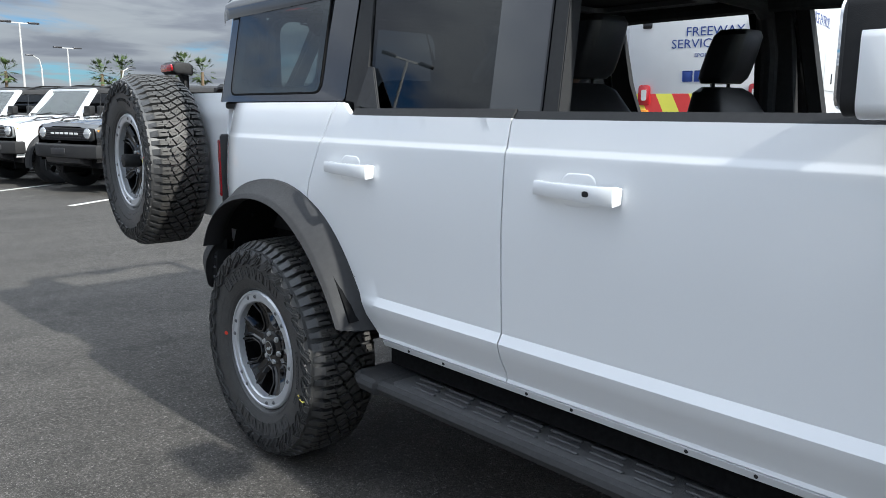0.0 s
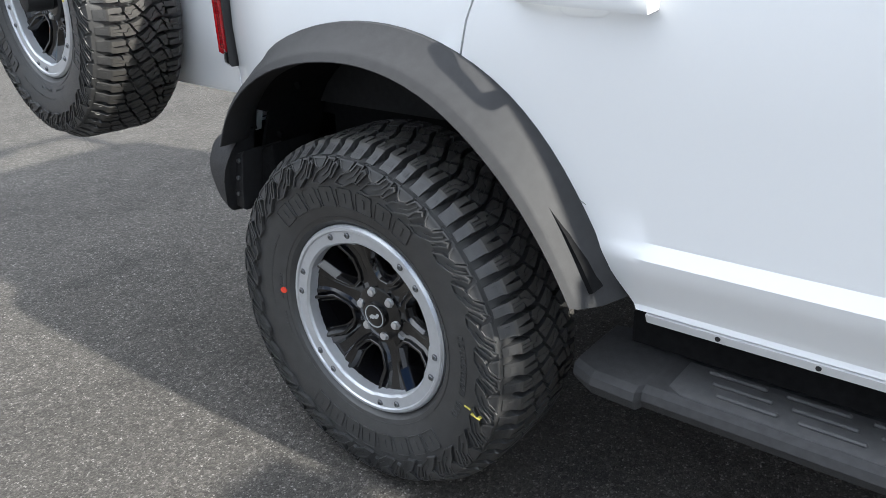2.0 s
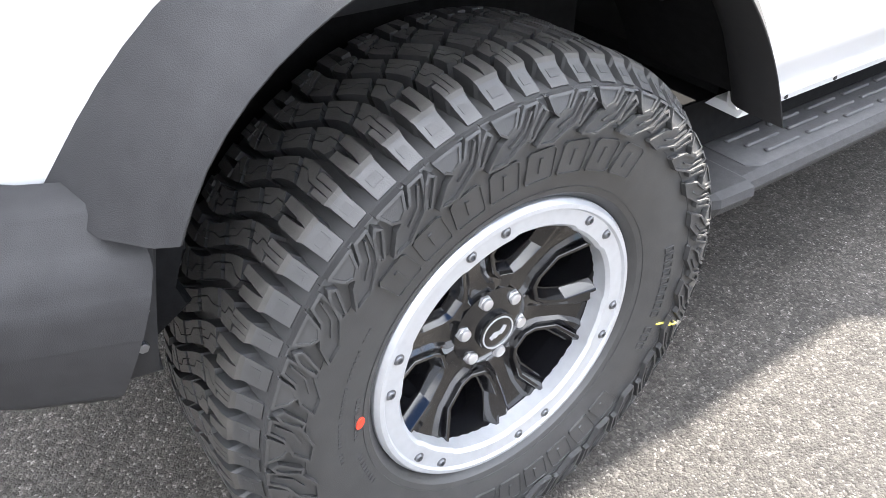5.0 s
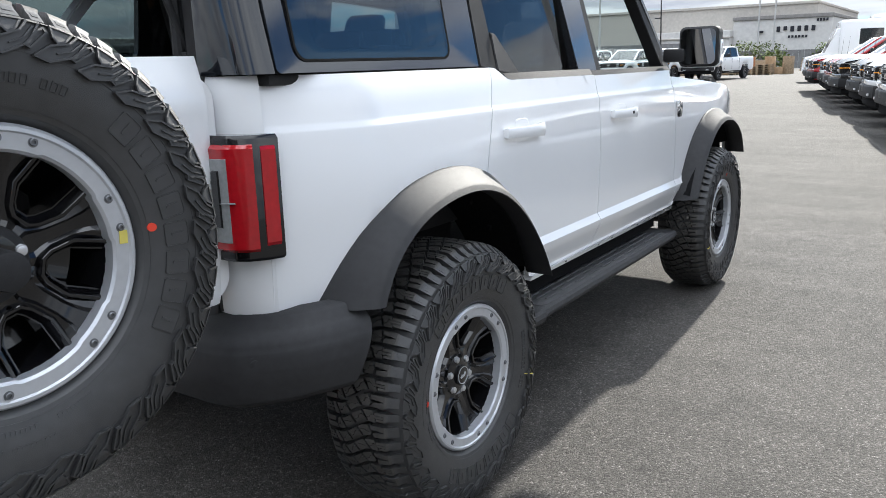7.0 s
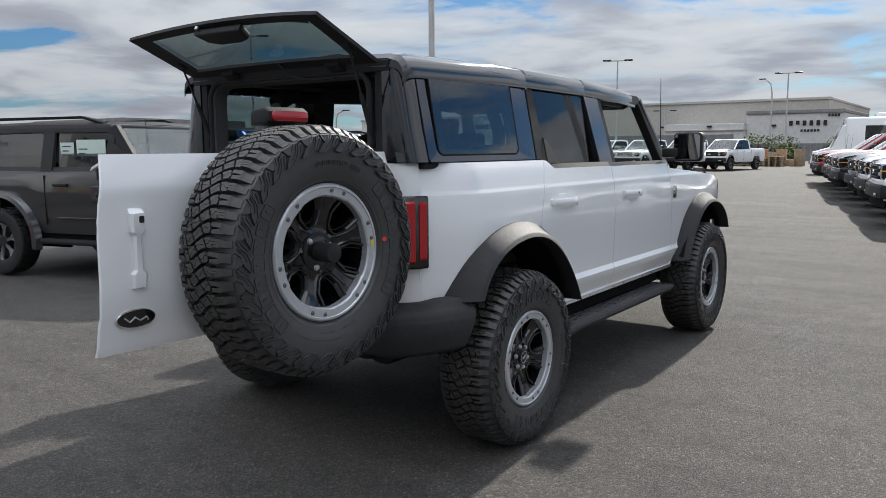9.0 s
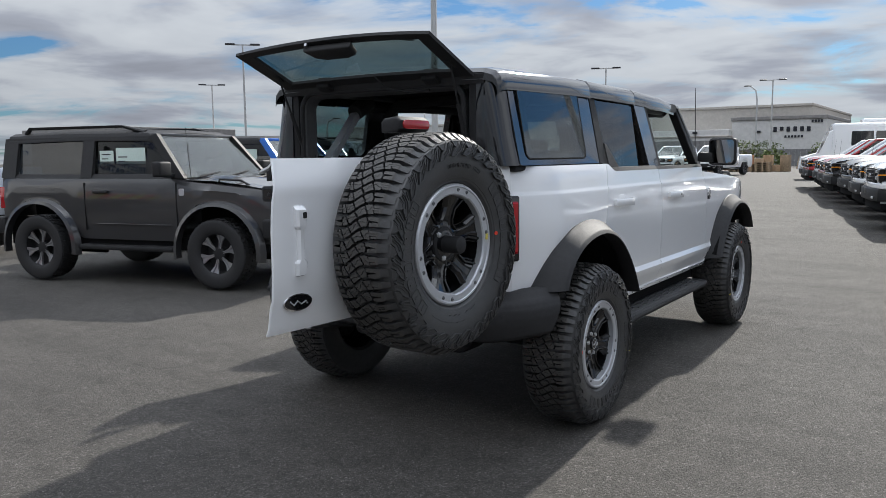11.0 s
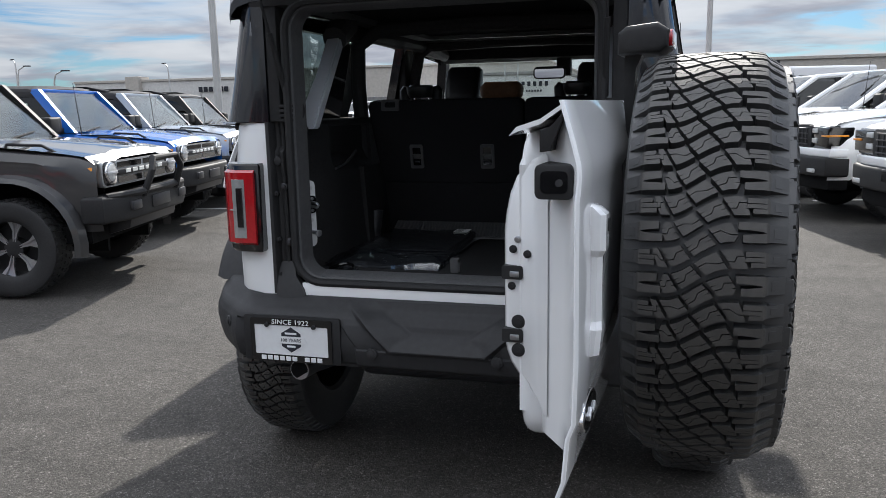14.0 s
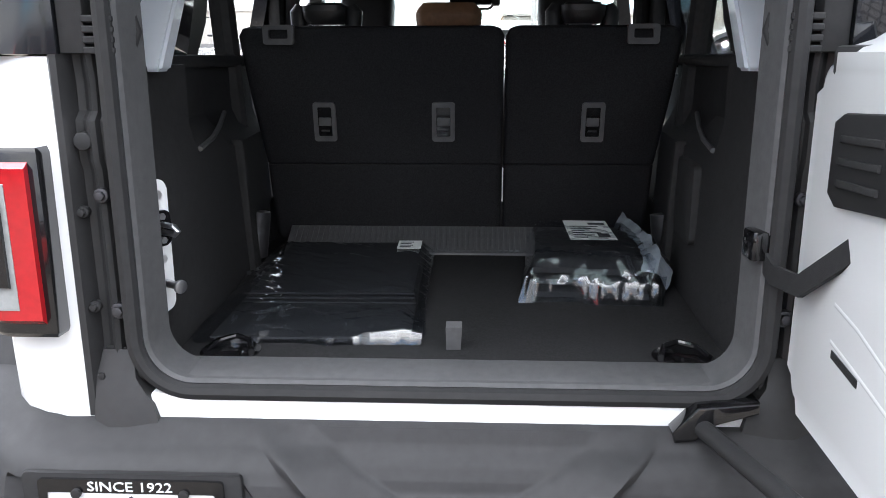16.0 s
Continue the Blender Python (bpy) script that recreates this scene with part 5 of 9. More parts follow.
# hardtop rear pillars and header
bm = bmesh.new()
rings = []
for z in (1.405, 1.55, 1.70, 1.80, 1.846):
    s = side_x(z)
    rings.append([(x, y, z) for x, y in ((0.612, -0.598), (0.612, -0.668), (0.655, -0.671), (s - 0.085, -0.668), (s - 0.050, -0.660), (s - 0.026, -0.641), (s - 0.012, -0.616), (s - 0.007, -0.592), (s - 0.030, -0.585), (s - 0.06, -0.59))])
loft(bm, rings)
both("rear_pillar", bm, M_TOP, CAR, "dark gloss rear pillar", angle=50)
both("pillar_liner", nprism([(0.566, 1.405), (0.611, 1.405), (0.611, 1.84), (0.566, 1.80)], "y", -0.662, -0.59, 0.006), M_BLACK, CAR)
part("rear_header", nprism([(-0.672, 1.795), (-0.678, 1.84), (-0.64, 1.868), (-0.56, 1.868), (-0.56, 1.795)], "x", -0.66, 0.66, 0.006), M_BLACK, CAR)
part("wiring", ntube([(0.05, -0.74, 1.86), (0.10, -0.72, 1.80), (0.22, -0.69, 1.775), (0.34, -0.67, 1.78)], 0.005, 6), M_BLACK, CAR)


# bumper
BUMP_LINE = [(0.0, -0.768), (0.66, -0.768), (0.72, -0.762), (0.765, -0.740), (0.80, -0.714), (0.855, -0.680), (0.91, -0.622), (0.952, -0.546), (0.970, -0.466)]


def pad_in(z):
    return lerp([(0.683, 0.101), (0.772, 0.257)], z)


def pad_out(z):
    return lerp([(0.638, 0.161), (0.742, 0.279), (0.772, 0.330)], z)


def pressed(x, z):
    """How deep the bumper's face is pressed in: a trapezoid with sloping flanks inside a raised line."""
    u = abs(x - 0.020)
    half_in, half_out = pad_in(z), pad_out(z)
    s_in = min((half_in - u) * 0.5, z - 0.683)
    s_out = min((half_out - u) * 0.65, z - 0.638)
    if s_in > 0:
        d = 0.028 + min(s_in, 0.006) * 1.6
    elif s_out > 0:
        d = -0.009 + 0.037 * s_out / (s_out - s_in)
    else:
        # beyond the raised line the face falls back again
        d = lerp([(0.0, -0.009), (0.005, -0.009), (0.018, 0.011)], -s_out) if z > 0.63 else lerp([(0.0, -0.009), (0.004, -0.008), (0.016, 0.002)], -s_out)
    return d * lerp([(0.575, 0.0), (0.60, 1.0), (0.752, 1.0), (0.770, 0.0)], z)


def bumper():
    """Swept along its line in plan, which wraps round the corners; the step pad and the plate's pocket are pressed in."""
    xs = sorted(set([round(v, 4) for v in span(-0.60, 0.60, 150)] + [v * k for v in (0.64, 0.68, 0.72, 0.745, 0.765, 0.785, 0.81, 0.85, 0.89, 0.925, 0.968) for k in (-1, 1)]))
    prof = [(0.185, 0.792), (0.105, 0.789), (0.085, 0.782), (0.060, 0.762), (0.040, 0.754), (0.024, 0.745), (0.013, 0.735), (0.006, 0.726), (0.003, 0.718)]
    prof += [(-0.017 * math.sin((0.718 - z) / 0.15 * math.pi), z) for z in span(0.7125, 0.573, 28)]
    prof += [(0.008, 0.566), (0.033, 0.553), (0.105, 0.548), (0.19, 0.552)]
    bm = bmesh.new()
    rings = []
    for s in xs:
        ring = []
        a = abs(s)
        side = math.copysign(1, s)
        y0 = lerp(BUMP_LINE, a)
        way = Vector((0.02, lerp(BUMP_LINE, a + 0.01) - lerp(BUMP_LINE, a - 0.01))).normalized() if a < 0.955 else Vector((0.5, 0.86))
        f = min(1.0, max(0.0, (a - 0.66) / 0.28))
        for q, z in prof:
            # columns lean with the flanks of the step pad
            x = a
            if a < 0.60:
                ends = [(0.0, 0.0), (0.18, pad_in(z)), (0.30, pad_out(z)), (0.60, 0.60)]
                x = lerp(ends, a)
            sway = 0.020 * lerp([(0.30, 1.0), (0.60, 0.0)], a)
            d = pressed(side * x + 0.020, z) * lerp([(0.50, 1.0), (0.60, 0.0)], a) if a < 0.60 else 0.0
            if -0.735 < s < -0.39 and 0.565 < z < 0.715:
                d = 0.022
            depth = q * (1 - 0.45 * f) + d
            zz = z + 0.022 * f * f if z > 0.66 else z + 0.035 * f * f
            if z < 0.70:
                depth += 0.025 * f * (0.70 - z) / 0.15
            tail = -0.462 - 0.37 * max(0.0, 0.76 - zz)
            if side < 0 and x > 0.70:
                # the bumper reaches a little less far round on this side
                x -= 0.022 * min(1.0, (x - 0.70) / 0.15)
            px, py = side * (x - way.y * depth) + sway, y0 + way.x * depth
            if a > 0.80:
                py = min(py, -0.462 - 0.25 * (0.968 - a))
                py = py if py < -0.66 else -0.66 + (py + 0.66) * (tail + 0.66) / 0.198
            ring.append((px, py, zz) if a < 0.96 else (side * (0.968 - depth * 0.9), tail, zz))
        rings.append(ring)
    loft(bm, rings, False, False)
    for end in (rings[0], rings[-1]):
        rim = [bm.verts.new(p) for p in end]
        hub = bm.verts.new(sum((Vector(p) for p in end), Vector()) / len(end))
        for p, q in zip(rim, rim[1:] + rim[:1]):
            bm.faces.new((p, q, hub))
    bmesh.ops.remove_doubles(bm, verts=bm.verts, dist=0.0004)
    bmesh.ops.recalc_face_normals(bm, faces=bm.faces)
    return bm


part("rear_bumper", bumper(), M_TRIM, CAR, "dark grey moulded rear bumper", 40)
both("bumper_end", nprism([(-0.500, 0.722), (-0.474, 0.756), (-0.446, 0.766), (-0.462, 0.690), (-0.470, 0.640), (-0.470, 0.600), (-0.508, 0.606)], "x", 0.80, 0.931, 0.005), M_BLACK, CAR, "black bracket inside the bumper's end")
both("bumper_stay", nprism([(-0.470, 0.750), (-0.405, 0.775), (-0.402, 0.700), (-0.432, 0.655), (-0.408, 0.628), (-0.462, 0.592), (-0.480, 0.610)], "x", 0.72, 0.868, 0.006), M_LINER, CAR)
for sx in (1, -1):
    for y, z in ((-0.466, 0.738), (-0.477, 0.690), (-0.486, 0.645)):
        part("bumper_bolt", ndisc((sx * 0.930 if sx > 0 else sx * 0.937, y, z), "x", 0.0065, 0.007, 6, 0.001), M_BOLT, CAR)
for x in (-0.21, 0.225, -0.79, 0.79):
    bm = bmesh.new()
    disc(bm, (0, -0.004, 0), "y", 0.020, 0.010, 24, 0.002)
    disc(bm, (0, -0.007, 0), "y", 0.012, 0.004, 18, 0.001)
    part("parking_sensor", bm, M_TRIM, CAR, m=pose(x, -0.785, 0.622) if abs(x) < 0.5 else pose(x, -0.722, 0.690, 0, 0, math.copysign(44, x)))

# dealer plate in its frame
PLATE = thing("dealer_plate", "white paper dealer plate in a black frame on the bumper", "plate", Matrix.Translation((-0.505, -0.768, 0.654)))
part("plate_backing", nprism(rounded(-0.185, 0.185, -0.088, 0.078, 0.008), "y", 0.0, 0.012, 0.002), M_BLACK, PLATE)
part("plate_card", nbox(-0.142, 0.142, -0.0035, 0.002, -0.064, 0.052), M_PLATE, PLATE, "white card")
bm = sweep_frame(rounded(-0.156, 0.156, -0.087, 0.070, 0.008, 4), rounded(-0.141, 0.141, -0.062, 0.046, 0.004, 4), -0.006, 0.004)
fr = part("plate_frame", bm, M_GLOSS, PLATE, "black frame")
words("SINCE 1922", 0.0245, M_PLATE, fr, pose(0, -0.0066, 0.0575, 90, 0, 0), wide=1.18)
for k in range(10):
    if k != 6:
        x = -0.108 + k * 0.024
        part("name_bar", nbox(x - 0.0095, x + 0.0095, -0.0078, -0.0055, -0.0825, -0.0665, 0.001, 1), M_PLATE, fr)
for x in (-0.09, 0.09):
    part("plate_screw", ndisc((x, -0.012, 0.046), "y", 0.0085, 0.008, 12, 0.001), M_BLACK, PLATE)
bm = bmesh.new()
hexa = [(0.043 * math.sin(k * math.pi / 3), 0.046 * math.cos(k * math.pi / 3) - 0.006) for k in range(6)]
prism(bm, hexa, "y", -0.0046, -0.003)
seal = part("emblem", bm, M_INK, PLATE, "dark hexagon emblem")
part("ribbon", nprism([(-0.060, -0.012), (-0.050, 0.006), (0.050, 0.006), (0.060, -0.012), (0.052, -0.020), (-0.052, -0.020)], "y", -0.0058, -0.0046), M_PLATE, seal)
words("100 YEARS", 0.0175, M_INK, seal, pose(0, -0.0064, -0.0075, 90, 0, 0), depth=0.0004)
for z, w in ((0.017, 0.022), (-0.030, 0.016)):
    part("emblem_bar", nbox(-w, w, -0.0056, -0.0046, z - 0.0035, z + 0.0035), M_PLATE, seal)

# ---- cargo space ----
part("cargo_floor", nbox(-0.62, 0.62, -0.60, 0.45, 0.80, 0.852, 0.004), M_CARPET, CAR, "black carpeted cargo floor")
FLAP = part("ribbed_flap", nprism([(0.243, 0.852), (0.245, 0.858), (0.352, 0.912), (0.356, 0.852)], "x", -0.50, 0.50, 0.001), M_INNERGREY, CAR, "ribbed grey floor flap")
rib = keep(nprism([(0.252, 0.8605), (0.252, 0.8655), (0.346, 0.9135), (0.350, 0.9085)], "x", 0.0, 0.0095, 0.001))
for k in range(62):
    mesh_part("flap_rib", rib, M_INNERGREY, FLAP, m=Matrix.Translation((-0.487 + k * 0.0158, 0, 0)))
for x in (-0.419, 0.439):
    bm = bmesh.new()
    disc(bm, (x, -0.515, 0.849), "z", 0.058, 0.005, 28, 0.002)
    tube(bm, [(x - 0.045, -0.53, 0.858), (x - 0.030, -0.488, 0.864), (x, -0.472, 0.867), (x + 0.030, -0.488, 0.864), (x + 0.045, -0.53, 0.858)], 0.006, 8)
    part("tie_down_ring", bm, M_GLOSS, CAR, "black folding tie-down ring")
bm = bmesh.new()
loft(bm, [[(-0.006, -0.470, 0.853), (0.022, -0.470, 0.853)], [(-0.008, -0.468, 0.885), (0.024, -0.468, 0.885)], [(-0.006, -0.485, 0.907), (0.024, -0.485, 0.907)], [(-0.006, -0.502, 0.900), (0.024, -0.502, 0.900)], [(-0.006, -0.496, 0.853), (0.022, -0.496, 0.853)]], False, False)
thicken(bm, 0.003)
part("pull_tab", bm, M_INNERGREY, CAR, "black fabric pull tab")


def cargo_side():
    """The black side trim: a lower wall over the wheel box and an upper shelf with a pocket."""
    bm = bmesh.new()
    rings = []
    for y, x0, x1, x2, x3 in ((-0.59, 0.522, 0.522, 0.528, 0.536), (-0.44, 0.522, 0.524, 0.532, 0.540), (-0.30, 0.524, 0.528, 0.536, 0.545), (-0.275, 0.526, 0.530, 0.540, 0.600), (-0.03, 0.540, 0.545, 0.575, 0.610), (-0.005, 0.541, 0.546, 0.600, 0.618), (0.20, 0.556, 0.562, 0.610, 0.625), (0.46, 0.580, 0.590, 0.620, 0.635)):
        rings.append([(x0, y, 0.845), (x1, y, 1.05), (x1 + 0.004, y, 1.19), (x2, y, 1.225), (x3, y, 1.265), (x3, y, 1.385), (0.66, y, 1.39), (0.66, y, 0.845)])
    loft(bm, rings)
    return bm


both("cargo_side_trim", cargo_side(), M_INNER, CAR, "black moulded cargo side trim")
both("pocket_lip", ntube([(0.534, -0.28, 1.212), (0.552, -0.14, 1.222), (0.572, -0.03, 1.238), (0.600, 0.10, 1.262)], 0.006, 8), M_INNERGREY, CAR)
both("pocket_post", nprism([(-0.585, 1.385), (-0.545, 1.385), (-0.545, 1.265), (-0.585, 1.265)], "x", 0.518, 0.535, 0.005), M_INNER, CAR)
both("side_rib", nprism([(0.06, 0.853), (0.12, 0.853), (0.03, 1.20), (0.010, 1.20)], "x", 0.530, 0.560, 0.006), M_INNER, CAR)
part("access_door", nprism(rounded(-0.20, -0.02, 0.99, 1.17, 0.02), "x", 0.524, 0.560, 0.002), M_INNER, CAR, m=Matrix.Translation((0.002, 0, 0)) @ swing(0.53, -0.11, -3.2))
both("window_shelf", nbox(0.60, 0.79, -0.60, 0.40, 1.375, 1.405, 0.01), M_INNER, CAR)
# latch plate on the jamb
plate = part("latch_plate", nprism(rounded(-0.575, -0.535, 0.945, 1.19, 0.018), "x", -0.5215, -0.5165, 0.002), M_WHITE, CAR, "white latch plate with striker and pin", m=swing(-0.5215, -0.555, -34))
part("striker_base", nprism(rounded(-0.572, -0.538, 1.070, 1.135, 0.012), "x", -0.5165, -0.508, 0.002), M_GLOSS, plate)
part("striker", ntube([(-0.510, -0.556, 1.110), (-0.472, -0.556, 1.110), (-0.462, -0.556, 1.103), (-0.472, -0.556, 1.096), (-0.510, -0.556, 1.096)], 0.0055, 8), M_STEEL, plate, "steel striker loop")
bm = bmesh.new()
tube(bm, [(-0.512, -0.555, 1.000), (-0.468, -0.555, 1.000)], 0.0075, 12)
disc(bm, (-0.474, -0.555, 1.0), "x", 0.0125, 0.007, 16, 0.001)
part("guide_pin", bm, M_STEEL, plate, "steel guide pin")
for z in (1.163, 1.045):
    part("latch_bolt", ndisc((-0.5165, -0.556, z), "x", 0.008, 0.005, 6), M_NUT, plate)
for z in (1.124, 1.081):
    part("striker_bolt", ndisc((-0.508, -0.556, z), "x", 0.0065, 0.004, 6), M_STEEL, plate)

# rear seat backs, split unequally


def seat_y(z):
    return lerp([(0.86, 0.362), (0.90, 0.355), (1.099, 0.330), (1.20, 0.315), (1.48, 0.262)], z)


for x0, x1 in ((-0.605, 0.122), (0.128, 0.600)):
    bm = bmesh.new()
    rings = []
    for z, k in ((0.862, 0.012), (0.885, 0.0), (1.095, 0.0), (1.099, 0.004), (1.103, 0.0), (1.30, 0.0), (1.455, 0.0), (1.475, 0.010), (1.482, 0.03)):
        slim = lerp([(0.86, 0.055), (1.10, 0.045), (1.40, 0.0), (1.5, 0.0)], z)
        a, b = (x0 + slim, x1) if x0 < 0 else (x0, x1 - slim)
        rings.append([(x, y, z) for x, y in rounded(a + k, b - k, seat_y(z) + k, seat_y(z) + 0.12, 0.02, 3)])
    loft(bm, rings)
    seat = part("rear_seat_back", bm, M_FABRIC, CAR, "black cloth rear seat back")
    for x in ((-0.38, -0.045) if x0 < 0 else (0.372,)):
        z = 1.222
        m = Matrix.Translation((x, seat_y(z) - 0.001, z)) @ Matrix.Rotation(radians(9.5), 4, "X")
        lat = part("seat_latch", sweep_frame(rounded(-0.032, 0.032, -0.056, 0.056, 0.008, 3), rounded(-0.020, 0.020, -0.042, 0.042, 0.004, 3), -0.007, 0.006), M_INNERGREY, seat, "grey child-seat anchor", m=m)
        part("latch_cup", nbox(-0.021, 0.021, -0.0015, 0.004, -0.043, 0.043), M_GLOSS, lat)
        part("latch_button", nbox(-0.018, 0.018, -0.005, 0.0, -0.012, 0.012, 0.002), M_INNERGREY, lat)
        part("latch_loop", ntube([(-0.012, -0.002, -0.026), (0.012, -0.002, -0.026)], 0.003, 6), M_DARKMETAL, lat)
    x = -0.49 if x0 < 0 else 0.49
    z = 1.462
    part("belt_guide", sweep_frame(rounded(x - 0.042, x + 0.042, z - 0.030, z + 0.022, 0.008, 3), rounded(x - 0.026, x + 0.026, z - 0.014, z + 0.010, 0.004, 3), seat_y(z) - 0.008, seat_y(z) + 0.02), M_INNERGREY, seat)
part("seat_gap_cord", ntube([(0.124, seat_y(1.1) - 0.002, 1.09), (0.1245, seat_y(1.0) - 0.002, 0.99)], 0.002, 5), M_PAPER, CAR)
part("seat_bench", nbox(-0.60, 0.60, 0.40, 0.95, 0.80, 1.00, 0.06, 3), M_LEATHER, CAR)


def headrest(x, y, z, w, h, mat, label, lean=0.0, post=None):
    bm = bmesh.new()
    rings = []
    for k, dz in ((0.80, 0.0), (0.97, 0.02), (1.0, 0.05), (1.0, h * 0.6), (0.95, h - 0.02), (0.78, h)):
        rings.append([(x + p * k, y + q * k + lean * dz, z + dz) for p, q in rounded(-w / 2, w / 2, -0.066, 0.066, 0.04, 4)])
    loft(bm, rings)
    hr = part("headrest", bm, mat, CAR, label)
    for s in (-1, 1):
        part("headrest_post", ntube([(x + s * w * 0.28, y, z - 0.10), (x + s * w * 0.28, y, z + 0.03)], 0.007, 8), post or M_CHROME, hr)


for x in (-0.387, 0.345):
    headrest(x, 0.42, 1.49, 0.125, 0.058, M_LEATHER, "black leather rear headrest")
    for s in (-1, 1):
        part("headrest_wing", ntube([(x + s * 0.076, 0.42, 1.455), (x + s * 0.078, 0.42, 1.525), (x + s * 0.072, 0.42, 1.543)], [0.025, 0.027, 0.016], 12), M_LEATHER, CAR)
headrest(-0.040, 0.62, 1.475, 0.205, 0.085, M_TAN, "tan leather centre headrest")
for x in (-0.37, 0.37):
    bm = bmesh.new()
    rings = []
    for z, y, w, d in ((0.90, 1.30, 0.25, 0.07), (1.15, 1.25, 0.26, 0.08), (1.35, 1.185, 0.215, 0.07), (1.44, 1.16, 0.16, 0.055), (1.46, 1.155, 0.12, 0.04)):
        rings.append([(x + p, y + q - (0.10 if x > 0 else 0.0), z) for p, q in rounded(-w, w, -d, d, 0.05, 4)])
    loft(bm, rings)
    fs = part("front_seat", bm, M_LEATHER, CAR, "black leather front seat")
    part("seat_shell", nprism(rounded(x - 0.17, x + 0.17, 0.98, 1.38, 0.06), "y", 1.115 if x < 0 else 1.015, 1.14 if x < 0 else 1.04, 0.006), M_INNERGREY, fs)
    headrest(x, 1.15 if x < 0 else 1.07, 1.475, 0.20, 0.19, M_LEATHER, "black leather front headrest", 0.34, M_BLACK)
    part("front_cushion", nbox(x - 0.25, x + 0.25, 1.30, 1.86, 0.80, 0.98, 0.06, 3), M_LEATHER, CAR)
part("dashboard", nprism([(2.05, 0.90), (2.02, 1.20), (2.10, 1.30), (2.34, 1.30), (2.34, 0.90)], "x", -0.78, 0.78, 0.03, 3), M_INNER, CAR)
bm = bmesh.new()
ringc = [Vector((-0.37 + 0.18 * math.cos(a), 1.93 - 0.06 * math.sin(a), 1.22 + 0.17 * math.sin(a))) for a in (2 * math.pi * k / 28 for k in range(29))]
tube(bm, ringc, 0.014, 8, False)
tube(bm, [(-0.54, 1.93, 1.22), (-0.20, 1.93, 1.22)], 0.02, 8)
part("steering_wheel", bm, M_LEATHER, CAR)
bm = nprism(rounded(-0.100, 0.100, -0.038, 0.038, 0.025), "y", 0.0, 0.03, 0.008)
mir = part("rear_view_mirror", bm, M_BLACK, CAR, "black interior mirror", m=pose(0.02, 1.80, 1.645))
part("mirror_face", nprism(rounded(-0.091, 0.091, -0.030, 0.030, 0.02), "y", -0.002, -0.0005), M_MIRROR, mir)
part("mirror_stem", nbox(0.04, 0.13, 0.03, 0.10, -0.02, 0.11, 0.01), M_BLACK, mir)
part("windshield_header", nprism([(1.80, 1.822), (1.80, 1.742), (1.86, 1.722), (1.93, 1.742), (1.93, 1.80), (1.86, 1.822)], "x", -0.68, 0.68, 0.01), M_FABRIC, CAR, "black header over the windscreen")
part("cabin_floor", nbox(-0.78, 0.78, 0.68, 2.3, 0.586, 0.62), M_CARPET, CAR)
part("headliner", nbox(-0.69, 0.69, -0.55, 1.80, 1.826, 1.842), M_FABRIC, CAR, "black headliner")
for y0, y1 in ((-0.42, 0.30), (0.42, 1.02), (1.12, 1.70)):
    part("roof_panel_frame", sweep_frame(rounded(-0.58, 0.58, y0, y1, 0.05, 4), rounded(-0.50, 0.50, y0 + 0.05, y1 - 0.05, 0.04, 4), 0.0, 0.02), M_INNERGREY, CAR, m=Matrix.Translation((0, 0, 1.822)) @ Matrix.Rotation(radians(-90), 4, "X"))
opened(both("door_inner", nbox(0.765, 0.84, 0.66, 1.20, 0.63, 1.335, 0.02), M_INNER, CAR, "black inner door card"), OPEN_REAR)
opened(both("door_inner", nbox(0.765, 0.84, 1.24, 2.16, 0.63, 1.335, 0.02), M_INNER, CAR, "black inner door card"), OPEN_FRONT)
opened(both("door_edge_seal", ntube([(0.835, 0.60, 0.66), (0.83, 0.47, 0.86), (0.83, 0.30, 1.0), (0.83, 0.27, 1.08), (0.825, 0.34, 1.28), (0.81, 0.40, 1.37)], 0.014, 8), M_BLACK, CAR), OPEN_REAR)
both("centre_pillar_trim", nprism([(1.12, 1.30), (1.30, 1.30), (1.25, 1.80), (1.10, 1.80)], "x", 0.69, 0.74, 0.015), M_INNER, CAR)
both("roll_bar", ntube([(0.665, 1.20, 1.0), (0.665, 1.19, 1.60), (0.63, 1.18, 1.74), (0.56, 1.18, 1.785), (0.0, 1.18, 1.80)], 0.032, 10), M_INNER, CAR)
both("roll_bar_side", ntube([(0.60, -0.10, 1.76), (0.61, 0.6, 1.785), (0.61, 1.28, 1.785), (0.66, 1.82, 1.77)], 0.036, 10), M_INNER, CAR, "padded roll bar")
both("rear_roll_hoop", ntube([(0.62, 0.30, 1.0), (0.64, 0.26, 1.55), (0.61, 0.20, 1.72), (0.50, 0.18, 1.785), (0.0, 0.18, 1.80)], 0.034, 10), M_INNER, CAR)
# light painted braces from the wheel boxes up to the roll bar
bm = bmesh.new()
loft(bm, [[(x, y, z) for x, y, z in ((0.505 + dx, -0.53 + dy, 1.375), (0.585 + dx, -0.53 + dy, 1.375), (0.585 + dx, -0.475 + dy, 1.375), (0.505 + dx, -0.475 + dy, 1.375))] for dx, dy in ((0, 0),)]
     + [[(0.515, -0.34, 1.58), (0.575, -0.34, 1.58), (0.575, -0.285, 1.58), (0.515, -0.285, 1.58)], [(0.53, -0.15, 1.775), (0.59, -0.15, 1.775), (0.59, -0.09, 1.775), (0.53, -0.09, 1.775)]])
bmesh.ops.bevel(bm, geom=list(bm.edges), offset=0.006, segments=2, affect="EDGES")
both("brace_bar", bm, M_STRUT, CAR, "light grey painted brace bar")
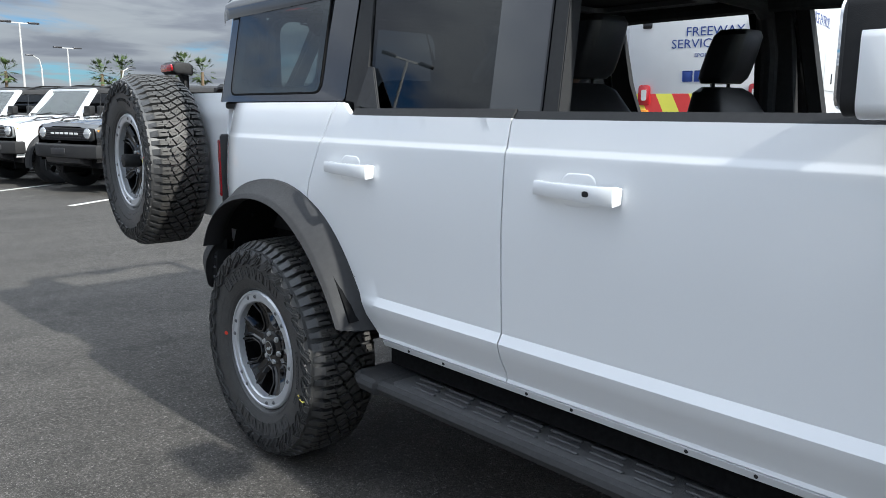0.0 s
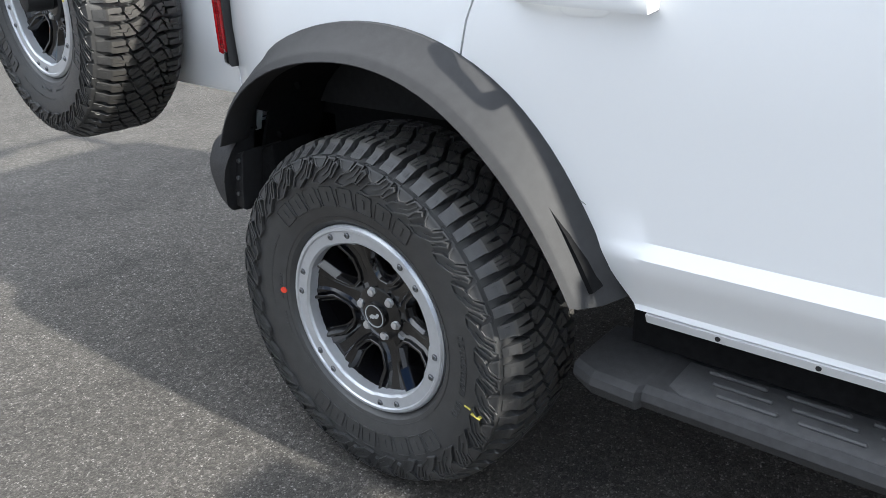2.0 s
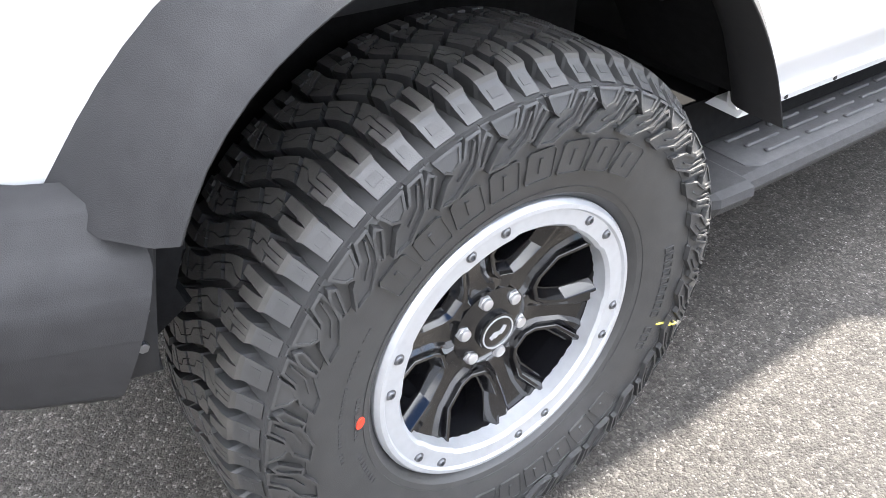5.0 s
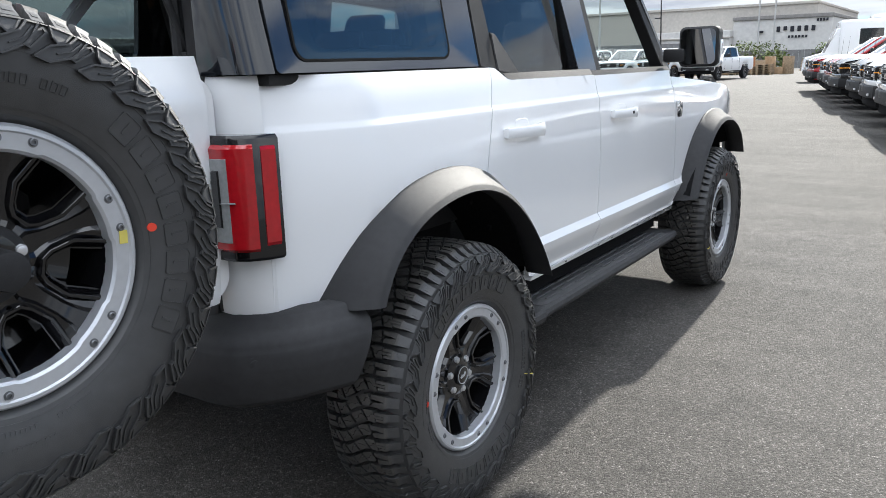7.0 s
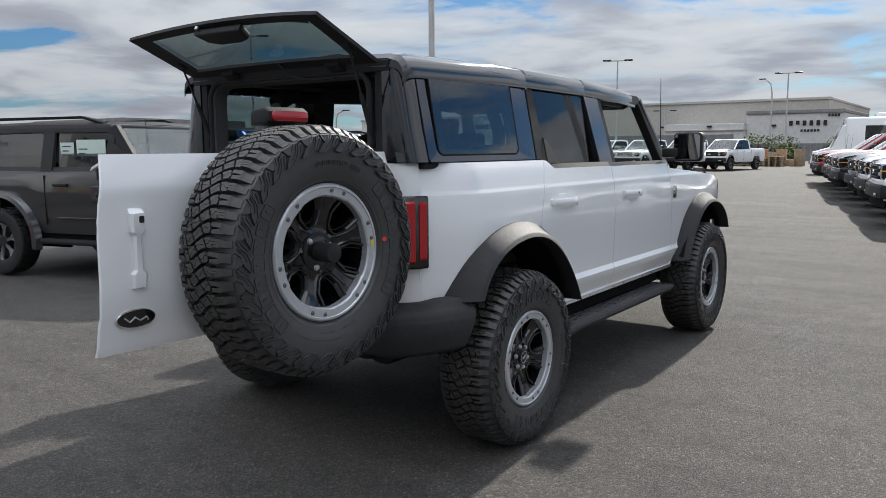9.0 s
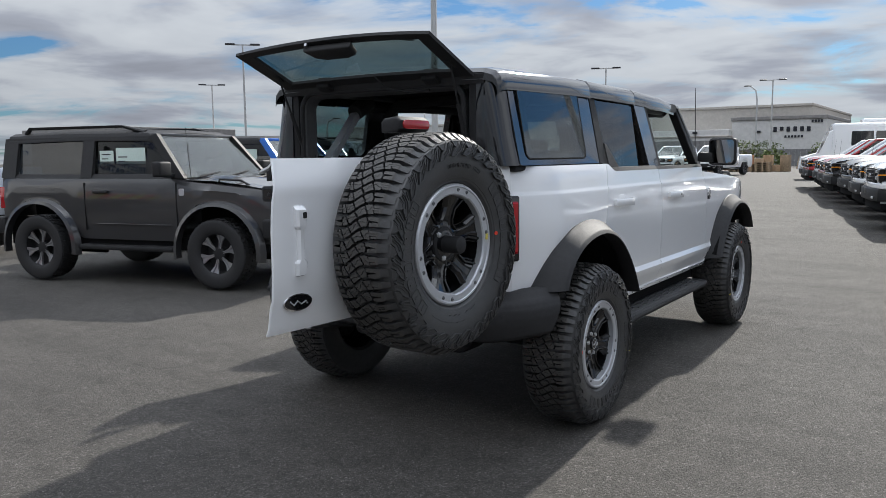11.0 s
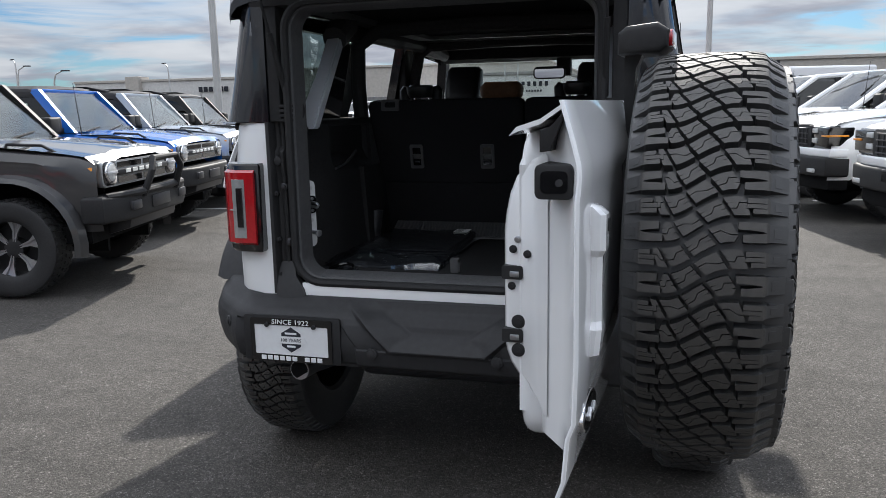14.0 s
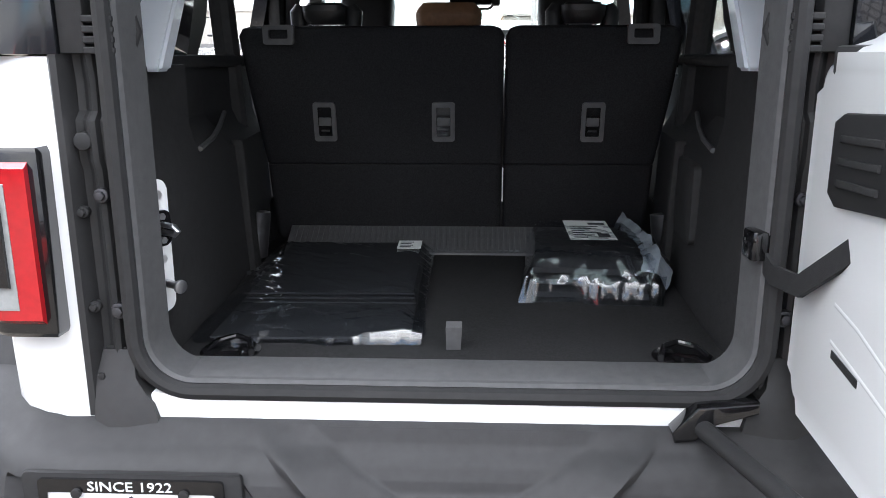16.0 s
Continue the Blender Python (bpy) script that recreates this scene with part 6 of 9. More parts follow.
for sx in (1, -1):
    part("brace_cap", ntube([(sx * 0.55, -0.20, 1.72), (sx * 0.56, -0.06, 1.79)], [0.05, 0.055], 10), M_INNER, CAR)

# two packed things lie on the cargo floor


def crinkle(bm, amount, scale, seed):
    for v in bm.verts:
        d = noise.noise_vector(v.co * scale + Vector((seed, seed * 2, 0)))
        v.co += d * amount
    return bm


def blanket(w, d, h, nx, ny, bulge):
    """A soft slab with rounded edges as a fine grid, its base flat."""
    bm = bmesh.new()
    top = []
    for i in range(nx + 1):
        row = []
        for j in range(ny + 1):
            u, v = i / nx * 2 - 1, j / ny * 2 - 1
            e = max(abs(u), abs(v))
            z = h * (1 - max(0.0, e - 0.82) / 0.18 * 0.55) + bulge * (1 - u * u) * (1 - v * v)
            row.append(bm.verts.new((u * w / 2, v * d / 2, z)))
        top.append(row)
    for i in range(nx):
        for j in range(ny):
            bm.faces.new((top[i][j], top[i + 1][j], top[i + 1][j + 1], top[i][j + 1]))
    rim = [top[i][0] for i in range(nx + 1)] + [top[nx][j] for j in range(1, ny + 1)] + [top[i][ny] for i in range(nx - 1, -1, -1)] + [top[0][j] for j in range(ny - 1, 0, -1)]
    low = [bm.verts.new((v.co.x * 1.005, v.co.y * 1.005, 0.0)) for v in rim]
    n = len(rim)
    for s in range(n):
        bm.faces.new((rim[s], low[s], low[(s + 1) % n], rim[(s + 1) % n]))
    bm.faces.new(low)
    return bm


def sheet(w, d, h, nx, ny, bulge, front, seed, fine=0.0015):
    """A film bag over a slab: calm on top, drawn into sharp folds along its front."""
    bm = blanket(w, d, h, nx, ny, bulge)
    for v in bm.verts:
        near = lerp([(-1.0, 1.0), (-0.72, 0.8), (-0.45, 0.12), (1.0, 0.05)], v.co.y / d * 2)
        p = v.co
        fold = noise.noise((p.x * 9 + seed, p.y * 30, p.z * 22)) * near * front
        crease = abs(noise.noise((p.x * 20 + p.y * 26, p.x * 7 + seed, 4.0))) * fine * 2
        fold += (abs(noise.noise((p.x * 34 + seed, p.y * 60, p.z * 50))) - 0.2) * near * front * 0.55
        v.co += Vector((fold * 0.4, fold * 0.5, fold * 0.6 + crease if p.z > 0.004 else 0.0))
    return bm


MATS = thing("floor_mat_set", "dark floor mats in a clear bag on the cargo floor", "floor mats", pose(-0.275, -0.10, 0.8525, 0, 0, 1))
part("lower_mat", crinkle(blanket(0.40, 0.66, 0.010, 16, 24, 0.002), 0.0015, 8, 5), M_MAT, MATS, "dark grey carpet mat", m=Matrix.Translation((0.0, -0.015, 0.0)))
for k in range(3):
    part("mat", crinkle(blanket(0.385 - 0.006 * k, 0.505 - 0.006 * k, 0.0085, 18, 22, 0.001), 0.0012, 9, 3 + k), M_MAT, MATS, "dark grey carpet mat", m=Matrix.Translation((0.008, 0.108 + 0.004 * k, 0.0095 + 0.0085 * k)))
b = part("plastic_bag", sheet(0.45, 0.75, 0.041, 72, 110, 0.004, 0.028, 8, 0.0024), M_POLY, MATS, "clear crinkled plastic bag", 60)
b.visible_shadow = False
lb = part("paper_label", nbox(-0.032, 0.032, -0.045, 0.045, 0.0470, 0.0480), M_PAPER, MATS, "white printed label", m=Matrix.Translation((0.160, 0.265, 0.0)))
for k in range(4):
    part("print_bar", nbox(-0.026, 0.004 + 0.006 * (k % 2), -0.032 + k * 0.018, -0.025 + k * 0.018, 0.0480, 0.0484), M_INK, lb)
PACK = thing("packed_cover", "dark folded cloth in a clear crinkled bag on carpet", "packed cover", pose(0.345, 0.035, 0.8525, 0, 0, -5))
for k in range(3):
    part("cloth", crinkle(blanket(0.265, 0.40 - 0.012 * k, 0.029, 18, 22, 0.002), 0.003, 9, 11 + k), M_MAT, PACK, "folded dark blue-grey cloth", m=Matrix.Translation((0.0, 0.012, 0.027 * k)))
b = part("plastic_bag", sheet(0.315, 0.47, 0.100, 66, 90, 0.006, 0.046, 14, 0.0036), M_POLY, PACK, "clear crinkled plastic bag", 60)
b.visible_shadow = False
bm = bmesh.new()
loft(bm, [[(0.085, 0.225, 0.080), (0.100, 0.230, 0.128), (0.112, 0.226, 0.120)], [(0.105, 0.12, 0.092), (0.125, 0.12, 0.118), (0.150, 0.11, 0.100)], [(0.118, -0.02, 0.094), (0.150, -0.02, 0.116), (0.180, -0.02, 0.085)], [(0.120, -0.12, 0.092), (0.160, -0.14, 0.104), (0.192, -0.14, 0.055)], [(0.115, -0.19, 0.070), (0.150, -0.205, 0.070), (0.172, -0.20, 0.030)]], False, False)
bmesh.ops.subdivide_edges(bm, edges=bm.edges, cuts=5, use_grid_fill=True)
crinkle(bm, 0.007, 30, 4)
thicken(bm, 0.0008)
b = part("bag_flap", bm, M_POLYFLAP, PACK, "milky folded end of the bag", 60)
lb = part("paper_label", nbox(-0.058, 0.058, -0.115, 0.115, 0.1050, 0.1062), M_PAPER, PACK, "white printed label", m=pose(0.005, 0.075, 0.0, 0, 0, 4))
for k in range(6):
    part("print_bar", nbox(-0.046, -0.012 + 0.02 * (k % 3), -0.095 + k * 0.026, -0.086 + k * 0.026, 0.1062, 0.1066), M_INK, lb)
part("print_code", nbox(0.016, 0.046, -0.09, -0.045, 0.1062, 0.1066), M_INK, lb)
part("print_bar", nbox(0.006, 0.050, 0.06, 0.085, 0.1062, 0.1066), M_INK, lb)

# ---- raised rear glass ----
GLASS_TILT = math.atan2(0.165, 0.335)
def bowed(bm):
    """The rear glass droops towards its two ends, most along its free edge."""
    for v in bm.verts:
        v.co.y += 0.032 * (v.co.x / 0.6) ** 2 * (0.25 - 0.75 * v.co.z / 0.395)
    return bm


def arched(x0, x1, z0, z1, n=14):
    return [(x, z0) for x in span(x0, x1, n)] + [(x1, z1 - 0.004)] + [(x, z1) for x in span(x1, x0, n)] + [(x0, z0 + 0.004)]


LIFT = part("lift_glass", bowed(sweep_frame(arched(-0.615, 0.615, -0.395, 0.0), arched(-0.53, 0.53, -0.350, -0.055), -0.008, 0.008)), M_BLACK, CAR, "raised rear glass in a black frame",
            m=Matrix.Translation((0, -0.690, 1.842)) @ Matrix.Rotation(radians(-90) - GLASS_TILT, 4, "X"))
bm = bmesh.new()
loft(bm, [[(x, -0.014, -0.365), (x, -0.014, -0.04), (x, -0.010, -0.04), (x, -0.010, -0.365)] for x in span(-0.545, 0.545, 15)])
g = part("rear_glass_pane", bowed(bm), M_TINT, LIFT, "tinted rear glass pane")
g.visible_shadow = False
part("wiper_motor", nprism([(-0.15, -0.375), (0.15, -0.375), (0.13, -0.30), (0.08, -0.285), (-0.06, -0.285), (-0.12, -0.31)], "y", 0.012, 0.05, 0.012, 3), M_BLACK, LIFT, "black wiper motor cover")
part("glass_latch", ndisc((-0.13, 0.012, -0.385), "y", 0.010, 0.014, 12), M_STEEL, LIFT)
for x in (-0.33, 0.37):
    part("glass_hinge", nbox(x - 0.045, x + 0.045, -0.03, 0.03, -0.03, 0.03, 0.008), M_BLACK, LIFT)
for sx in (1, -1):
    part("ball_mount", nbox(sx * 0.56 - 0.02, sx * 0.56 + 0.02, 0.010, 0.03, -0.16, -0.10, 0.004), M_BLACK, LIFT)
part("wiper_arm", ntube([(0.02, -0.03, -0.34), (0.30, -0.035, -0.30), (0.42, -0.035, -0.26)], 0.006, 6), M_BLACK, LIFT)
for sx in (1, -1):
    a, b = Vector((sx * 0.56, -0.815, 1.885)), Vector((sx * 0.545, -0.64, 1.47))
    mid = a.lerp(b, 0.45)
    bm = bmesh.new()
    tube(bm, [a, mid], 0.005, 8)
    tube(bm, [mid, b], 0.010, 10)
    part("gas_strut", bm, M_BLACK, CAR, "black gas strut")
    bm = bmesh.new()
    for k in range(4):
        box(bm, min(sx * 0.52, sx * 0.57), max(sx * 0.52, sx * 0.57), -0.665, -0.625, 1.405 + k * 0.016, 1.416 + k * 0.016, 0.002, 1)
    part("strut_mount", bm, M_BLACK, CAR)
    part("wire_loop", ntube([(sx * 0.545, -0.63, 1.47), (sx * 0.52, -0.60, 1.50), (sx * 0.505, -0.60, 1.44), (sx * 0.52, -0.61, 1.395)], 0.005, 6), M_BLACK, CAR)

# ---- the open tailgate: x from the hinge to the free edge, y outwards ----
GX, GY = -0.0614, -0.9981
GATE_M = Matrix(((GX, -GY, 0, 0.682), (GY, GX, 0, -0.700), (0, 0, 1, 0), (0, 0, 0, 1)))
SKIN = [(0.830, -0.012), (0.86, -0.002), (0.93, 0.003), (0.955, 0.012), (1.05, 0.014), (1.20, 0.013), (1.300, 0.011), (1.318, 0.0125), (1.339, 0.013), (1.357, 0.011), (1.394, 0.0), (1.452, -0.019)]
FREE = [(0.83, 0.022), (1.0, 0.008), (1.25, 0.006), (1.45, -0.030)]
bm = bmesh.new()
rings = []
for u, dz, dn in ((0.012, 0.0, -0.006), (0.03, 0.0, 0.0), (0.45, 0.0, 0.0), (0.90, 0.0, 0.0), (1.20, 0.0, 0.0), (1.290, 0.0, -0.001), (1.301, 0.0, -0.003), (1.305, 0.0, -0.007)):
    rings.append([(u + (lerp(FREE, z) if u > 1.25 else 0.0), n + dn, z + dz) for z, n in SKIN])
loft(bm, rings, False, False)
bmesh.ops.recalc_face_normals(bm, faces=bm.faces)
thicken(bm, 0.003, (0, -1, 0))
GATE = part("tailgate", bm, M_WHITE, CAR, "open white tailgate, swung out to one side", m=GATE_M)


def slab(u0, u1, n0, n1, outline_r, z0, z1, bev):
    bm = nprism(rounded(u0, u1, z0, z1, outline_r, 6), "y", n0, n1)
    edges = [e for e in bm.edges if abs(e.verts[0].co.y - n0) < 1e-5 and abs(e.verts[1].co.y - n0) < 1e-5]
    bmesh.ops.bevel(bm, geom=edges, offset=bev, segments=5, affect="EDGES", profile=0.5)
    return bm


part("inner_panel", slab(-0.018, 1.16, -0.118, -0.008, 0.06, 0.845, 1.405, 0.022), M_WHITE, GATE)


def edge_u(n):
    """How far the free edge reaches: it slopes from the latch box out to the skin."""
    return lerp([(-0.150, 1.150), (-0.105, 1.166), (-0.075, 1.195), (-0.045, 1.250), (-0.012, 1.284), (-0.004, 1.290)], n)


def latch_box():
    ns = [-0.150, -0.146, -0.138, -0.125, -0.105, -0.085, -0.064]
    low = [(-0.150, 1.030), (-0.146, 1.010), (-0.138, 0.990), (-0.123, 0.970), (-0.10, 0.950), (-0.07, 0.925), (-0.012, 0.875)]
    top = [(-0.150, 1.230), (-0.146, 1.262), (-0.138, 1.296), (-0.123, 1.330), (-0.10, 1.352), (-0.064, 1.368)]
    bm = bmesh.new()
    cols = []
    for u0, flat, inset in ((0.930, 1.0, 0.0), (0.960, 0.75, 0.0), (0.995, 0.25, 0.0), (1.03, 0.0, 0.0), (None, 0.0, 0.0), (None, 0.0, 0.009)):
        ring = []
        for sign in (1, -1):
            line = []
            for n in ns:
                z = lerp(top, n) if sign > 0 else lerp(low, n)
                m = max(n, -0.150 + 0.05 * flat)
                u = u0 if u0 is not None else edge_u(n) - (0.012 if not inset else 0.0)
                line.append((u, m + inset * (0.8 if n < -0.03 else 0.0), z - sign * inset * (0.6 if n < -0.03 else 0.0)))
            ring += line if sign > 0 else line[::-1]
        cols.append(ring)
    rows = [[bm.verts.new(p) for p in ring] for ring in cols]
    k = len(rows[0])
    for a, b in zip(rows, rows[1:]):
        for s in range(k):
            bm.faces.new((a[s], a[(s + 1) % k], b[(s + 1) % k], b[s]))
    end = rows[-1]
    for s in range(len(ns) - 1):
        bm.faces.new((end[s], end[s + 1], end[k - 2 - s], end[k - 1 - s]))
    return bm


part("latch_box", latch_box(), M_WHITE, GATE, angle=40)
bm = bmesh.new()
rows = []
for z in span(0.885, 1.450, 48):
    skin = lerp(SKIN, z)
    end = 1.304 + lerp(FREE, z)
    # above the latch box the end wall draws back to the outer skin
    start = max(-0.070, lerp([(1.372, -0.070), (1.385, -0.040), (1.41, -0.034), (1.44, -0.024), (1.452, -0.019)], z))
    row = []
    for f in (0.0, 0.2, 0.4, 0.6, 0.8, 1.0):
        n_ = start + (skin - 0.0085 - start) * f
        u = lerp([(-0.070, 1.192), (-0.030, 1.246), (-0.004, 1.282), (0.010, end)], n_) if f < 1.0 else end - 0.001
        row.append((min(u, end - 0.001), n_, z))
    rows.append(row)
loft(bm, rows, False, False)
thicken(bm, 0.004, (-1, 0, 0))
part("edge_hem", bm, M_WHITE, GATE, angle=60)
# the flange along the gate's top
part("top_flange", nprism([(-0.110, 1.398), (-0.098, 1.412), (-0.060, 1.424), (-0.030, 1.444), (-0.021, 1.450), (-0.028, 1.438), (-0.060, 1.416), (-0.098, 1.404)], "x", 0.02, 1.262), M_WHITE, GATE, angle=50)
part("edge_seal", ntube([(0.985, -0.146, 1.262), (1.000, -0.150, 1.235), (1.005, -0.150, 1.14), (1.005, -0.150, 1.03), (0.99, -0.140, 0.985), (0.96, -0.115, 0.93)], 0.0045, 6), M_BLACK, GATE)
# pressed ribs low on the inner panel
bm = bmesh.new()
for k in range(2):
    tube(bm, [(0.14, -0.1072, 1.06 - k * 0.055), (0.22, -0.1072, 1.05 - k * 0.055), (0.52, -0.1072, 0.98 - k * 0.03), (0.70, -0.1072, 0.97 - k * 0.03)], 0.0115, 16)
part("pressed_rib", bm, M_WHITE, GATE)
# solid black strip on the uncut panel, in place of a slot's dark inside
part("panel_slot", nprism([(0.15, 0.996), (0.24, 0.988), (0.24, 0.976), (0.15, 0.984)], "y", -0.1195, -0.116), M_BLACK, GATE)
bm = nprism([(0.09, 1.312), (0.12, 1.325), (0.91, 1.368), (0.935, 1.355), (0.935, 1.325), (0.80, 1.262), (0.12, 1.195), (0.09, 1.21)], "y", -0.130, -0.114, 0.006)
vent = part("vent_cover", bm, M_BLACK, GATE, "black slotted vent cover")
for r in range(3):
    for k in range(5):
        u = 0.13 + k * 0.155
        z = 1.292 - r * 0.030 + k * 0.0085
        part("vent_slot", nprism([(u, z - 0.006), (u + 0.125, z), (u + 0.125, z + 0.010), (u, z + 0.004)], "y", -0.1345, -0.128, 0.002), M_INNER, vent)
# free edge: bolts, latch mouths, rubber stop
for n_, z, r in ((-0.121, 1.217, 0.0062), (-0.130, 1.199, 0.0072), (-0.102, 1.193, 0.0072), (-0.133, 1.133, 0.0072), (-0.120, 1.070, 0.0125), (-0.120, 1.018, 0.0125)):
    bm = bmesh.new()
    u = edge_u(n_) - 0.0015
    disc(bm, (u, n_, z), "x", r, 0.0035, 18, 0.001)
    disc(bm, (u + 0.003, n_, z), "x", r * 0.5, 0.002, 8)
    part("edge_bolt", bm, M_BLACK if z < 1.2 else M_STEEL, GATE)
for z in (1.158, 1.044):
    mouth = part("latch_mouth", nprism(rounded(-0.1495, -0.112, z - 0.012, z + 0.012, 0.004, 3), "x", 1.145, 1.1635), M_BLACK, GATE, "dark latch mouth")
    part("latch_claw", nbox(1.160, 1.1655, -0.135, -0.118, z - 0.008, z + 0.003, 0.002), M_STEEL, mouth)
stop = part("rubber_stop", nprism(rounded(-0.064, -0.004, 1.302, 1.356, 0.010, 4), "x", 1.215, 1.288, 0.004), M_BLACK, GATE, "black rubber stop")
# darker flat plate in place of the stop's shaded hollow
part("stop_hollow", nprism(rounded(-0.054, -0.012, 1.312, 1.346, 0.008, 4), "x", 1.288, 1.2895), M_GLOSS, stop)
part("stop_screw", ndisc((1.289, -0.025, 1.328), "x", 0.006, 0.003, 8), M_DARKMETAL, stop)
bm = bmesh.new()
prism(bm, [(-0.060, 1.373), (-0.042, 1.375), (-0.037, 1.398), (-0.022, 1.426), (-0.020, 1.440), (-0.043, 1.410), (-0.060, 1.408)], "x", 1.10, 1.268, 0.002)
part("corner_seal", bm, M_BLACK, GATE)
bm = bmesh.new()
prism(bm, [(0.0, -0.03), (0.12, -0.03), (0.10, -0.09), (0.04, -0.12), (0.0, -0.10)], "z", 1.37, 1.415, 0.008)
part("hinge_seal", bm, M_BLACK, GATE)
# hand grip on the outside
bm = bmesh.new()
rings = []
for z, n0, w in ((1.028, 0.008, 0.020), (1.036, 0.028, 0.025), (1.08, 0.032, 0.026), (1.092, 0.030, 0.016), (1.20, 0.030, 0.015), (1.212, 0.036, 0.024), (1.270, 0.036, 0.025), (1.282, 0.024, 0.024), (1.288, 0.006, 0.020)):
    rings.append([(1.19 - w, 0.002, z), (1.19 - w, n0 - 0.008, z), (1.19 - w + 0.008, n0, z), (1.19 + w - 0.008, n0, z), (1.19 + w, n0 - 0.008, z), (1.19 + w, 0.002, z)])
loft(bm, rings)
grip = part("gate_handle", bm, M_WHITE, GATE, "white vertical gate handle")
part("lock_button", nprism(rounded(1.173, 1.189, 1.240, 1.262, 0.005, 4), "y", 0.036, 0.0385), M_BLACK, grip)
# oval badge, its lettering as a plain stroke
oval = [(1.205 + 0.068 * math.cos(2 * math.pi * k / 32), 0.938 + 0.031 * math.sin(2 * math.pi * k / 32)) for k in range(32)]
badge = part("oval_badge", nprism(oval, "y", 0.0, 0.014, 0.003), M_CHROME, GATE, "black and chrome oval badge")
part("badge_face", nprism([(1.205 + (x - 1.205) * 0.93, 0.938 + (z - 0.938) * 0.86) for x, z in oval], "y", 0.0135, 0.0155), M_GLOSS, badge)
part("badge_stroke", ntube([(1.245, 0.0165, 0.945), (1.228, 0.0165, 0.930), (1.210, 0.0165, 0.943), (1.192, 0.0165, 0.931), (1.170, 0.0165, 0.940), (1.165, 0.0165, 0.929)], 0.003, 6), M_SILVER, badge)
# spare wheel carrier and high brake lamp on its arm
part("carrier_plate", nprism(rounded(0.52, 0.78, 0.98, 1.25, 0.05), "y", 0.020, 0.14, 0.015, 3), M_BLACK, GATE, "black spare wheel carrier")
bm = bmesh.new()
loft(bm, [[(u, n_, z) for u, n_ in ((0.590, a), (0.645, a), (0.645, b), (0.590, b))] for z, a, b in ((1.24, 0.022, 0.045), (1.44, -0.004, 0.016), (1.52, -0.006, 0.020), (1.565, -0.004, 0.040))])
part("lamp_arm", bm, M_BLACK, GATE)
bm = nprism([(-0.012, 1.548), (0.075, 1.550), (0.092, 1.562), (0.094, 1.596), (0.070, 1.612), (0.005, 1.606), (-0.012, 1.592)], "x", 0.534, 0.722, 0.012, 3)
lamp = part("high_brake_lamp", bm, M_BLACK, GATE, "high brake lamp in a dark housing")
part("red_lens", nprism(rounded(0.545, 0.708, 1.563, 1.598, 0.016, 5), "y", 0.088, 0.100, 0.004), M_RED, lamp, "red lens")

SPARE = thing("spare_wheel", "spare off-road wheel with silver ring, hung on the open tailgate", "spare wheel",
              Matrix.Translation((OFF, 0, 0)) @ GATE_M @ Matrix.Translation((0.652, 0.172, 1.111)) @ Matrix.Rotation(radians(90), 4, "Z"))
sw = wheel(SPARE, Matrix.Rotation(radians(90), 4, "X"), True)
paint_marks(sw, -85, None)

# check strap and damper between body and gate
bm = bmesh.new()
path = [Vector((0.515, -0.62, 1.095)), Vector((0.525, -0.68, 1.06)), Vector((0.535, -0.76, 1.065)), Vector((0.55, -0.83, 1.12)), Vector((0.57, -0.90, 1.18)), Vector((0.585, -0.96, 1.21))]
rings = []
for k, p in enumerate(path):
    way = (path[min(k + 1, 5)] - path[max(k - 1, 0)]).normalized()
    up = way.cross(Vector((1, 0, 0))).normalized()
    rings.append([p + up * 0.017 + Vector((0.004, 0, 0)), p - up * 0.017 + Vector((0.004, 0, 0)), p - up * 0.017 - Vector((0.004, 0, 0)), p + up * 0.017 - Vector((0.004, 0, 0))])
loft(bm, rings)
part("check_strap", bm, M_BLACK, CAR, "black fabric check strap")
part("strap_anchor", nbox(0.495, 0.53, -0.66, -0.61, 1.075, 1.125, 0.006), M_GLOSS, CAR)
bm = bmesh.new()
a, b = Vector((0.425, -0.665, 0.795)), Vector((0.545, -1.28, 0.835))
mid = a.lerp(b, 0.72)
tube(bm, [a, mid], 0.016, 12)
tube(bm, [mid, b], 0.008, 10)
part("gate_damper", bm, M_BLACK, CAR, "black gas damper to the gate")
part("damper_bracket", nprism([(0.38, 0.79), (0.42, 0.835), (0.52, 0.845), (0.52, 0.825), (0.45, 0.81), (0.42, 0.775), (0.385, 0.77)], "y", -0.70, -0.655, 0.004), M_GLOSS, CAR)
part("gate_hinge", nbox(0.585, 0.66, -0.715, -0.66, 0.95, 1.02, 0.012), M_WHITE, CAR)

# ---- the lot round the car; its rows run 13 degrees round from the car's axes ----
LOT = radians(13)


def stripe(a, b, w=0.10):
    a, b = Vector((*a, 0)), Vector((*b, 0))
    way = (b - a).normalized()
    side = Vector((-way.y, way.x, 0)) * w / 2
    bm = bmesh.new()
    loft(bm, [[p + side + Vector((0, 0, 0.0)), p - side, p - side + Vector((0, 0, 0.004)), p + side + Vector((0, 0, 0.004))] for p in (a, b)])
    return tagged(part("stall_line", bm, M_LINE), "worn white painted stall line on asphalt", "line", "stall lines", "structure")


# ---- background vehicles ----


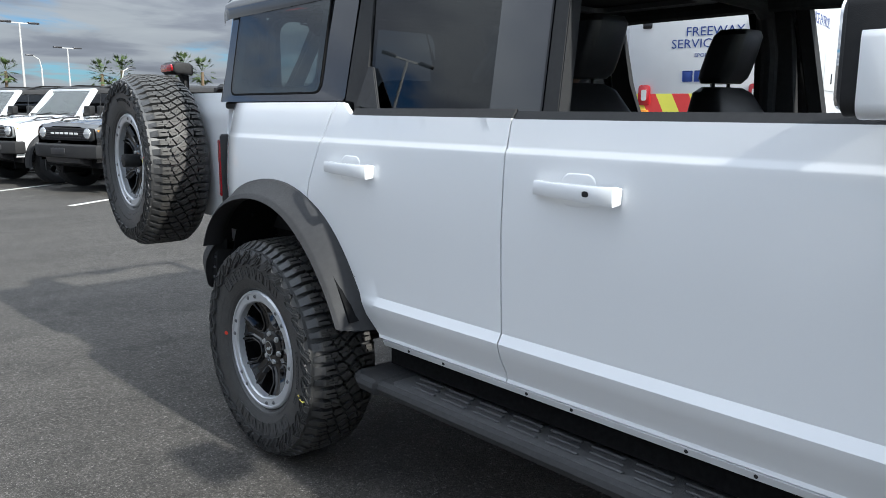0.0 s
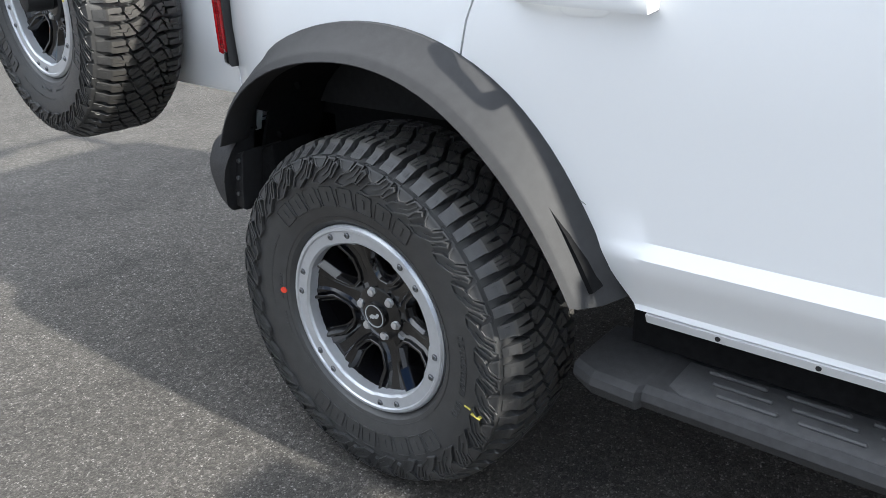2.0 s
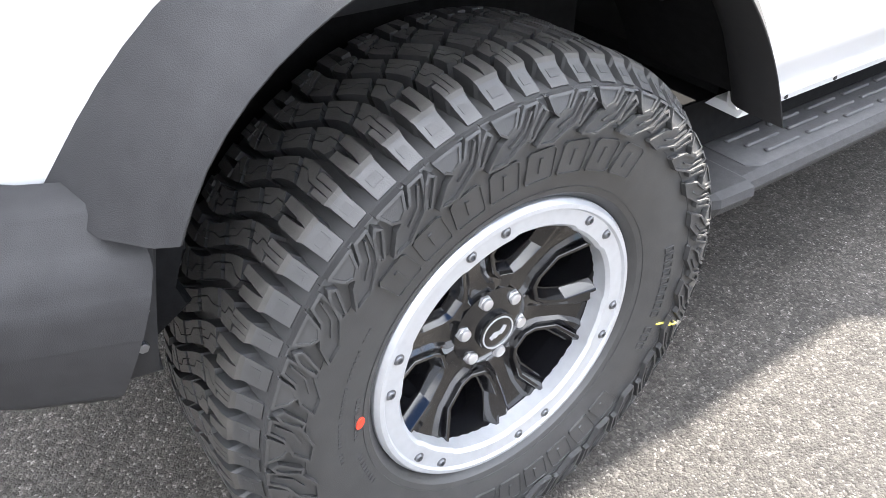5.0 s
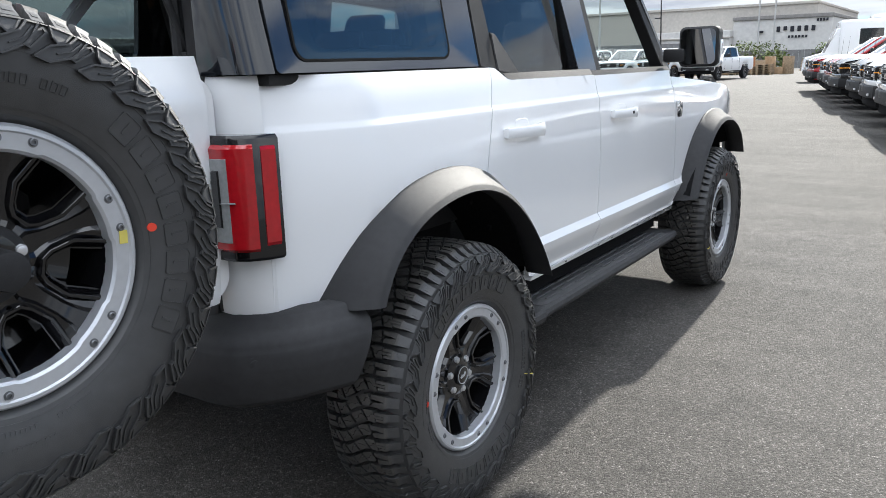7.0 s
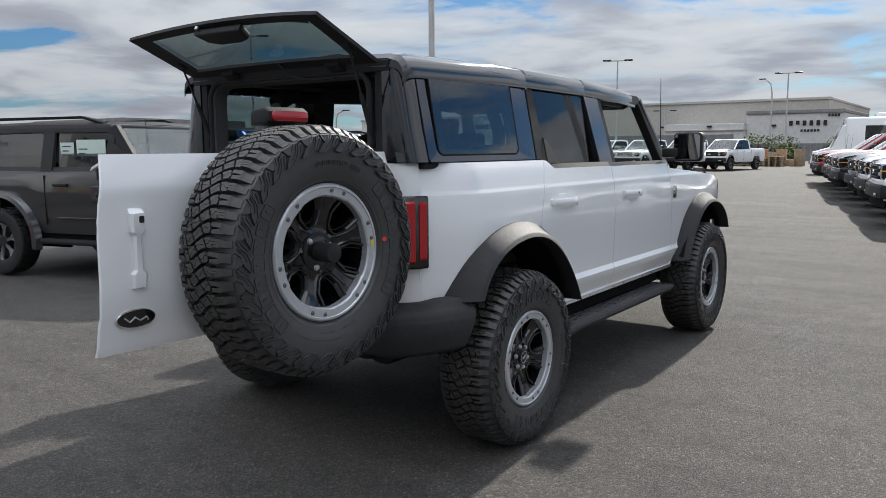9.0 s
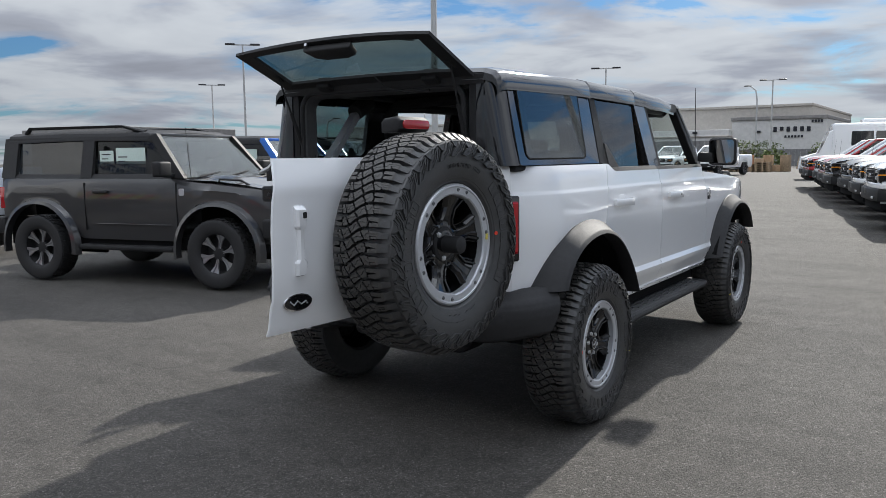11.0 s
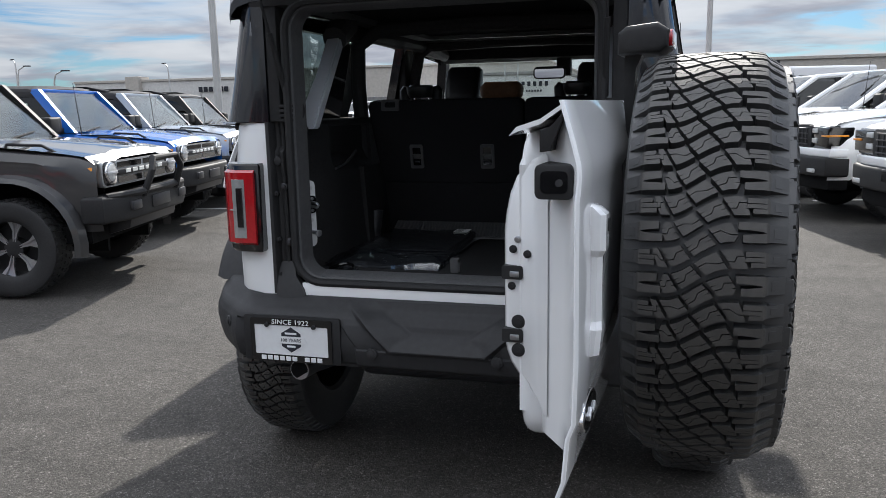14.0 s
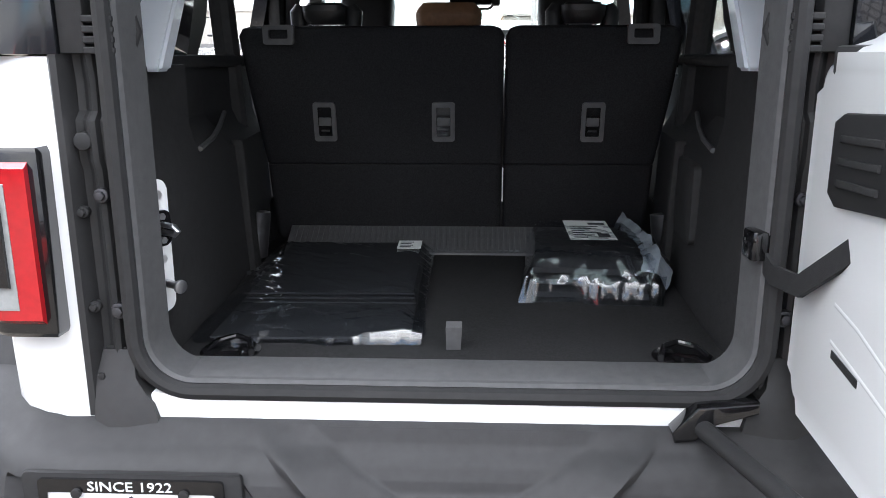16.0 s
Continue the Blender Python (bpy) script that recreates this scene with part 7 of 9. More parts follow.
def plain_tyre(r, w):
    bm = bmesh.new()
    k = r / 0.437
    prof = [(-x * w / 0.155, rr * k) for x, rr in TREAD[::-1]] + [(x * w / 0.155, rr * k) for x, rr in TREAD[1:]]
    lathe(bm, prof, 56)
    body = keep(bm)
    bm = bmesh.new()
    n = 40
    for i in range(n):
        t = 2 * math.pi * i / n
        for x0, x1, sh in ((-0.85, -0.45, 0.0), (-0.40, 0.0, 0.05), (0.05, 0.42, 0.0), (0.47, 0.87, 0.05)):
            pts = []
            for x, u in ((x0, 0.01), (x1, 0.03), (x1, 0.12), (x0, 0.10)):
                pts.append((x * w, t + u + sh))
            a = [bm.verts.new((x, (lerp(prof[len(TREAD) - 1:], abs(x)) - 0.002) * math.cos(u), (lerp(prof[len(TREAD) - 1:], abs(x)) - 0.002) * math.sin(u))) for x, u in pts]
            c = [bm.verts.new((x, (lerp(prof[len(TREAD) - 1:], abs(x)) + 0.010) * math.cos(u), (lerp(prof[len(TREAD) - 1:], abs(x)) + 0.010) * math.sin(u))) for x, u in pts]
            bm.faces.new(c)
            for s in range(4):
                bm.faces.new((a[s], a[(s + 1) % 4], c[(s + 1) % 4], c[s]))
    return body, keep(bm)


def far_tyre(wheel_ob, kind):
    body, blocks = FAR_TYRE[kind]
    mesh_part("tyre", body, M_FARTYRE, wheel_ob, "black tyre")
    tagged(mesh_part("tread", blocks, M_FARTYRE, wheel_ob), "black tread blocks", kind="stuff")


def plain_rim(r, w):
    """The barrel and hub of a parked car's wheel."""
    bm = bmesh.new()
    lathe(bm, [(w * 0.72, r * 0.62), (w * 0.80, r * 0.60), (w * 0.72, r * 0.545), (w * 0.2, r * 0.53), (-w * 0.1, r * 0.50), (-w * 0.1, r * 0.2), (w * 0.2, r * 0.2), (w * 0.50, r * 0.19), (w * 0.58, r * 0.10), (w * 0.56, 0.0001)], 40)
    return keep(bm)


def plain_spoke(r, w):
    """A forked spoke, its two arms joined at the hub."""
    bm = bmesh.new()
    rows = []
    for rr, half, x in ((0.14, 0.20, 0.54), (0.24, 0.17, 0.56), (0.36, 0.15, 0.57), (0.57, 0.27, 0.72)):
        ring = []
        for f, d in ((-1, 0.14), (-1, 0.0), (-0.45, 0.0), (-0.28, 0.10 if rr > 0.2 else 0.0), (0.28, 0.10 if rr > 0.2 else 0.0), (0.45, 0.0), (1, 0.0), (1, 0.14)):
            a = f * half
            ring.append(((x - d) * w, rr * r * math.cos(a), rr * r * math.sin(a)))
        rows.append(ring)
    loft(bm, rows)
    return keep(bm)


M_GREYRIM = material("dark machined alloy", (0.34, 0.34, 0.35), 0.3, metal=0.6, vary=0.1)
FAR_TYRE = {"off": plain_tyre(0.405, 0.135), "road": plain_tyre(0.40, 0.135)}
FAR_RIM = {"off": plain_rim(0.405, 0.135), "road": plain_rim(0.40, 0.135)}
FAR_SPOKE = {"off": plain_spoke(0.405, 0.135), "road": plain_spoke(0.40, 0.135)}


def far_spokes(wheel_ob, kind, mat):
    for k in range(6):
        mesh_part("spoke", FAR_SPOKE[kind], mat, wheel_ob, m=Matrix.Rotation(radians(17 + 60 * k), 4, "X"))



def far_wheels(car, base, track, kind, rim_mat, r):
    for sx in (1, -1):
        for y in (0.0, base):
            w = mesh_part("wheel", FAR_RIM[kind], M_BLACK, car, "six-spoke alloy wheel", m=pose(sx * track, y, r, 0, 0, 0 if sx > 0 else 180))
            far_spokes(w, kind, rim_mat)
            far_tyre(w, kind)


def boxy_car(label, paint, m, doors=2, rails=False, bar=False, grille="bars", group="parked off-road cars"):
    """A boxy off-road car: origin under the rear axle, +y ahead."""
    car = thing("off_road_car", label, "car", m, group)
    base = 2.55 if doors == 2 else 2.95
    back, nose, cowl = -0.62, base + 0.70, base - 0.48
    # lower body as one shell with wheel openings
    bm = bmesh.new()
    ys = sorted(set([round(v, 3) for v in span(back, nose, 60)]))

    def low(y):
        for c in (0.0, base):
            d = abs(y - c)
            if d < 0.56:
                return max(0.50, 0.42 + lerp([(0.0, 0.56), (0.25, 0.54), (0.40, 0.43), (0.56, 0.10)], d))
        return 0.52

    def high(y):
        return lerp([(back, 1.29), (cowl, 1.285), (cowl + 0.05, 1.26), (nose - 0.15, 1.16), (nose, 1.10)], y)

    for sx in (1, -1):
        rows = []
        for y in ys:
            lo, hi = low(y), high(y)
            taper = 0.04 * max(0.0, (y - nose + 0.35) / 0.35) ** 2 + 0.03 * max(0.0, (back + 0.2 - y) / 0.2) ** 2
            rows.append([bm.verts.new((sx * (x - taper), y, z)) for x, z in ((lerp([(0.5, 0.83), (0.68, 0.88), (1.15, 0.88), (1.3, 0.85)], lo), lo), (0.875, lo + (hi - lo) * 0.25), (0.885, lo + (hi - lo) * 0.6), (0.878, hi - 0.10), (0.850, hi - 0.02), (0.80, hi))])
        for a, b in zip(rows, rows[1:]):
            for s in range(5):
                bm.faces.new((a[s], b[s], b[s + 1], a[s + 1]))
    part("body", bm, paint, car, angle=40)
    bm = bmesh.new()
    rings = []
    for y, z in ((cowl - 0.02, 1.275), (cowl + 0.4, 1.262), (nose - 0.30, 1.20), (nose - 0.08, 1.16), (nose - 0.01, 1.09)):
        rings.append([(x * 0.84, y, z - 0.015 * abs(x) ** 3 + (0.02 if abs(x) < 0.5 else 0)) for x in (-1, -0.8, -0.55, -0.45, 0, 0.45, 0.55, 0.8, 1)])
    loft(bm, rings, False, False)
    part("hood", bm, paint, car)
    part("tail_panel", nbox(-0.84, 0.84, back - 0.02, back + 0.04, 0.55, 1.29, 0.03), paint, car)
    part("underbody", nbox(-0.80, 0.80, back + 0.05, nose - 0.1, 0.42, 0.56), M_LINER, car)
    for c in (0.0, base):
        for sx in (1, -1):
            fl = bmesh.new()
            rings = []
            for k in range(19):
                a = radians(189 - 198 * k / 18)
                ro, ri = 0.600, 0.525
                ce, se = math.cos(a), math.sin(a)
                rings.append([(sx * 0.87, c + ro * ce, 0.42 + ro * se * 0.98), (sx * 0.94, c + (ro - 0.03) * ce, 0.42 + (ro - 0.03) * se * 0.98), (sx * 0.955, c + ri * ce, 0.42 + ri * se * 0.98), (sx * 0.86, c + ri * ce, 0.42 + ri * se * 0.98)])
            loft(fl, rings)
            part("wheel_flare", fl, M_TRIM if paint is not M_GREYPAINT else M_GREYPAINT, car)
            part("arch_liner", nbox(min(sx * 0.40, sx * 0.44), max(sx * 0.40, sx * 0.44), c - 0.55, c + 0.55, 0.3, 1.0), M_LINER, car)
    far_wheels(car, base, 0.82, "off", M_GREYRIM, 0.405)
    # cabin
    roof_z, wt = 1.80, 0.715
    bm = bmesh.new()
    rings = []
    for y, dz, k in ((back - 0.02, -0.06, 0.97), (back + 0.03, -0.01, 1.0), (0.3, 0.01, 1.0), (cowl - 0.55, 0.0, 1.0), (cowl - 0.43, -0.04, 0.98)):
        rings.append([(x * k, y, z + dz) for x, z in ((-wt - 0.03, roof_z - 0.06), (-wt, roof_z), (-wt + 0.08, roof_z + 0.035), (0, roof_z + 0.05), (wt - 0.08, roof_z + 0.035), (wt, roof_z), (wt + 0.03, roof_z - 0.06))])
    loft(bm, rings, False, False)
    thicken(bm, 0.03, (0, 0, -1))
    part("roof", bm, M_TRIM, car, "dark hardtop roof")

    def sx_at(z):
        return lerp([(1.28, 0.835), (1.32, 0.80), (1.76, 0.738)], z)

    def side(outline, d0, d1):
        b = bmesh.new()
        rr = [[b.verts.new((sx_at(z) + d, y, z)) for y, z in outline] for d in (d0, d1)]
        b.faces.new(rr[0])
        b.faces.new(rr[1][::-1])
        for s in range(len(outline)):
            b.faces.new((rr[0][s], rr[0][(s + 1) % len(outline)], rr[1][(s + 1) % len(outline)], rr[1][s]))
        return b

    split = 0.70 if doors == 2 else 0.36
    win = [(back + 0.20, split - 0.10)]
    win += [(split + 0.07, cowl - 0.10)] if doors == 2 else [(split + 0.06, 1.16), (1.30, cowl - 0.10)]
    tops = 1.74
    both("rear_pillar", side([(back - 0.02, 1.28), (back + 0.20, 1.28), (back + 0.20, 1.76), (back - 0.02, 1.76)], -0.05, 0.0), M_TRIM, car)
    both("quarter_pillar", side([(split - 0.10, 1.28), (split + 0.07, 1.28), (split + 0.07, 1.76), (split - 0.10, 1.76)], -0.05, 0.0), M_TRIM, car)
    if doors == 4:
        both("centre_pillar", side([(1.16, 1.28), (1.30, 1.28), (1.30, 1.76), (1.16, 1.76)], -0.05, 0.0), M_BLACK, car)
    both("window_rail", side([(back, 1.725), (cowl - 0.42, 1.725), (cowl - 0.45, 1.765), (back, 1.765)], -0.05, 0.002), M_TRIM, car)
    both("belt_rail", side([(back, 1.27), (cowl + 0.02, 1.27), (cowl + 0.0, 1.325), (back, 1.325)], -0.05, 0.002), M_TRIM if paint is not M_GREYPAINT else M_BLACK, car)
    both("windshield_post", side([(cowl - 0.09, 1.28), (cowl + 0.03, 1.28), (cowl - 0.40, 1.79), (cowl - 0.50, 1.76)], -0.05, 0.012), paint if paint is not M_GREYPAINT else M_BLACK, car)
    for y0, y1 in win:
        front = y1 > cowl - 0.2
        b = side([(y0, 1.32), (y1, 1.32), (y1 - (0.36 if front else 0.0), 1.73), (y0, 1.73)], -0.03, -0.026)
        for q in both("side_window", b, M_DARKTINT, car, "dark side window"):
            q.visible_shadow = False
    b = bmesh.new()
    loft(b, [[(-0.755, cowl + 0.01, 1.285), (0.755, cowl + 0.01, 1.285)], [(-0.685, cowl - 0.44, 1.775), (0.685, cowl - 0.44, 1.775)]], False, False)
    thicken(b, 0.005)
    part("windshield", b, M_CLEAR, car, "windshield").visible_shadow = False
    part("windshield_header", nbox(-0.73, 0.73, cowl - 0.50, cowl - 0.42, 1.755, 1.80, 0.01), paint, car)
    part("dashboard", nbox(-0.78, 0.78, cowl - 0.35, cowl + 0.02, 0.9, 1.25, 0.05), M_INNER, car)
    for x in (-0.36, 0.36):
        part("front_seat", nprism(rounded(x - 0.24, x + 0.24, 0.8, 1.40, 0.08), "y", cowl - 1.05, cowl - 0.92, 0.03), M_LEATHER, car)
        part("headrest", nprism(rounded(x - 0.13, x + 0.13, 1.42, 1.60, 0.05), "y", cowl - 1.05, cowl - 0.95, 0.02), M_LEATHER, car)
    part("cabin_floor", nbox(-0.76, 0.76, back + 0.1, cowl, 0.56, 0.60), M_CARPET, car)
    part("rear_seat", nbox(-0.60, 0.60, 0.10, 0.25, 0.6, 1.36, 0.05), M_LEATHER, car)
    # front face
    part("grille_surround", nprism(rounded(-0.78, 0.78, 0.86, 1.085, 0.05), "y", nose - 0.04, nose + 0.015, 0.01), M_GRILLE if grille == "bars" else M_BLACK, car)
    if grille == "bars":
        for z in (0.905, 1.045):
            for x0, x1 in ((-0.50, -0.02), (0.02, 0.50)):
                part("grille_slot", nprism(rounded(x0, x1, z - 0.026, z + 0.026, 0.010, 3), "y", nose + 0.012, nose + 0.018), M_GLOSS, car)
        part("grille_bar", nbox(-0.53, 0.53, nose + 0.010, nose + 0.036, 0.948, 1.004, 0.008), M_DARKMETAL, car)
        for sx in (1, -1):
            part("lamp_bezel", nprism(rounded(sx * 0.64 - 0.12, sx * 0.64 + 0.12, 0.872, 1.090, 0.06, 4), "y", nose + 0.010, nose + 0.019, 0.003), M_GLOSS, car)
            part("bumper_trim", nbox(min(sx * 0.42, sx * 0.60), max(sx * 0.42, sx * 0.60), nose + 0.11, nose + 0.172, 0.66, 0.74, 0.012), M_DARKMETAL, car)
    else:
        b = bmesh.new()
        for r in range(5):
            for k in range(24):
                x = -0.54 + k * 0.047 + (0.023 if r % 2 else 0)
                box(b, x - 0.017, x + 0.017, nose + 0.010, nose + 0.024, 0.895 + r * 0.040, 0.920 + r * 0.040)
        part("grille_mesh", b, M_DARKMETAL, car)
    for k in range(6):
        x = -0.34 + k * 0.136
        part("name_bar", nbox(x - 0.048, x + 0.048, nose + 0.034, nose + 0.042, 0.962, 1.0, 0.004, 1), M_PAPER, car)
    for sx in (1, -1):
        b = bmesh.new()
        disc(b, (sx * 0.64, nose + 0.005, 0.985), "y", 0.098, 0.03, 28, 0.008)
        lamp = part("head_lamp", b, M_CHROME, car, "round head lamp")
        part("lamp_lens", ndisc((sx * 0.64, nose + 0.032, 0.985), "y", 0.080, 0.008, 24, 0.003), M_LENS, lamp)
        part("lamp_strip", nbox(sx * 0.64 - 0.09, sx * 0.64 + 0.09, nose + 0.038, nose + 0.046, 0.972, 0.998, 0.003), M_SILVER, lamp)
        part("side_marker", nbox(min(sx * 0.785, sx * 0.845), max(sx * 0.785, sx * 0.845), nose - 0.12, nose - 0.03, 0.93, 1.05, 0.008), M_AMBER, car, "amber side marker")
        part("tail_lamp", nbox(min(sx * 0.70, sx * 0.86), max(sx * 0.70, sx * 0.86), back - 0.05, back + 0.06, 0.86, 1.16, 0.015), M_RED, car, "red tail lamp")
        part("door_mirror", nbox(min(sx * 0.90, sx * 1.10), max(sx * 0.90, sx * 1.10), cowl - 0.20, cowl - 0.08, 1.30, 1.47, 0.025, 3), M_BLACK, car)
        part("mirror_arm", nbox(min(sx * 0.80, sx * 0.95), max(sx * 0.80, sx * 0.95), cowl - 0.17, cowl - 0.10, 1.29, 1.34, 0.01), M_BLACK, car)
        part("running_board", nbox(min(sx * 0.74, sx * 0.92), max(sx * 0.74, sx * 0.92), 0.60, base - 0.60, 0.40, 0.46, 0.02), M_BLACK, car)
        part("hood_grip", ntube([(sx * 0.78, nose - 0.75, 1.22), (sx * 0.78, nose - 0.72, 1.265), (sx * 0.77, nose - 0.45, 1.25), (sx * 0.765, nose - 0.34, 1.18)], 0.014, 6), M_BLACK, car)
        for y in ((split + 0.14,) if doors == 2 else (split + 0.14, 1.34)):
            part("door_handle", nbox(min(sx * 0.875, sx * 0.915), max(sx * 0.875, sx * 0.915), y, y + 0.22, 1.08, 1.12, 0.012), M_BLACK if paint is M_GREYPAINT else paint, car)
        for y in ((split, cowl - 0.06) if doors == 2 else (split, 1.23, cowl - 0.06)):
            part("door_gap", nbox(min(sx * 0.868, sx * 0.8895), max(sx * 0.868, sx * 0.8895), y - 0.003, y + 0.003, 0.62, 1.22), M_BLACK, car)
        part("rocker_crease", nbox(min(sx * 0.872, sx * 0.893), max(sx * 0.872, sx * 0.893), split + 0.18, cowl - 0.15, 0.70, 0.712, 0.004), paint, car)
        part("badge", nprism(rounded(cowl - 0.02, cowl + 0.05, 1.06, 1.15, 0.02), "x", min(sx * 0.877, sx * 0.888), max(sx * 0.877, sx * 0.888)), M_SILVER, car)
    part("front_bumper", nprism([(-0.90, nose - 0.12), (0.90, nose - 0.12), (0.88, nose + 0.05), (0.55, nose + 0.16), (-0.55, nose + 0.16), (-0.88, nose + 0.05)], "z", 0.58, 0.80, 0.03, 3), M_BLACK, car)
    part("skid_plate", nprism([(nose - 0.2, 0.42), (nose + 0.08, 0.50), (nose + 0.10, 0.58), (nose - 0.2, 0.58)], "x", -0.50, 0.50, 0.01), M_DARKMETAL, car)
    part("plate_pad", nbox(-0.20, 0.20, nose + 0.155, nose + 0.17, 0.64, 0.74, 0.004), M_DARKMETAL, car)
    part("rear_bumper", nbox(-0.90, 0.90, back - 0.14, back + 0.05, 0.56, 0.76, 0.03), M_BLACK, car)
    part("wiper", ntube([(-0.05, cowl + 0.02, 1.292), (-0.50, cowl - 0.03, 1.34)], 0.008, 6), M_BLACK, car)
    part("wiper", ntube([(0.55, cowl + 0.02, 1.292), (0.10, cowl - 0.03, 1.34)], 0.008, 6), M_BLACK, car)
    part("antenna", ntube([(0.76, cowl + 0.06, 1.26), (0.77, cowl + 0.02, 1.85)], [0.006, 0.003], 6), M_BLACK, car)
    if rails:
        for sx in (1, -1):
            part("roof_rail", ntube([(sx * 0.66, back + 0.25, 1.82), (sx * 0.67, back + 0.33, 1.895), (sx * 0.67, cowl - 0.95, 1.90), (sx * 0.66, cowl - 0.62, 1.81)], 0.030, 8), M_BLACK, car, "black roof rail")
    if bar:
        part("bull_bar", ntube([(-0.36, nose + 0.16, 0.76), (-0.33, nose + 0.24, 0.98), (-0.26, nose + 0.22, 1.09), (0.26, nose + 0.22, 1.09), (0.33, nose + 0.24, 0.98), (0.36, nose + 0.16, 0.76)], 0.030, 10), M_BLACK, car, "black tubular bull bar")
        part("bumper_tube", ntube([(-0.80, nose + 0.04, 0.79), (-0.5, nose + 0.17, 0.80), (0.5, nose + 0.17, 0.80), (0.80, nose + 0.04, 0.79)], 0.03, 8), M_BLACK, car)
    # the belt line sits low under a tall roof
    for ob in car.children_recursive:
        if ob.type == "MESH" and ob.parent.name.split(".")[0] != "wheel" and ob.name.split(".")[0] != "wheel":
            for v in ob.data.vertices:
                if v.co.z > 0.9:
                    v.co.z = lerp([(0.9, 0.9), (1.29, 1.242), (1.90, 1.845)], v.co.z)
    return car


def price_sheet(car, y0, sx=1):
    for a, b, z0, z1, mat in ((y0 + 0.24, y0 + 0.66, 1.27, 1.58, M_STICKER), (y0, y0 + 0.20, 1.30, 1.55, M_STICKER)):
        q = part("price_sheet", nbox(min(sx * 0.748, sx * 0.752), max(sx * 0.748, sx * 0.752), a, b, z0, z1), mat, car, "pale green price sheet in the window")
        for k in range(4):
            part("print_bar", nbox(min(sx * 0.752, sx * 0.7535), max(sx * 0.752, sx * 0.7535), a + 0.03, a + 0.12 + 0.04 * (k % 2), z0 + 0.05 + k * 0.05, z0 + 0.062 + k * 0.05), M_INK, q)


def at(x, y, deg):
    """A car's pose: the rear axle's middle on the ground, and its heading from +y to the left."""
    return pose(x, y, 0, 0, 0, deg)


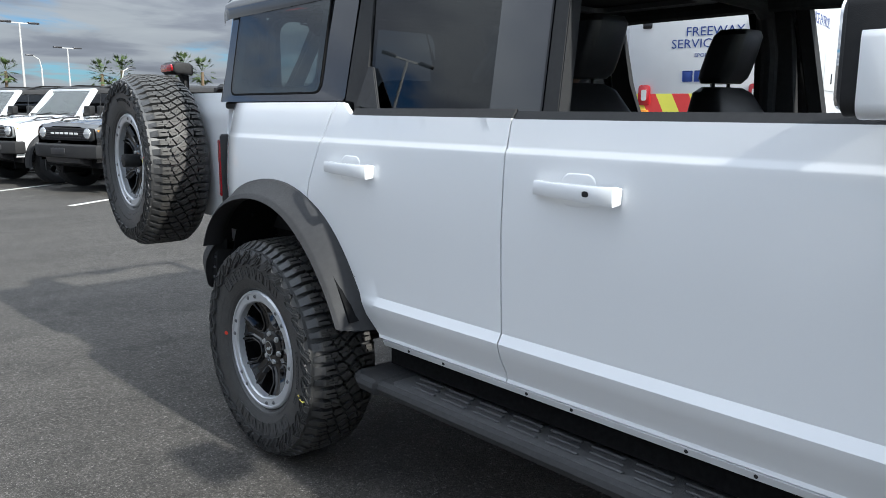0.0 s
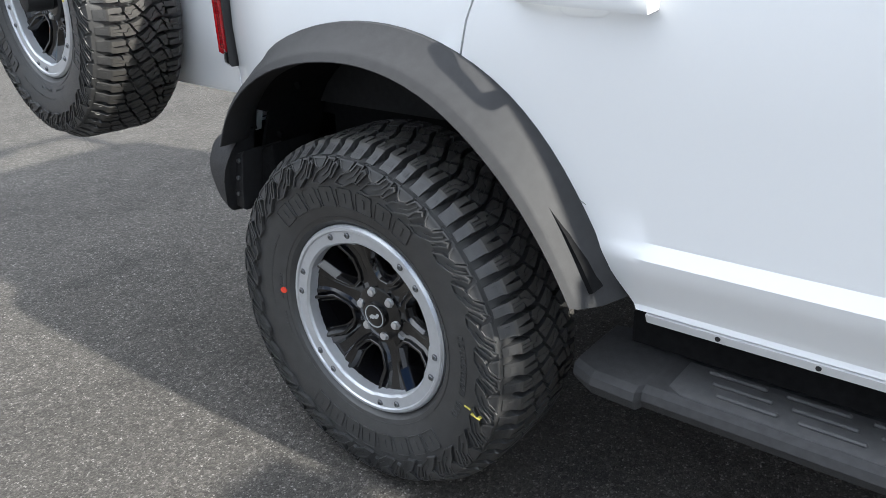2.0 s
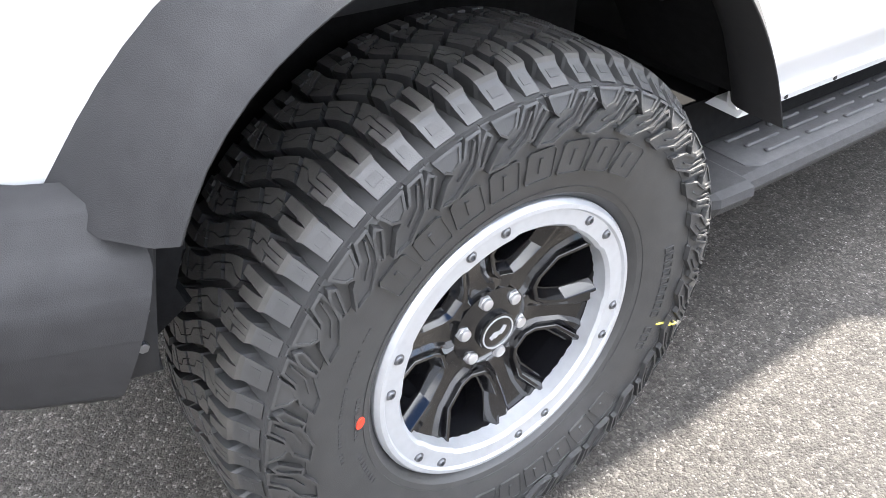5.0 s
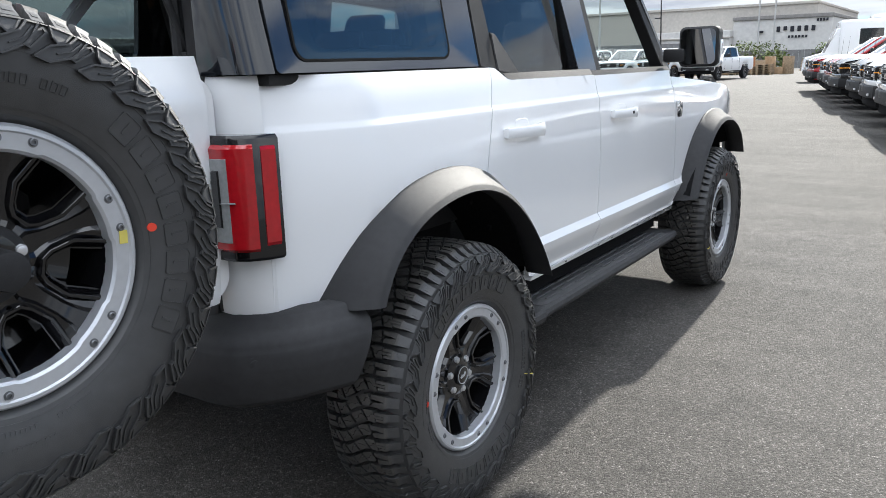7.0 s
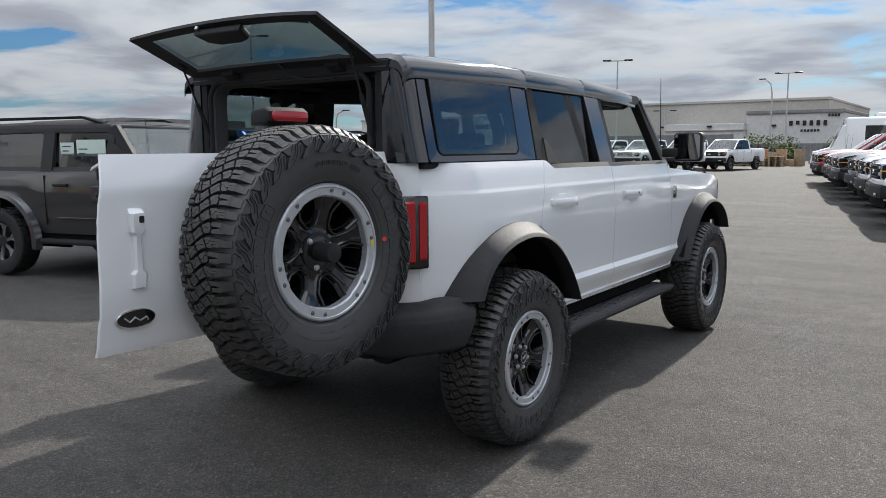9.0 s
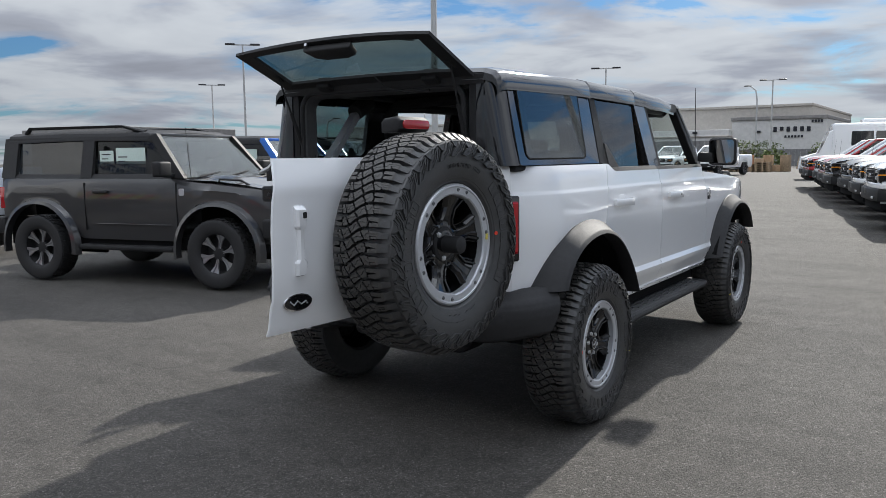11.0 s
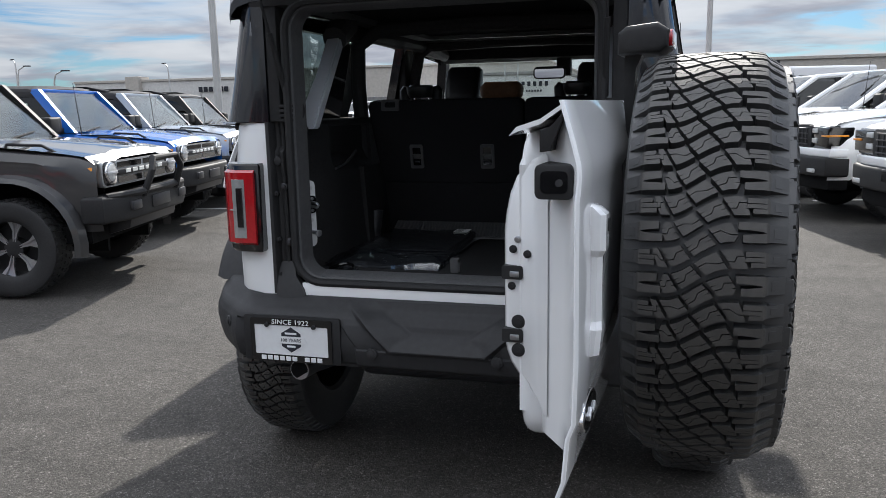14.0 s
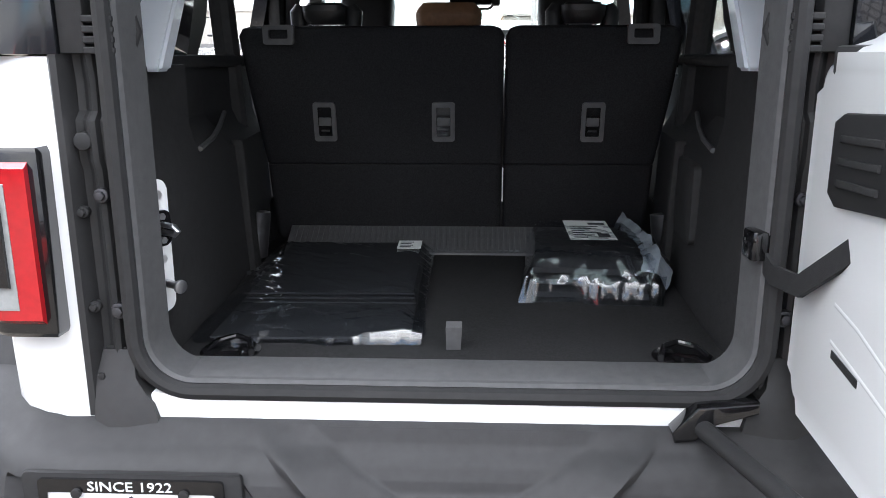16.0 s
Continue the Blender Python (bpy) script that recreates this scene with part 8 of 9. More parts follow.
def pickup(label, paint, m, group="parked pickups"):
    """A crew-cab pickup: origin under the front bumper's middle, +y ahead (its front at y = 0)."""
    t = thing("pickup_truck", label, "pickup", m, group)
    bm = bmesh.new()
    ys = span(-5.75, -0.12, 70)

    def low(y):
        for c in (-0.98, -4.66):
            d = abs(y - c)
            if d < 0.56:
                return max(0.55, 0.40 + lerp([(0.0, 0.56), (0.25, 0.53), (0.42, 0.40), (0.56, 0.12)], d))
        return 0.52

    def high(y):
        return lerp([(-5.75, 1.34), (-3.75, 1.34), (-1.62, 1.30), (-1.50, 1.28), (-0.40, 1.22), (-0.12, 1.14)], y)

    for sx in (1, -1):
        rows = []
        for y in ys:
            lo, hi = low(y), high(y)
            taper = 0.05 * max(0.0, (y + 0.5) / 0.4) ** 2
            rows.append([bm.verts.new((sx * (x - taper), y, z)) for x, z in ((0.94, lo), (0.995, lo + (hi - lo) * 0.25), (1.0, lo + (hi - lo) * 0.55), (0.985, hi - 0.12), (0.955, hi - 0.03), (0.90, hi))])
        for a, b in zip(rows, rows[1:]):
            for s in range(5):
                bm.faces.new((a[s], b[s], b[s + 1], a[s + 1]))
    part("body", bm, paint, t, angle=40)
    bm = bmesh.new()
    rings = []
    for y, z in ((-1.55, 1.31), (-1.0, 1.295), (-0.45, 1.245), (-0.20, 1.20), (-0.10, 1.13)):
        rings.append([(x * 0.93, y, z - 0.02 * abs(x) ** 3 + (0.03 if abs(x) < 0.55 else 0)) for x in (-1, -0.85, -0.62, -0.5, 0, 0.5, 0.62, 0.85, 1)])
    loft(bm, rings, False, False)
    part("hood", bm, paint, t)
    bm = bmesh.new()
    rings = []
    for y, z, k in ((-3.78, 1.34, 0.93), (-3.70, 1.80, 0.80), (-3.55, 1.90, 0.76), (-2.9, 1.945, 0.75), (-2.45, 1.915, 0.755), (-2.30, 1.875, 0.76)):
        rings.append([(x * k, y, z - 0.03 * abs(x) ** 4) for x in (-1, -0.8, -0.4, 0, 0.4, 0.8, 1)])
    loft(bm, rings, False, False)
    part("cab_roof", bm, paint, t)
    bm = bmesh.new()
    loft(bm, [[(-0.88, -1.52, 1.30), (0, -1.45, 1.30), (0.88, -1.52, 1.30)], [(-0.76, -2.30, 1.86), (0, -2.26, 1.88), (0.76, -2.30, 1.86)]], False, False)
    part("windshield", bm, M_TINT, t, "sloping windshield").visible_shadow = False
    both("windshield_post", ntube([(0.90, -1.50, 1.29), (0.775, -2.30, 1.86)], [0.05, 0.045], 8), paint, t)
    part("cab_back", nprism([(-3.80, 1.30), (-3.70, 1.30), (-3.62, 1.84), (-3.72, 1.80)], "x", -0.80, 0.80), M_DARKTINT, t)
    for sx in (1, -1):
        for y0, y1, y2, y3 in ((-2.62, -1.72, -2.28, -2.62), (-3.62, -2.72, -2.72, -3.58)):
            b = bmesh.new()
            vs = [b.verts.new(c) for c in ((sx * 0.925, y0, 1.33), (sx * 0.925, y1, 1.33), (sx * 0.785, y2, 1.82), (sx * 0.785, y3, 1.82))]
            b.faces.new(vs)
            thicken(b, 0.006)
            part("side_window", b, M_DARKTINT, t, "dark side window").visible_shadow = False
        for y, w in ((-2.67, 0.05), (-3.66, 0.07)):
            part("door_pillar", nprism([(sx * 0.93, 1.30), (sx * 0.80, 1.86), (sx * 0.75, 1.86), (sx * 0.88, 1.30)], "y", y - w, y + w), M_BLACK if w < 0.06 else paint, t)
        part("roof_rail", ntube([(sx * 0.77, -2.28, 1.86), (sx * 0.775, -3.0, 1.905), (sx * 0.785, -3.64, 1.85)], 0.045, 8), paint, t)
        part("door_mirror", nbox(min(sx * 1.02, sx * 1.24), max(sx * 1.02, sx * 1.24), -1.86, -1.74, 1.30, 1.52, 0.03, 3), M_BLACK, t)
        part("mirror_arm", nbox(min(sx * 0.92, sx * 1.06), max(sx * 0.92, sx * 1.06), -1.83, -1.76, 1.32, 1.37, 0.01), M_BLACK, t)
        # C-shaped head lamp
        lamp = part("head_lamp", nprism([(sx * 0.52, 0.93), (sx * 0.97, 0.92), (sx * 0.99, 1.13), (sx * 0.52, 1.14)], "y", -0.36, -0.065, 0.015), M_GLOSS, t, "dark head lamp with amber strip")
        part("lamp_strip", nbox(min(sx * 0.82, sx * 0.985), max(sx * 0.82, sx * 0.985), -0.30, -0.052, 1.022, 1.045, 0.005), M_AMBER, lamp)
        part("lamp_lens", nbox(min(sx * 0.56, sx * 0.70), max(sx * 0.56, sx * 0.70), -0.10, -0.052, 1.06, 1.115, 0.01), M_LENS, lamp)
        part("lamp_lens", nbox(min(sx * 0.56, sx * 0.70), max(sx * 0.56, sx * 0.70), -0.10, -0.052, 0.945, 1.005, 0.01), M_LENS, lamp)
        part("fog_lamp", nbox(min(sx * 0.62, sx * 0.80), max(sx * 0.62, sx * 0.80), -0.02, 0.012, 0.60, 0.65, 0.01), M_LENS, t)
        for y in (-1.70, -2.67, -3.70):
            part("door_gap", nbox(min(sx * 0.985, sx * 1.002), max(sx * 0.985, sx * 1.002), y - 0.003, y + 0.003, 0.62, 1.24), M_BLACK, t)
        for y in (-2.60, -3.55):
            part("door_handle", nbox(min(sx * 0.99, sx * 1.025), max(sx * 0.99, sx * 1.025), y, y + 0.2, 1.10, 1.145, 0.012), paint, t)
        part("running_board", nbox(min(sx * 0.80, sx * 1.0), max(sx * 0.80, sx * 1.0), -3.75, -1.75, 0.40, 0.46, 0.02), M_BLACK, t)
        for y in (-0.98, -4.66):
            w = mesh_part("wheel", FAR_RIM["road"], M_BLACK, t, "alloy wheel", m=pose(sx * 0.86, y, 0.40, 0, 0, 0 if sx > 0 else 180))
            far_spokes(w, "road", M_GREYRIM)
            far_tyre(w, "road")
            part("arch_liner", nbox(min(sx * 0.45, sx * 0.5), max(sx * 0.45, sx * 0.5), y - 0.56, y + 0.56, 0.35, 1.02), M_LINER, t)
    part("nose_panel", nbox(-0.94, 0.94, -0.24, -0.085, 0.885, 1.150, 0.03, 3), M_GLOSS, t)
    grille = part("grille", nprism(rounded(-0.54, 0.54, 0.875, 1.15, 0.05), "y", -0.10, -0.055, 0.008), M_BLACK, t, "black honeycomb grille")
    for k in range(4):
        part("grille_bar", nbox(-0.46, 0.46, -0.06, -0.042, 0.915 + k * 0.062, 0.930 + k * 0.062, 0.004), M_DARKMETAL, grille)
    for k in range(9):
        part("grille_rib", nbox(-0.42 + k * 0.105, -0.408 + k * 0.105, -0.06, -0.044, 0.90, 1.12, 0.003), M_DARKMETAL, grille)
    oval = [(0.11 * math.cos(2 * math.pi * k / 24), 1.01 + 0.045 * math.sin(2 * math.pi * k / 24)) for k in range(24)]
    part("oval_badge", nprism(oval, "y", -0.05, -0.03, 0.004), M_CHROME, grille)
    part("front_bumper", nprism([(-1.0, -0.30), (1.0, -0.30), (0.97, -0.10), (0.60, -0.02), (-0.60, -0.02), (-0.97, -0.10)], "z", 0.785, 0.885, 0.02, 3), paint, t)
    part("lower_bumper", nprism([(-0.99, -0.32), (0.99, -0.32), (0.96, -0.06), (0.58, 0.02), (-0.58, 0.02), (-0.96, -0.06)], "z", 0.56, 0.79, 0.03, 3), M_BLACK, t)
    part("air_dam", nprism([(-0.93, -0.34), (0.93, -0.34), (0.88, -0.14), (0.50, -0.05), (-0.50, -0.05), (-0.88, -0.14)], "z", 0.40, 0.57, 0.02, 2), M_LINER, t)
    part("plate_pad", nbox(-0.17, 0.17, 0.005, 0.02, 0.66, 0.78, 0.004), M_DARKMETAL, t)
    part("underbody", nbox(-0.80, 0.80, -5.6, -0.4, 0.45, 0.58), M_LINER, t)
    part("bed_floor", nbox(-0.90, 0.90, -5.70, -3.85, 0.80, 0.84), M_BLACK, t)
    part("tailgate", nbox(-0.93, 0.93, -5.80, -5.72, 0.62, 1.34, 0.02), paint, t)
    for x in (-0.4, 0.4):
        part("front_seat", nprism(rounded(x - 0.25, x + 0.25, 0.9, 1.62, 0.09), "y", -2.75, -2.62, 0.03), M_LEATHER, t)
    part("dashboard", nbox(-0.88, 0.88, -1.95, -1.6, 0.9, 1.26, 0.05), M_INNER, t)
    part("antenna", ntube([(0.88, -1.30, 1.28), (0.885, -1.36, 1.95)], [0.006, 0.003], 6), M_BLACK, t)
    return t


# left row: noses towards the aisle
grey = boxy_car("dark grey two-door off-road car with bull bar and roof rails", M_GREYPAINT, at(-6.90, 2.0, -76), 2, rails=True, bar=True)
price_sheet(grey, 0.84)
blue = boxy_car("bright blue off-road car with dark hardtop", M_BLUEPAINT, at(-8.05, 4.72, -76), 2)
price_sheet(blue, 0.86)
silver = boxy_car("pale blue-grey off-road car with dark hardtop and roof rails", M_SILVERBLUE, at(-8.85, 7.2, -76), 2, rails=True)
price_sheet(silver, 0.86)
dark = boxy_car("dark grey off-road car with dark hardtop", M_GREYPAINT, at(-9.65, 9.8, -76), 2, rails=True)
price_sheet(dark, 0.86)
pickup("pale grey pickup parked nose out behind other cars", M_SILVERBLUE, at(-15.2, 0.6, 104), "parked pickups")
# row behind
boxy_car("white off-road car with roof rails", M_WHITE, at(-4.14, -14.1, -76), 2, rails=True)
boxy_car("black off-road car with a mesh grille", M_BLACKPAINT, at(-4.72, -11.75, -76), 2, grille="mesh")
boxy_car("red off-road car with dark hardtop", M_REDPAINT, at(-4.25, -8.9, 104), 4)
boxy_car("white off-road car with roof rails", M_WHITE, at(-3.45, -16.6, -76), 2, rails=True)
# right row: a long line of pickups
PAINTS = [M_WHITE, M_WHITE, M_WHITE, M_WHITE, M_WHITE, M_GREYPAINT, M_BLACKPAINT, M_REDPAINT, M_WHITE, M_REDPAINT, M_WHITE]
NAMES = {M_WHITE: "white", M_GREYPAINT: "dark grey", M_BLACKPAINT: "black", M_REDPAINT: "red"}
first = {}
for k, paint in enumerate(PAINTS):
    n = k - 1
    where = at(2.25 - 0.62 * n + 0.08 * math.sin(n * 2.1), 7.65 + 2.62 * n, 103 + 1.2 * math.sin(n * 1.7))
    if paint in first:
        copy_thing(first[paint], where)
    else:
        first[paint] = pickup(f"{NAMES[paint]} crew-cab pickup parked in a long row", paint, where)

for n in range(-2, 12):
    a = Vector((2.25 - 0.62 * (n + 0.5) + 0.9, 7.65 + 2.62 * (n + 0.5) + 0.25))
    b = a + Vector((5.0 * math.cos(LOT), 5.0 * math.sin(LOT)))
    stripe(a, b)
for n in range(2, 6):
    a = Vector((-4.05 - 0.62 * (n - 1), 4.72 + 2.68 * (n - 1)))
    b = a - Vector((5.2 * math.cos(LOT), 5.2 * math.sin(LOT)))
    stripe(a, b)
for n in range(-3, 4):
    a = Vector((-1.0 - 1.35 * n, -9.1 + 2.45 * n * 0.9))
    b = a - Vector((4.8 * 0.84, 4.8 * 0.54))
    stripe(a, b)


def service_truck():
    """A tall white service truck; its back face and long side towards the lot."""
    t = thing("service_truck", "tall white road service truck with red and yellow chevrons", "truck", pose(-8.38, -2.41, 0, 0, 0, -77))
    # local: +y is the back face's outward way, the body runs to -y, x from side to side
    body = part("box_body", nbox(-0.05, 2.20, -4.6, 0.0, 0.95, 3.25, 0.03), M_TRUCK, t)
    part("cab", nprism([(-4.65, 0.7), (-4.65, 2.3), (-5.6, 2.2), (-6.0, 1.5), (-6.9, 1.4), (-6.95, 0.7)], "x", 0.05, 2.10, 0.05, 3), M_WHITE, t)
    part("cab_window", nprism([(-4.85, 1.55), (-4.85, 2.1), (-5.5, 2.05), (-5.85, 1.55)], "x", 0.035, 0.05), M_DARKTINT, t)
    part("chassis", nbox(0.2, 1.95, -6.8, -0.1, 0.5, 0.96), M_LINER, t)
    for x in (0.18, 1.97):
        for y in (-1.3, -5.7):
            w = mesh_part("wheel", FAR_RIM["road"], M_BLACK, t, m=pose(x, y, 0.40, 0, 0, 0 if x > 1 else 180))
            far_spokes(w, "road", M_GREYRIM)
            far_tyre(w, "road")
    # red and yellow slanting stripes low on the back
    for k in range(9):
        x = -0.02 + k * 0.25
        b = bmesh.new()
        prism(b, [(max(-0.02, p), q) for p, q in ((x - 0.3, 0.98), (x - 0.05, 0.98), (x + 0.25, 1.62), (x, 1.62))] if k else [(-0.02, 1.02), (0.0, 1.02), (0.25, 1.62), (-0.02, 1.62)], "y", 0.001, 0.004)
        part("chevron", b, M_REDPAINT2 if k % 2 else M_SIGNYELLOW, t)
    for x, z in ((0.28, 1.60), (1.90, 1.60)):
        lamp = part("tail_lamp", nprism(rounded(x - 0.09, x + 0.09, z - 0.15, z + 0.15, 0.04), "y", 0.004, 0.04, 0.01), M_RED, t, "red tail lamp")
        part("lamp_lens", nprism(rounded(x - 0.04, x + 0.04, z - 0.08, z + 0.08, 0.02), "y", 0.04, 0.046), M_LENS, lamp)
        part("amber_lamp", nprism(rounded(x - 0.08, x + 0.08, z - 0.30, z - 0.22, 0.03), "y", 0.004, 0.03, 0.008), M_AMBER, t)
        part("marker_lamp", nprism(rounded(x - 0.07, x + 0.07, 2.58, 2.68, 0.02), "y", 0.001, 0.02, 0.006), M_GLOSS, t)

    def back_text(text, size, x, z, mat=M_NAVY):
        words(text, size, mat, t, Matrix.Translation((x, 0.003, z)) @ pose(0, 0, 0, 90, 0, 180), wide=1.05)

    back_text("NEVADA", 0.20, 1.12, 3.02)
    back_text("DOT", 0.20, 1.08, 2.83)
    back_text("FREEWAY", 0.182, 0.90, 2.50)
    back_text("SERVICE PATROL", 0.182, 0.80, 2.33)
    back_text("SPONSORED BY", 0.078, 0.88, 2.165)
    for k in range(5):
        x = 1.26 - k * 0.175
        part("name_bar", nbox(x - 0.074, x + 0.074, 0.001, 0.006, 1.79, 1.95, 0.01), M_NAVY, t)
    # the long side: lockers and the same words
    side_m = pose(0, 0, 0, 90, 0, -90)

    def side_text(text, size, y, z, mat=M_NAVY):
        words(text, size, mat, t, Matrix.Translation((-0.053, y, z)) @ side_m)

    side_text("FREEWAY SERVICE PATROL", 0.24, -1.85, 2.82)
    side_text("SPONSORED BY", 0.10, -1.75, 2.48)
    for k in range(5):
        y = -1.00 - k * 0.42
        part("name_bar", nbox(-0.058, -0.05, y - 0.17, y + 0.17, 2.0, 2.30, 0.01), M_NAVY, t)
    for y0, y1, z0, z1 in ((-1.55, -0.12, 1.72, 2.40), (-3.1, -1.62, 1.72, 2.40), (-4.5, -3.15, 1.72, 2.40), (-0.75, -0.12, 1.0, 1.65), (-1.85, -0.82, 1.0, 1.65), (-3.2, -1.92, 1.0, 1.65), (-4.5, -3.28, 1.0, 1.65)):
        d = part("locker_door", nprism(rounded(y0, y1, z0, z1, 0.03), "x", -0.062, -0.05, 0.004), M_TRUCK, t, "white locker door")
        part("locker_handle", nbox(-0.075, -0.06, (y0 + y1) / 2 - 0.04, (y0 + y1) / 2 + 0.04, z0 + 0.12, z0 + 0.30, 0.01), M_GLOSS, d)
    return t


M_REDPAINT2 = material("red reflective sheet", (0.60, 0.05, 0.05), 0.4, vary=0.06)
M_SIGNYELLOW = material("yellow reflective sheet", (0.72, 0.70, 0.10), 0.4, vary=0.06)
service_truck()


def coach(label, m, length, height, paint, nose=True):
    t = thing("shuttle_bus", label, "bus", m)
    part("body", nbox(-1.15, 1.15, -length, -0.9, 0.55, height, 0.12, 4), paint, t)
    part("cab", nprism([(-1.2, 0.55), (-1.2, height * 0.93), (-0.75, height * 0.86), (-0.35, 1.35), (0.55, 1.20), (0.65, 0.55)], "x", -1.0, 1.0, 0.06, 3), paint, t)
    part("windshield", nprism([(-0.80, height * 0.84), (-0.38, 1.42), (-0.34, 1.40), (-0.76, height * 0.85)], "x", -0.85, 0.85), M_DARKTINT, t)
    for sx in (1, -1):
        for k in range(int((length - 1.6) / 1.1)):
            y = -length + 0.35 + k * 1.1
            part("side_window", nprism(rounded(y, y + 1.0, height - 1.15, height - 0.42, 0.05), "x", min(sx * 1.145, sx * 1.156), max(sx * 1.145, sx * 1.156)), M_GLOSS, t)
        for y in (-0.35, -length + 1.4):
            w = mesh_part("wheel", FAR_RIM["road"], M_BLACK, t, m=pose(sx * 0.95, y, 0.40, 0, 0, 0 if sx > 0 else 180))
            far_spokes(w, "road", M_GREYRIM)
            far_tyre(w, "road")
    part("underbody", nbox(-1.0, 1.0, -length + 0.1, 0.5, 0.40, 0.56), M_LINER, t)
    part("roof_unit", nbox(-0.7, 0.7, -length * 0.6, -length * 0.6 + 2.2, height, height + 0.22, 0.08, 3), paint, t)
    return t


coach("long white shuttle bus behind the pickups", at(-1.0, 36.0, 103), 11.0, 3.0, M_WHITE)
coach("white shuttle bus with a raised roof", at(-4.6, 41.5, 103), 7.5, 2.9, M_WHITE)
for k, (x, y) in enumerate(((-14.0, 44.5), (-11.6, 45.2), (-16.4, 43.6), (-18.8, 43.0), (-21.2, 42.4))):
    copy_thing(first[M_WHITE], at(x, y, 170))


def trailer():
    t = thing("box_trailer", "blue box trailer with a white roof, parked beyond the pickups", "trailer", at(3.6, 47.0, 103))
    part("box", nbox(-1.25, 1.25, -9.0, 0.0, 0.9, 2.75, 0.03), M_BLUEBOX, t)
    part("roof", nprism([(-1.3, 2.74), (1.3, 2.74), (0.9, 3.05), (-0.9, 3.05)], "y", -9.05, 0.05, 0.02), M_WHITE, t)
    part("panel_patch", nprism(rounded(-0.8, 0.4, 1.6, 2.4, 0.3), "y", 0.0, 0.006), M_SILVERBLUE, t)
    for y in (-6.5, -7.5):
        for sx in (1, -1):
            w = mesh_part("wheel", FAR_RIM["road"], M_BLACK, t, m=pose(sx * 1.1, y, 0.40, 0, 0, 0 if sx > 0 else 180))
            far_spokes(w, "road", M_GREYRIM)
            far_tyre(w, "road")
    part("frame", nbox(-0.6, 0.6, -8.9, 0.8, 0.7, 0.92), M_LINER, t)


trailer()

# ---- buildings, poles, planting ----


def building(name, label, parts, m=None):
    b = thing(name, label, "building", m)
    for nm, x0, x1, y0, y1, z0, z1, mat in parts:
        part(nm, nbox(x0, x1, y0, y1, z0, z1, 0.04, 1), mat, b)
    return b


b = building("warehouse", "long pale stucco warehouse with a parapet", [
    ("main_wall", -60.0, -15.7, 111, 150, 0, 7.6, M_STUCCO), ("parapet", -60.1, -15.6, 110.8, 150.2, 7.6, 7.95, M_STUCCO),
    ("front_wall", -25.2, -13.4, 107.5, 130, 0, 5.75, M_STUCCO2), ("front_parapet", -25.3, -13.3, 107.3, 130.1, 5.75, 6.2, M_ROOFGREY),
    ("low_wing", -36, -25.2, 106, 111, 0, 4.6, M_STUCCO2), ("low_wing_top", -36.1, -25.1, 105.8, 111, 3.6, 3.8, M_STUCCO)])
for k in range(6):
    x = -19.6 + k * 0.82
    part("sign_bar", nbox(x - 0.22, x + 0.22, 107.35, 107.5, 4.15 + (0.15 if k == 1 else 0), 4.80, 0.05, 1), M_INK, b)
for k in range(6):
    part("sign_bar", nbox(-18.4 + k * 0.40, -18.15 + k * 0.40, 107.4, 107.5, 3.35, 3.65), M_INK, b)
for k in range(4):
    part("number_bar", nbox(-15.2 + k * 0.36, -14.95 + k * 0.36, 107.4, 107.5, 5.25, 5.6), M_INK, b)
for x in (-36.5, -30.0, -22.0):
    part("wall_lamp", nbox(x, x + 0.6, 105.6 if x < -25 else 107.2, 107.5, 4.1, 4.35, 0.05), M_INK, b)
b = building("office_building", "low tan and brown stucco building with a stepped roof", [
    ("main_wall", 3.0, 34, 92, 125, 0, 5.9, M_STUCCO), ("parapet", 2.9, 34.1, 91.8, 125, 5.9, 6.25, M_STUCCO), ("brown_wing", -1.2, 3.0, 93, 120, 0, 4.6, M_STUCCO3), ("low_wing", -5.0, -1.2, 94, 115, 0, 4.3, M_STUCCO)])
for k in range(6):
    part("sign_bar", nbox(10.3 + k * 0.62, 10.75 + k * 0.62, 91.7, 91.85, 4.35, 5.1, 0.04, 1), M_INK, b)
for k in range(4):
    part("number_bar", nbox(10.6 + k * 0.55, 10.95 + k * 0.55, 91.7, 91.85, 5.45, 5.85), M_INK, b)
for k in range(3):
    part("window", nbox(4.2 + k * 1.2, 5.0 + k * 1.2, 91.9, 92.02, 2.2, 3.4), M_GLOSS, b)
b = building("far_warehouse", "distant pale warehouse with a grey parapet", [("main_wall", -98, -52, 112, 150, 0, 6.6, M_STUCCO2), ("parapet", -98.1, -51.9, 111.8, 150, 6.6, 7.0, M_STUCCO), ("roof_house", -87.0, -84.4, 111, 114, 0, 7.5, M_STUCCO)])
for k in range(6):
    part("sign_bar", nbox(-73.5 + k * 0.95, -72.8 + k * 0.95, 111.7, 111.85, 4.7, 5.5, 0.04, 1), M_INK, b)
building("low_building", "long low dark-roofed building behind the lot", [("main_wall", -40, 30, -78, -70, 0, 2.4, M_STUCCO3), ("roof", -40.5, 30.5, -78.5, -69.5, 2.4, 2.9, M_ROOFGREY)])
building("low_building", "low grey-roofed house beyond the parked cars", [("main_wall", -72, -58, 36, 48, 0, 3.0, M_STUCCO), ("roof", -72.5, -57.5, 35.5, 48.5, 3.0, 4.2, M_ROOFGREY)])
building("garden_wall", "low orange-brown wall in front of the warehouse", [("wall", -19.0, -15.2, 76.0, 76.3, 0, 1.2, M_ORANGE)])


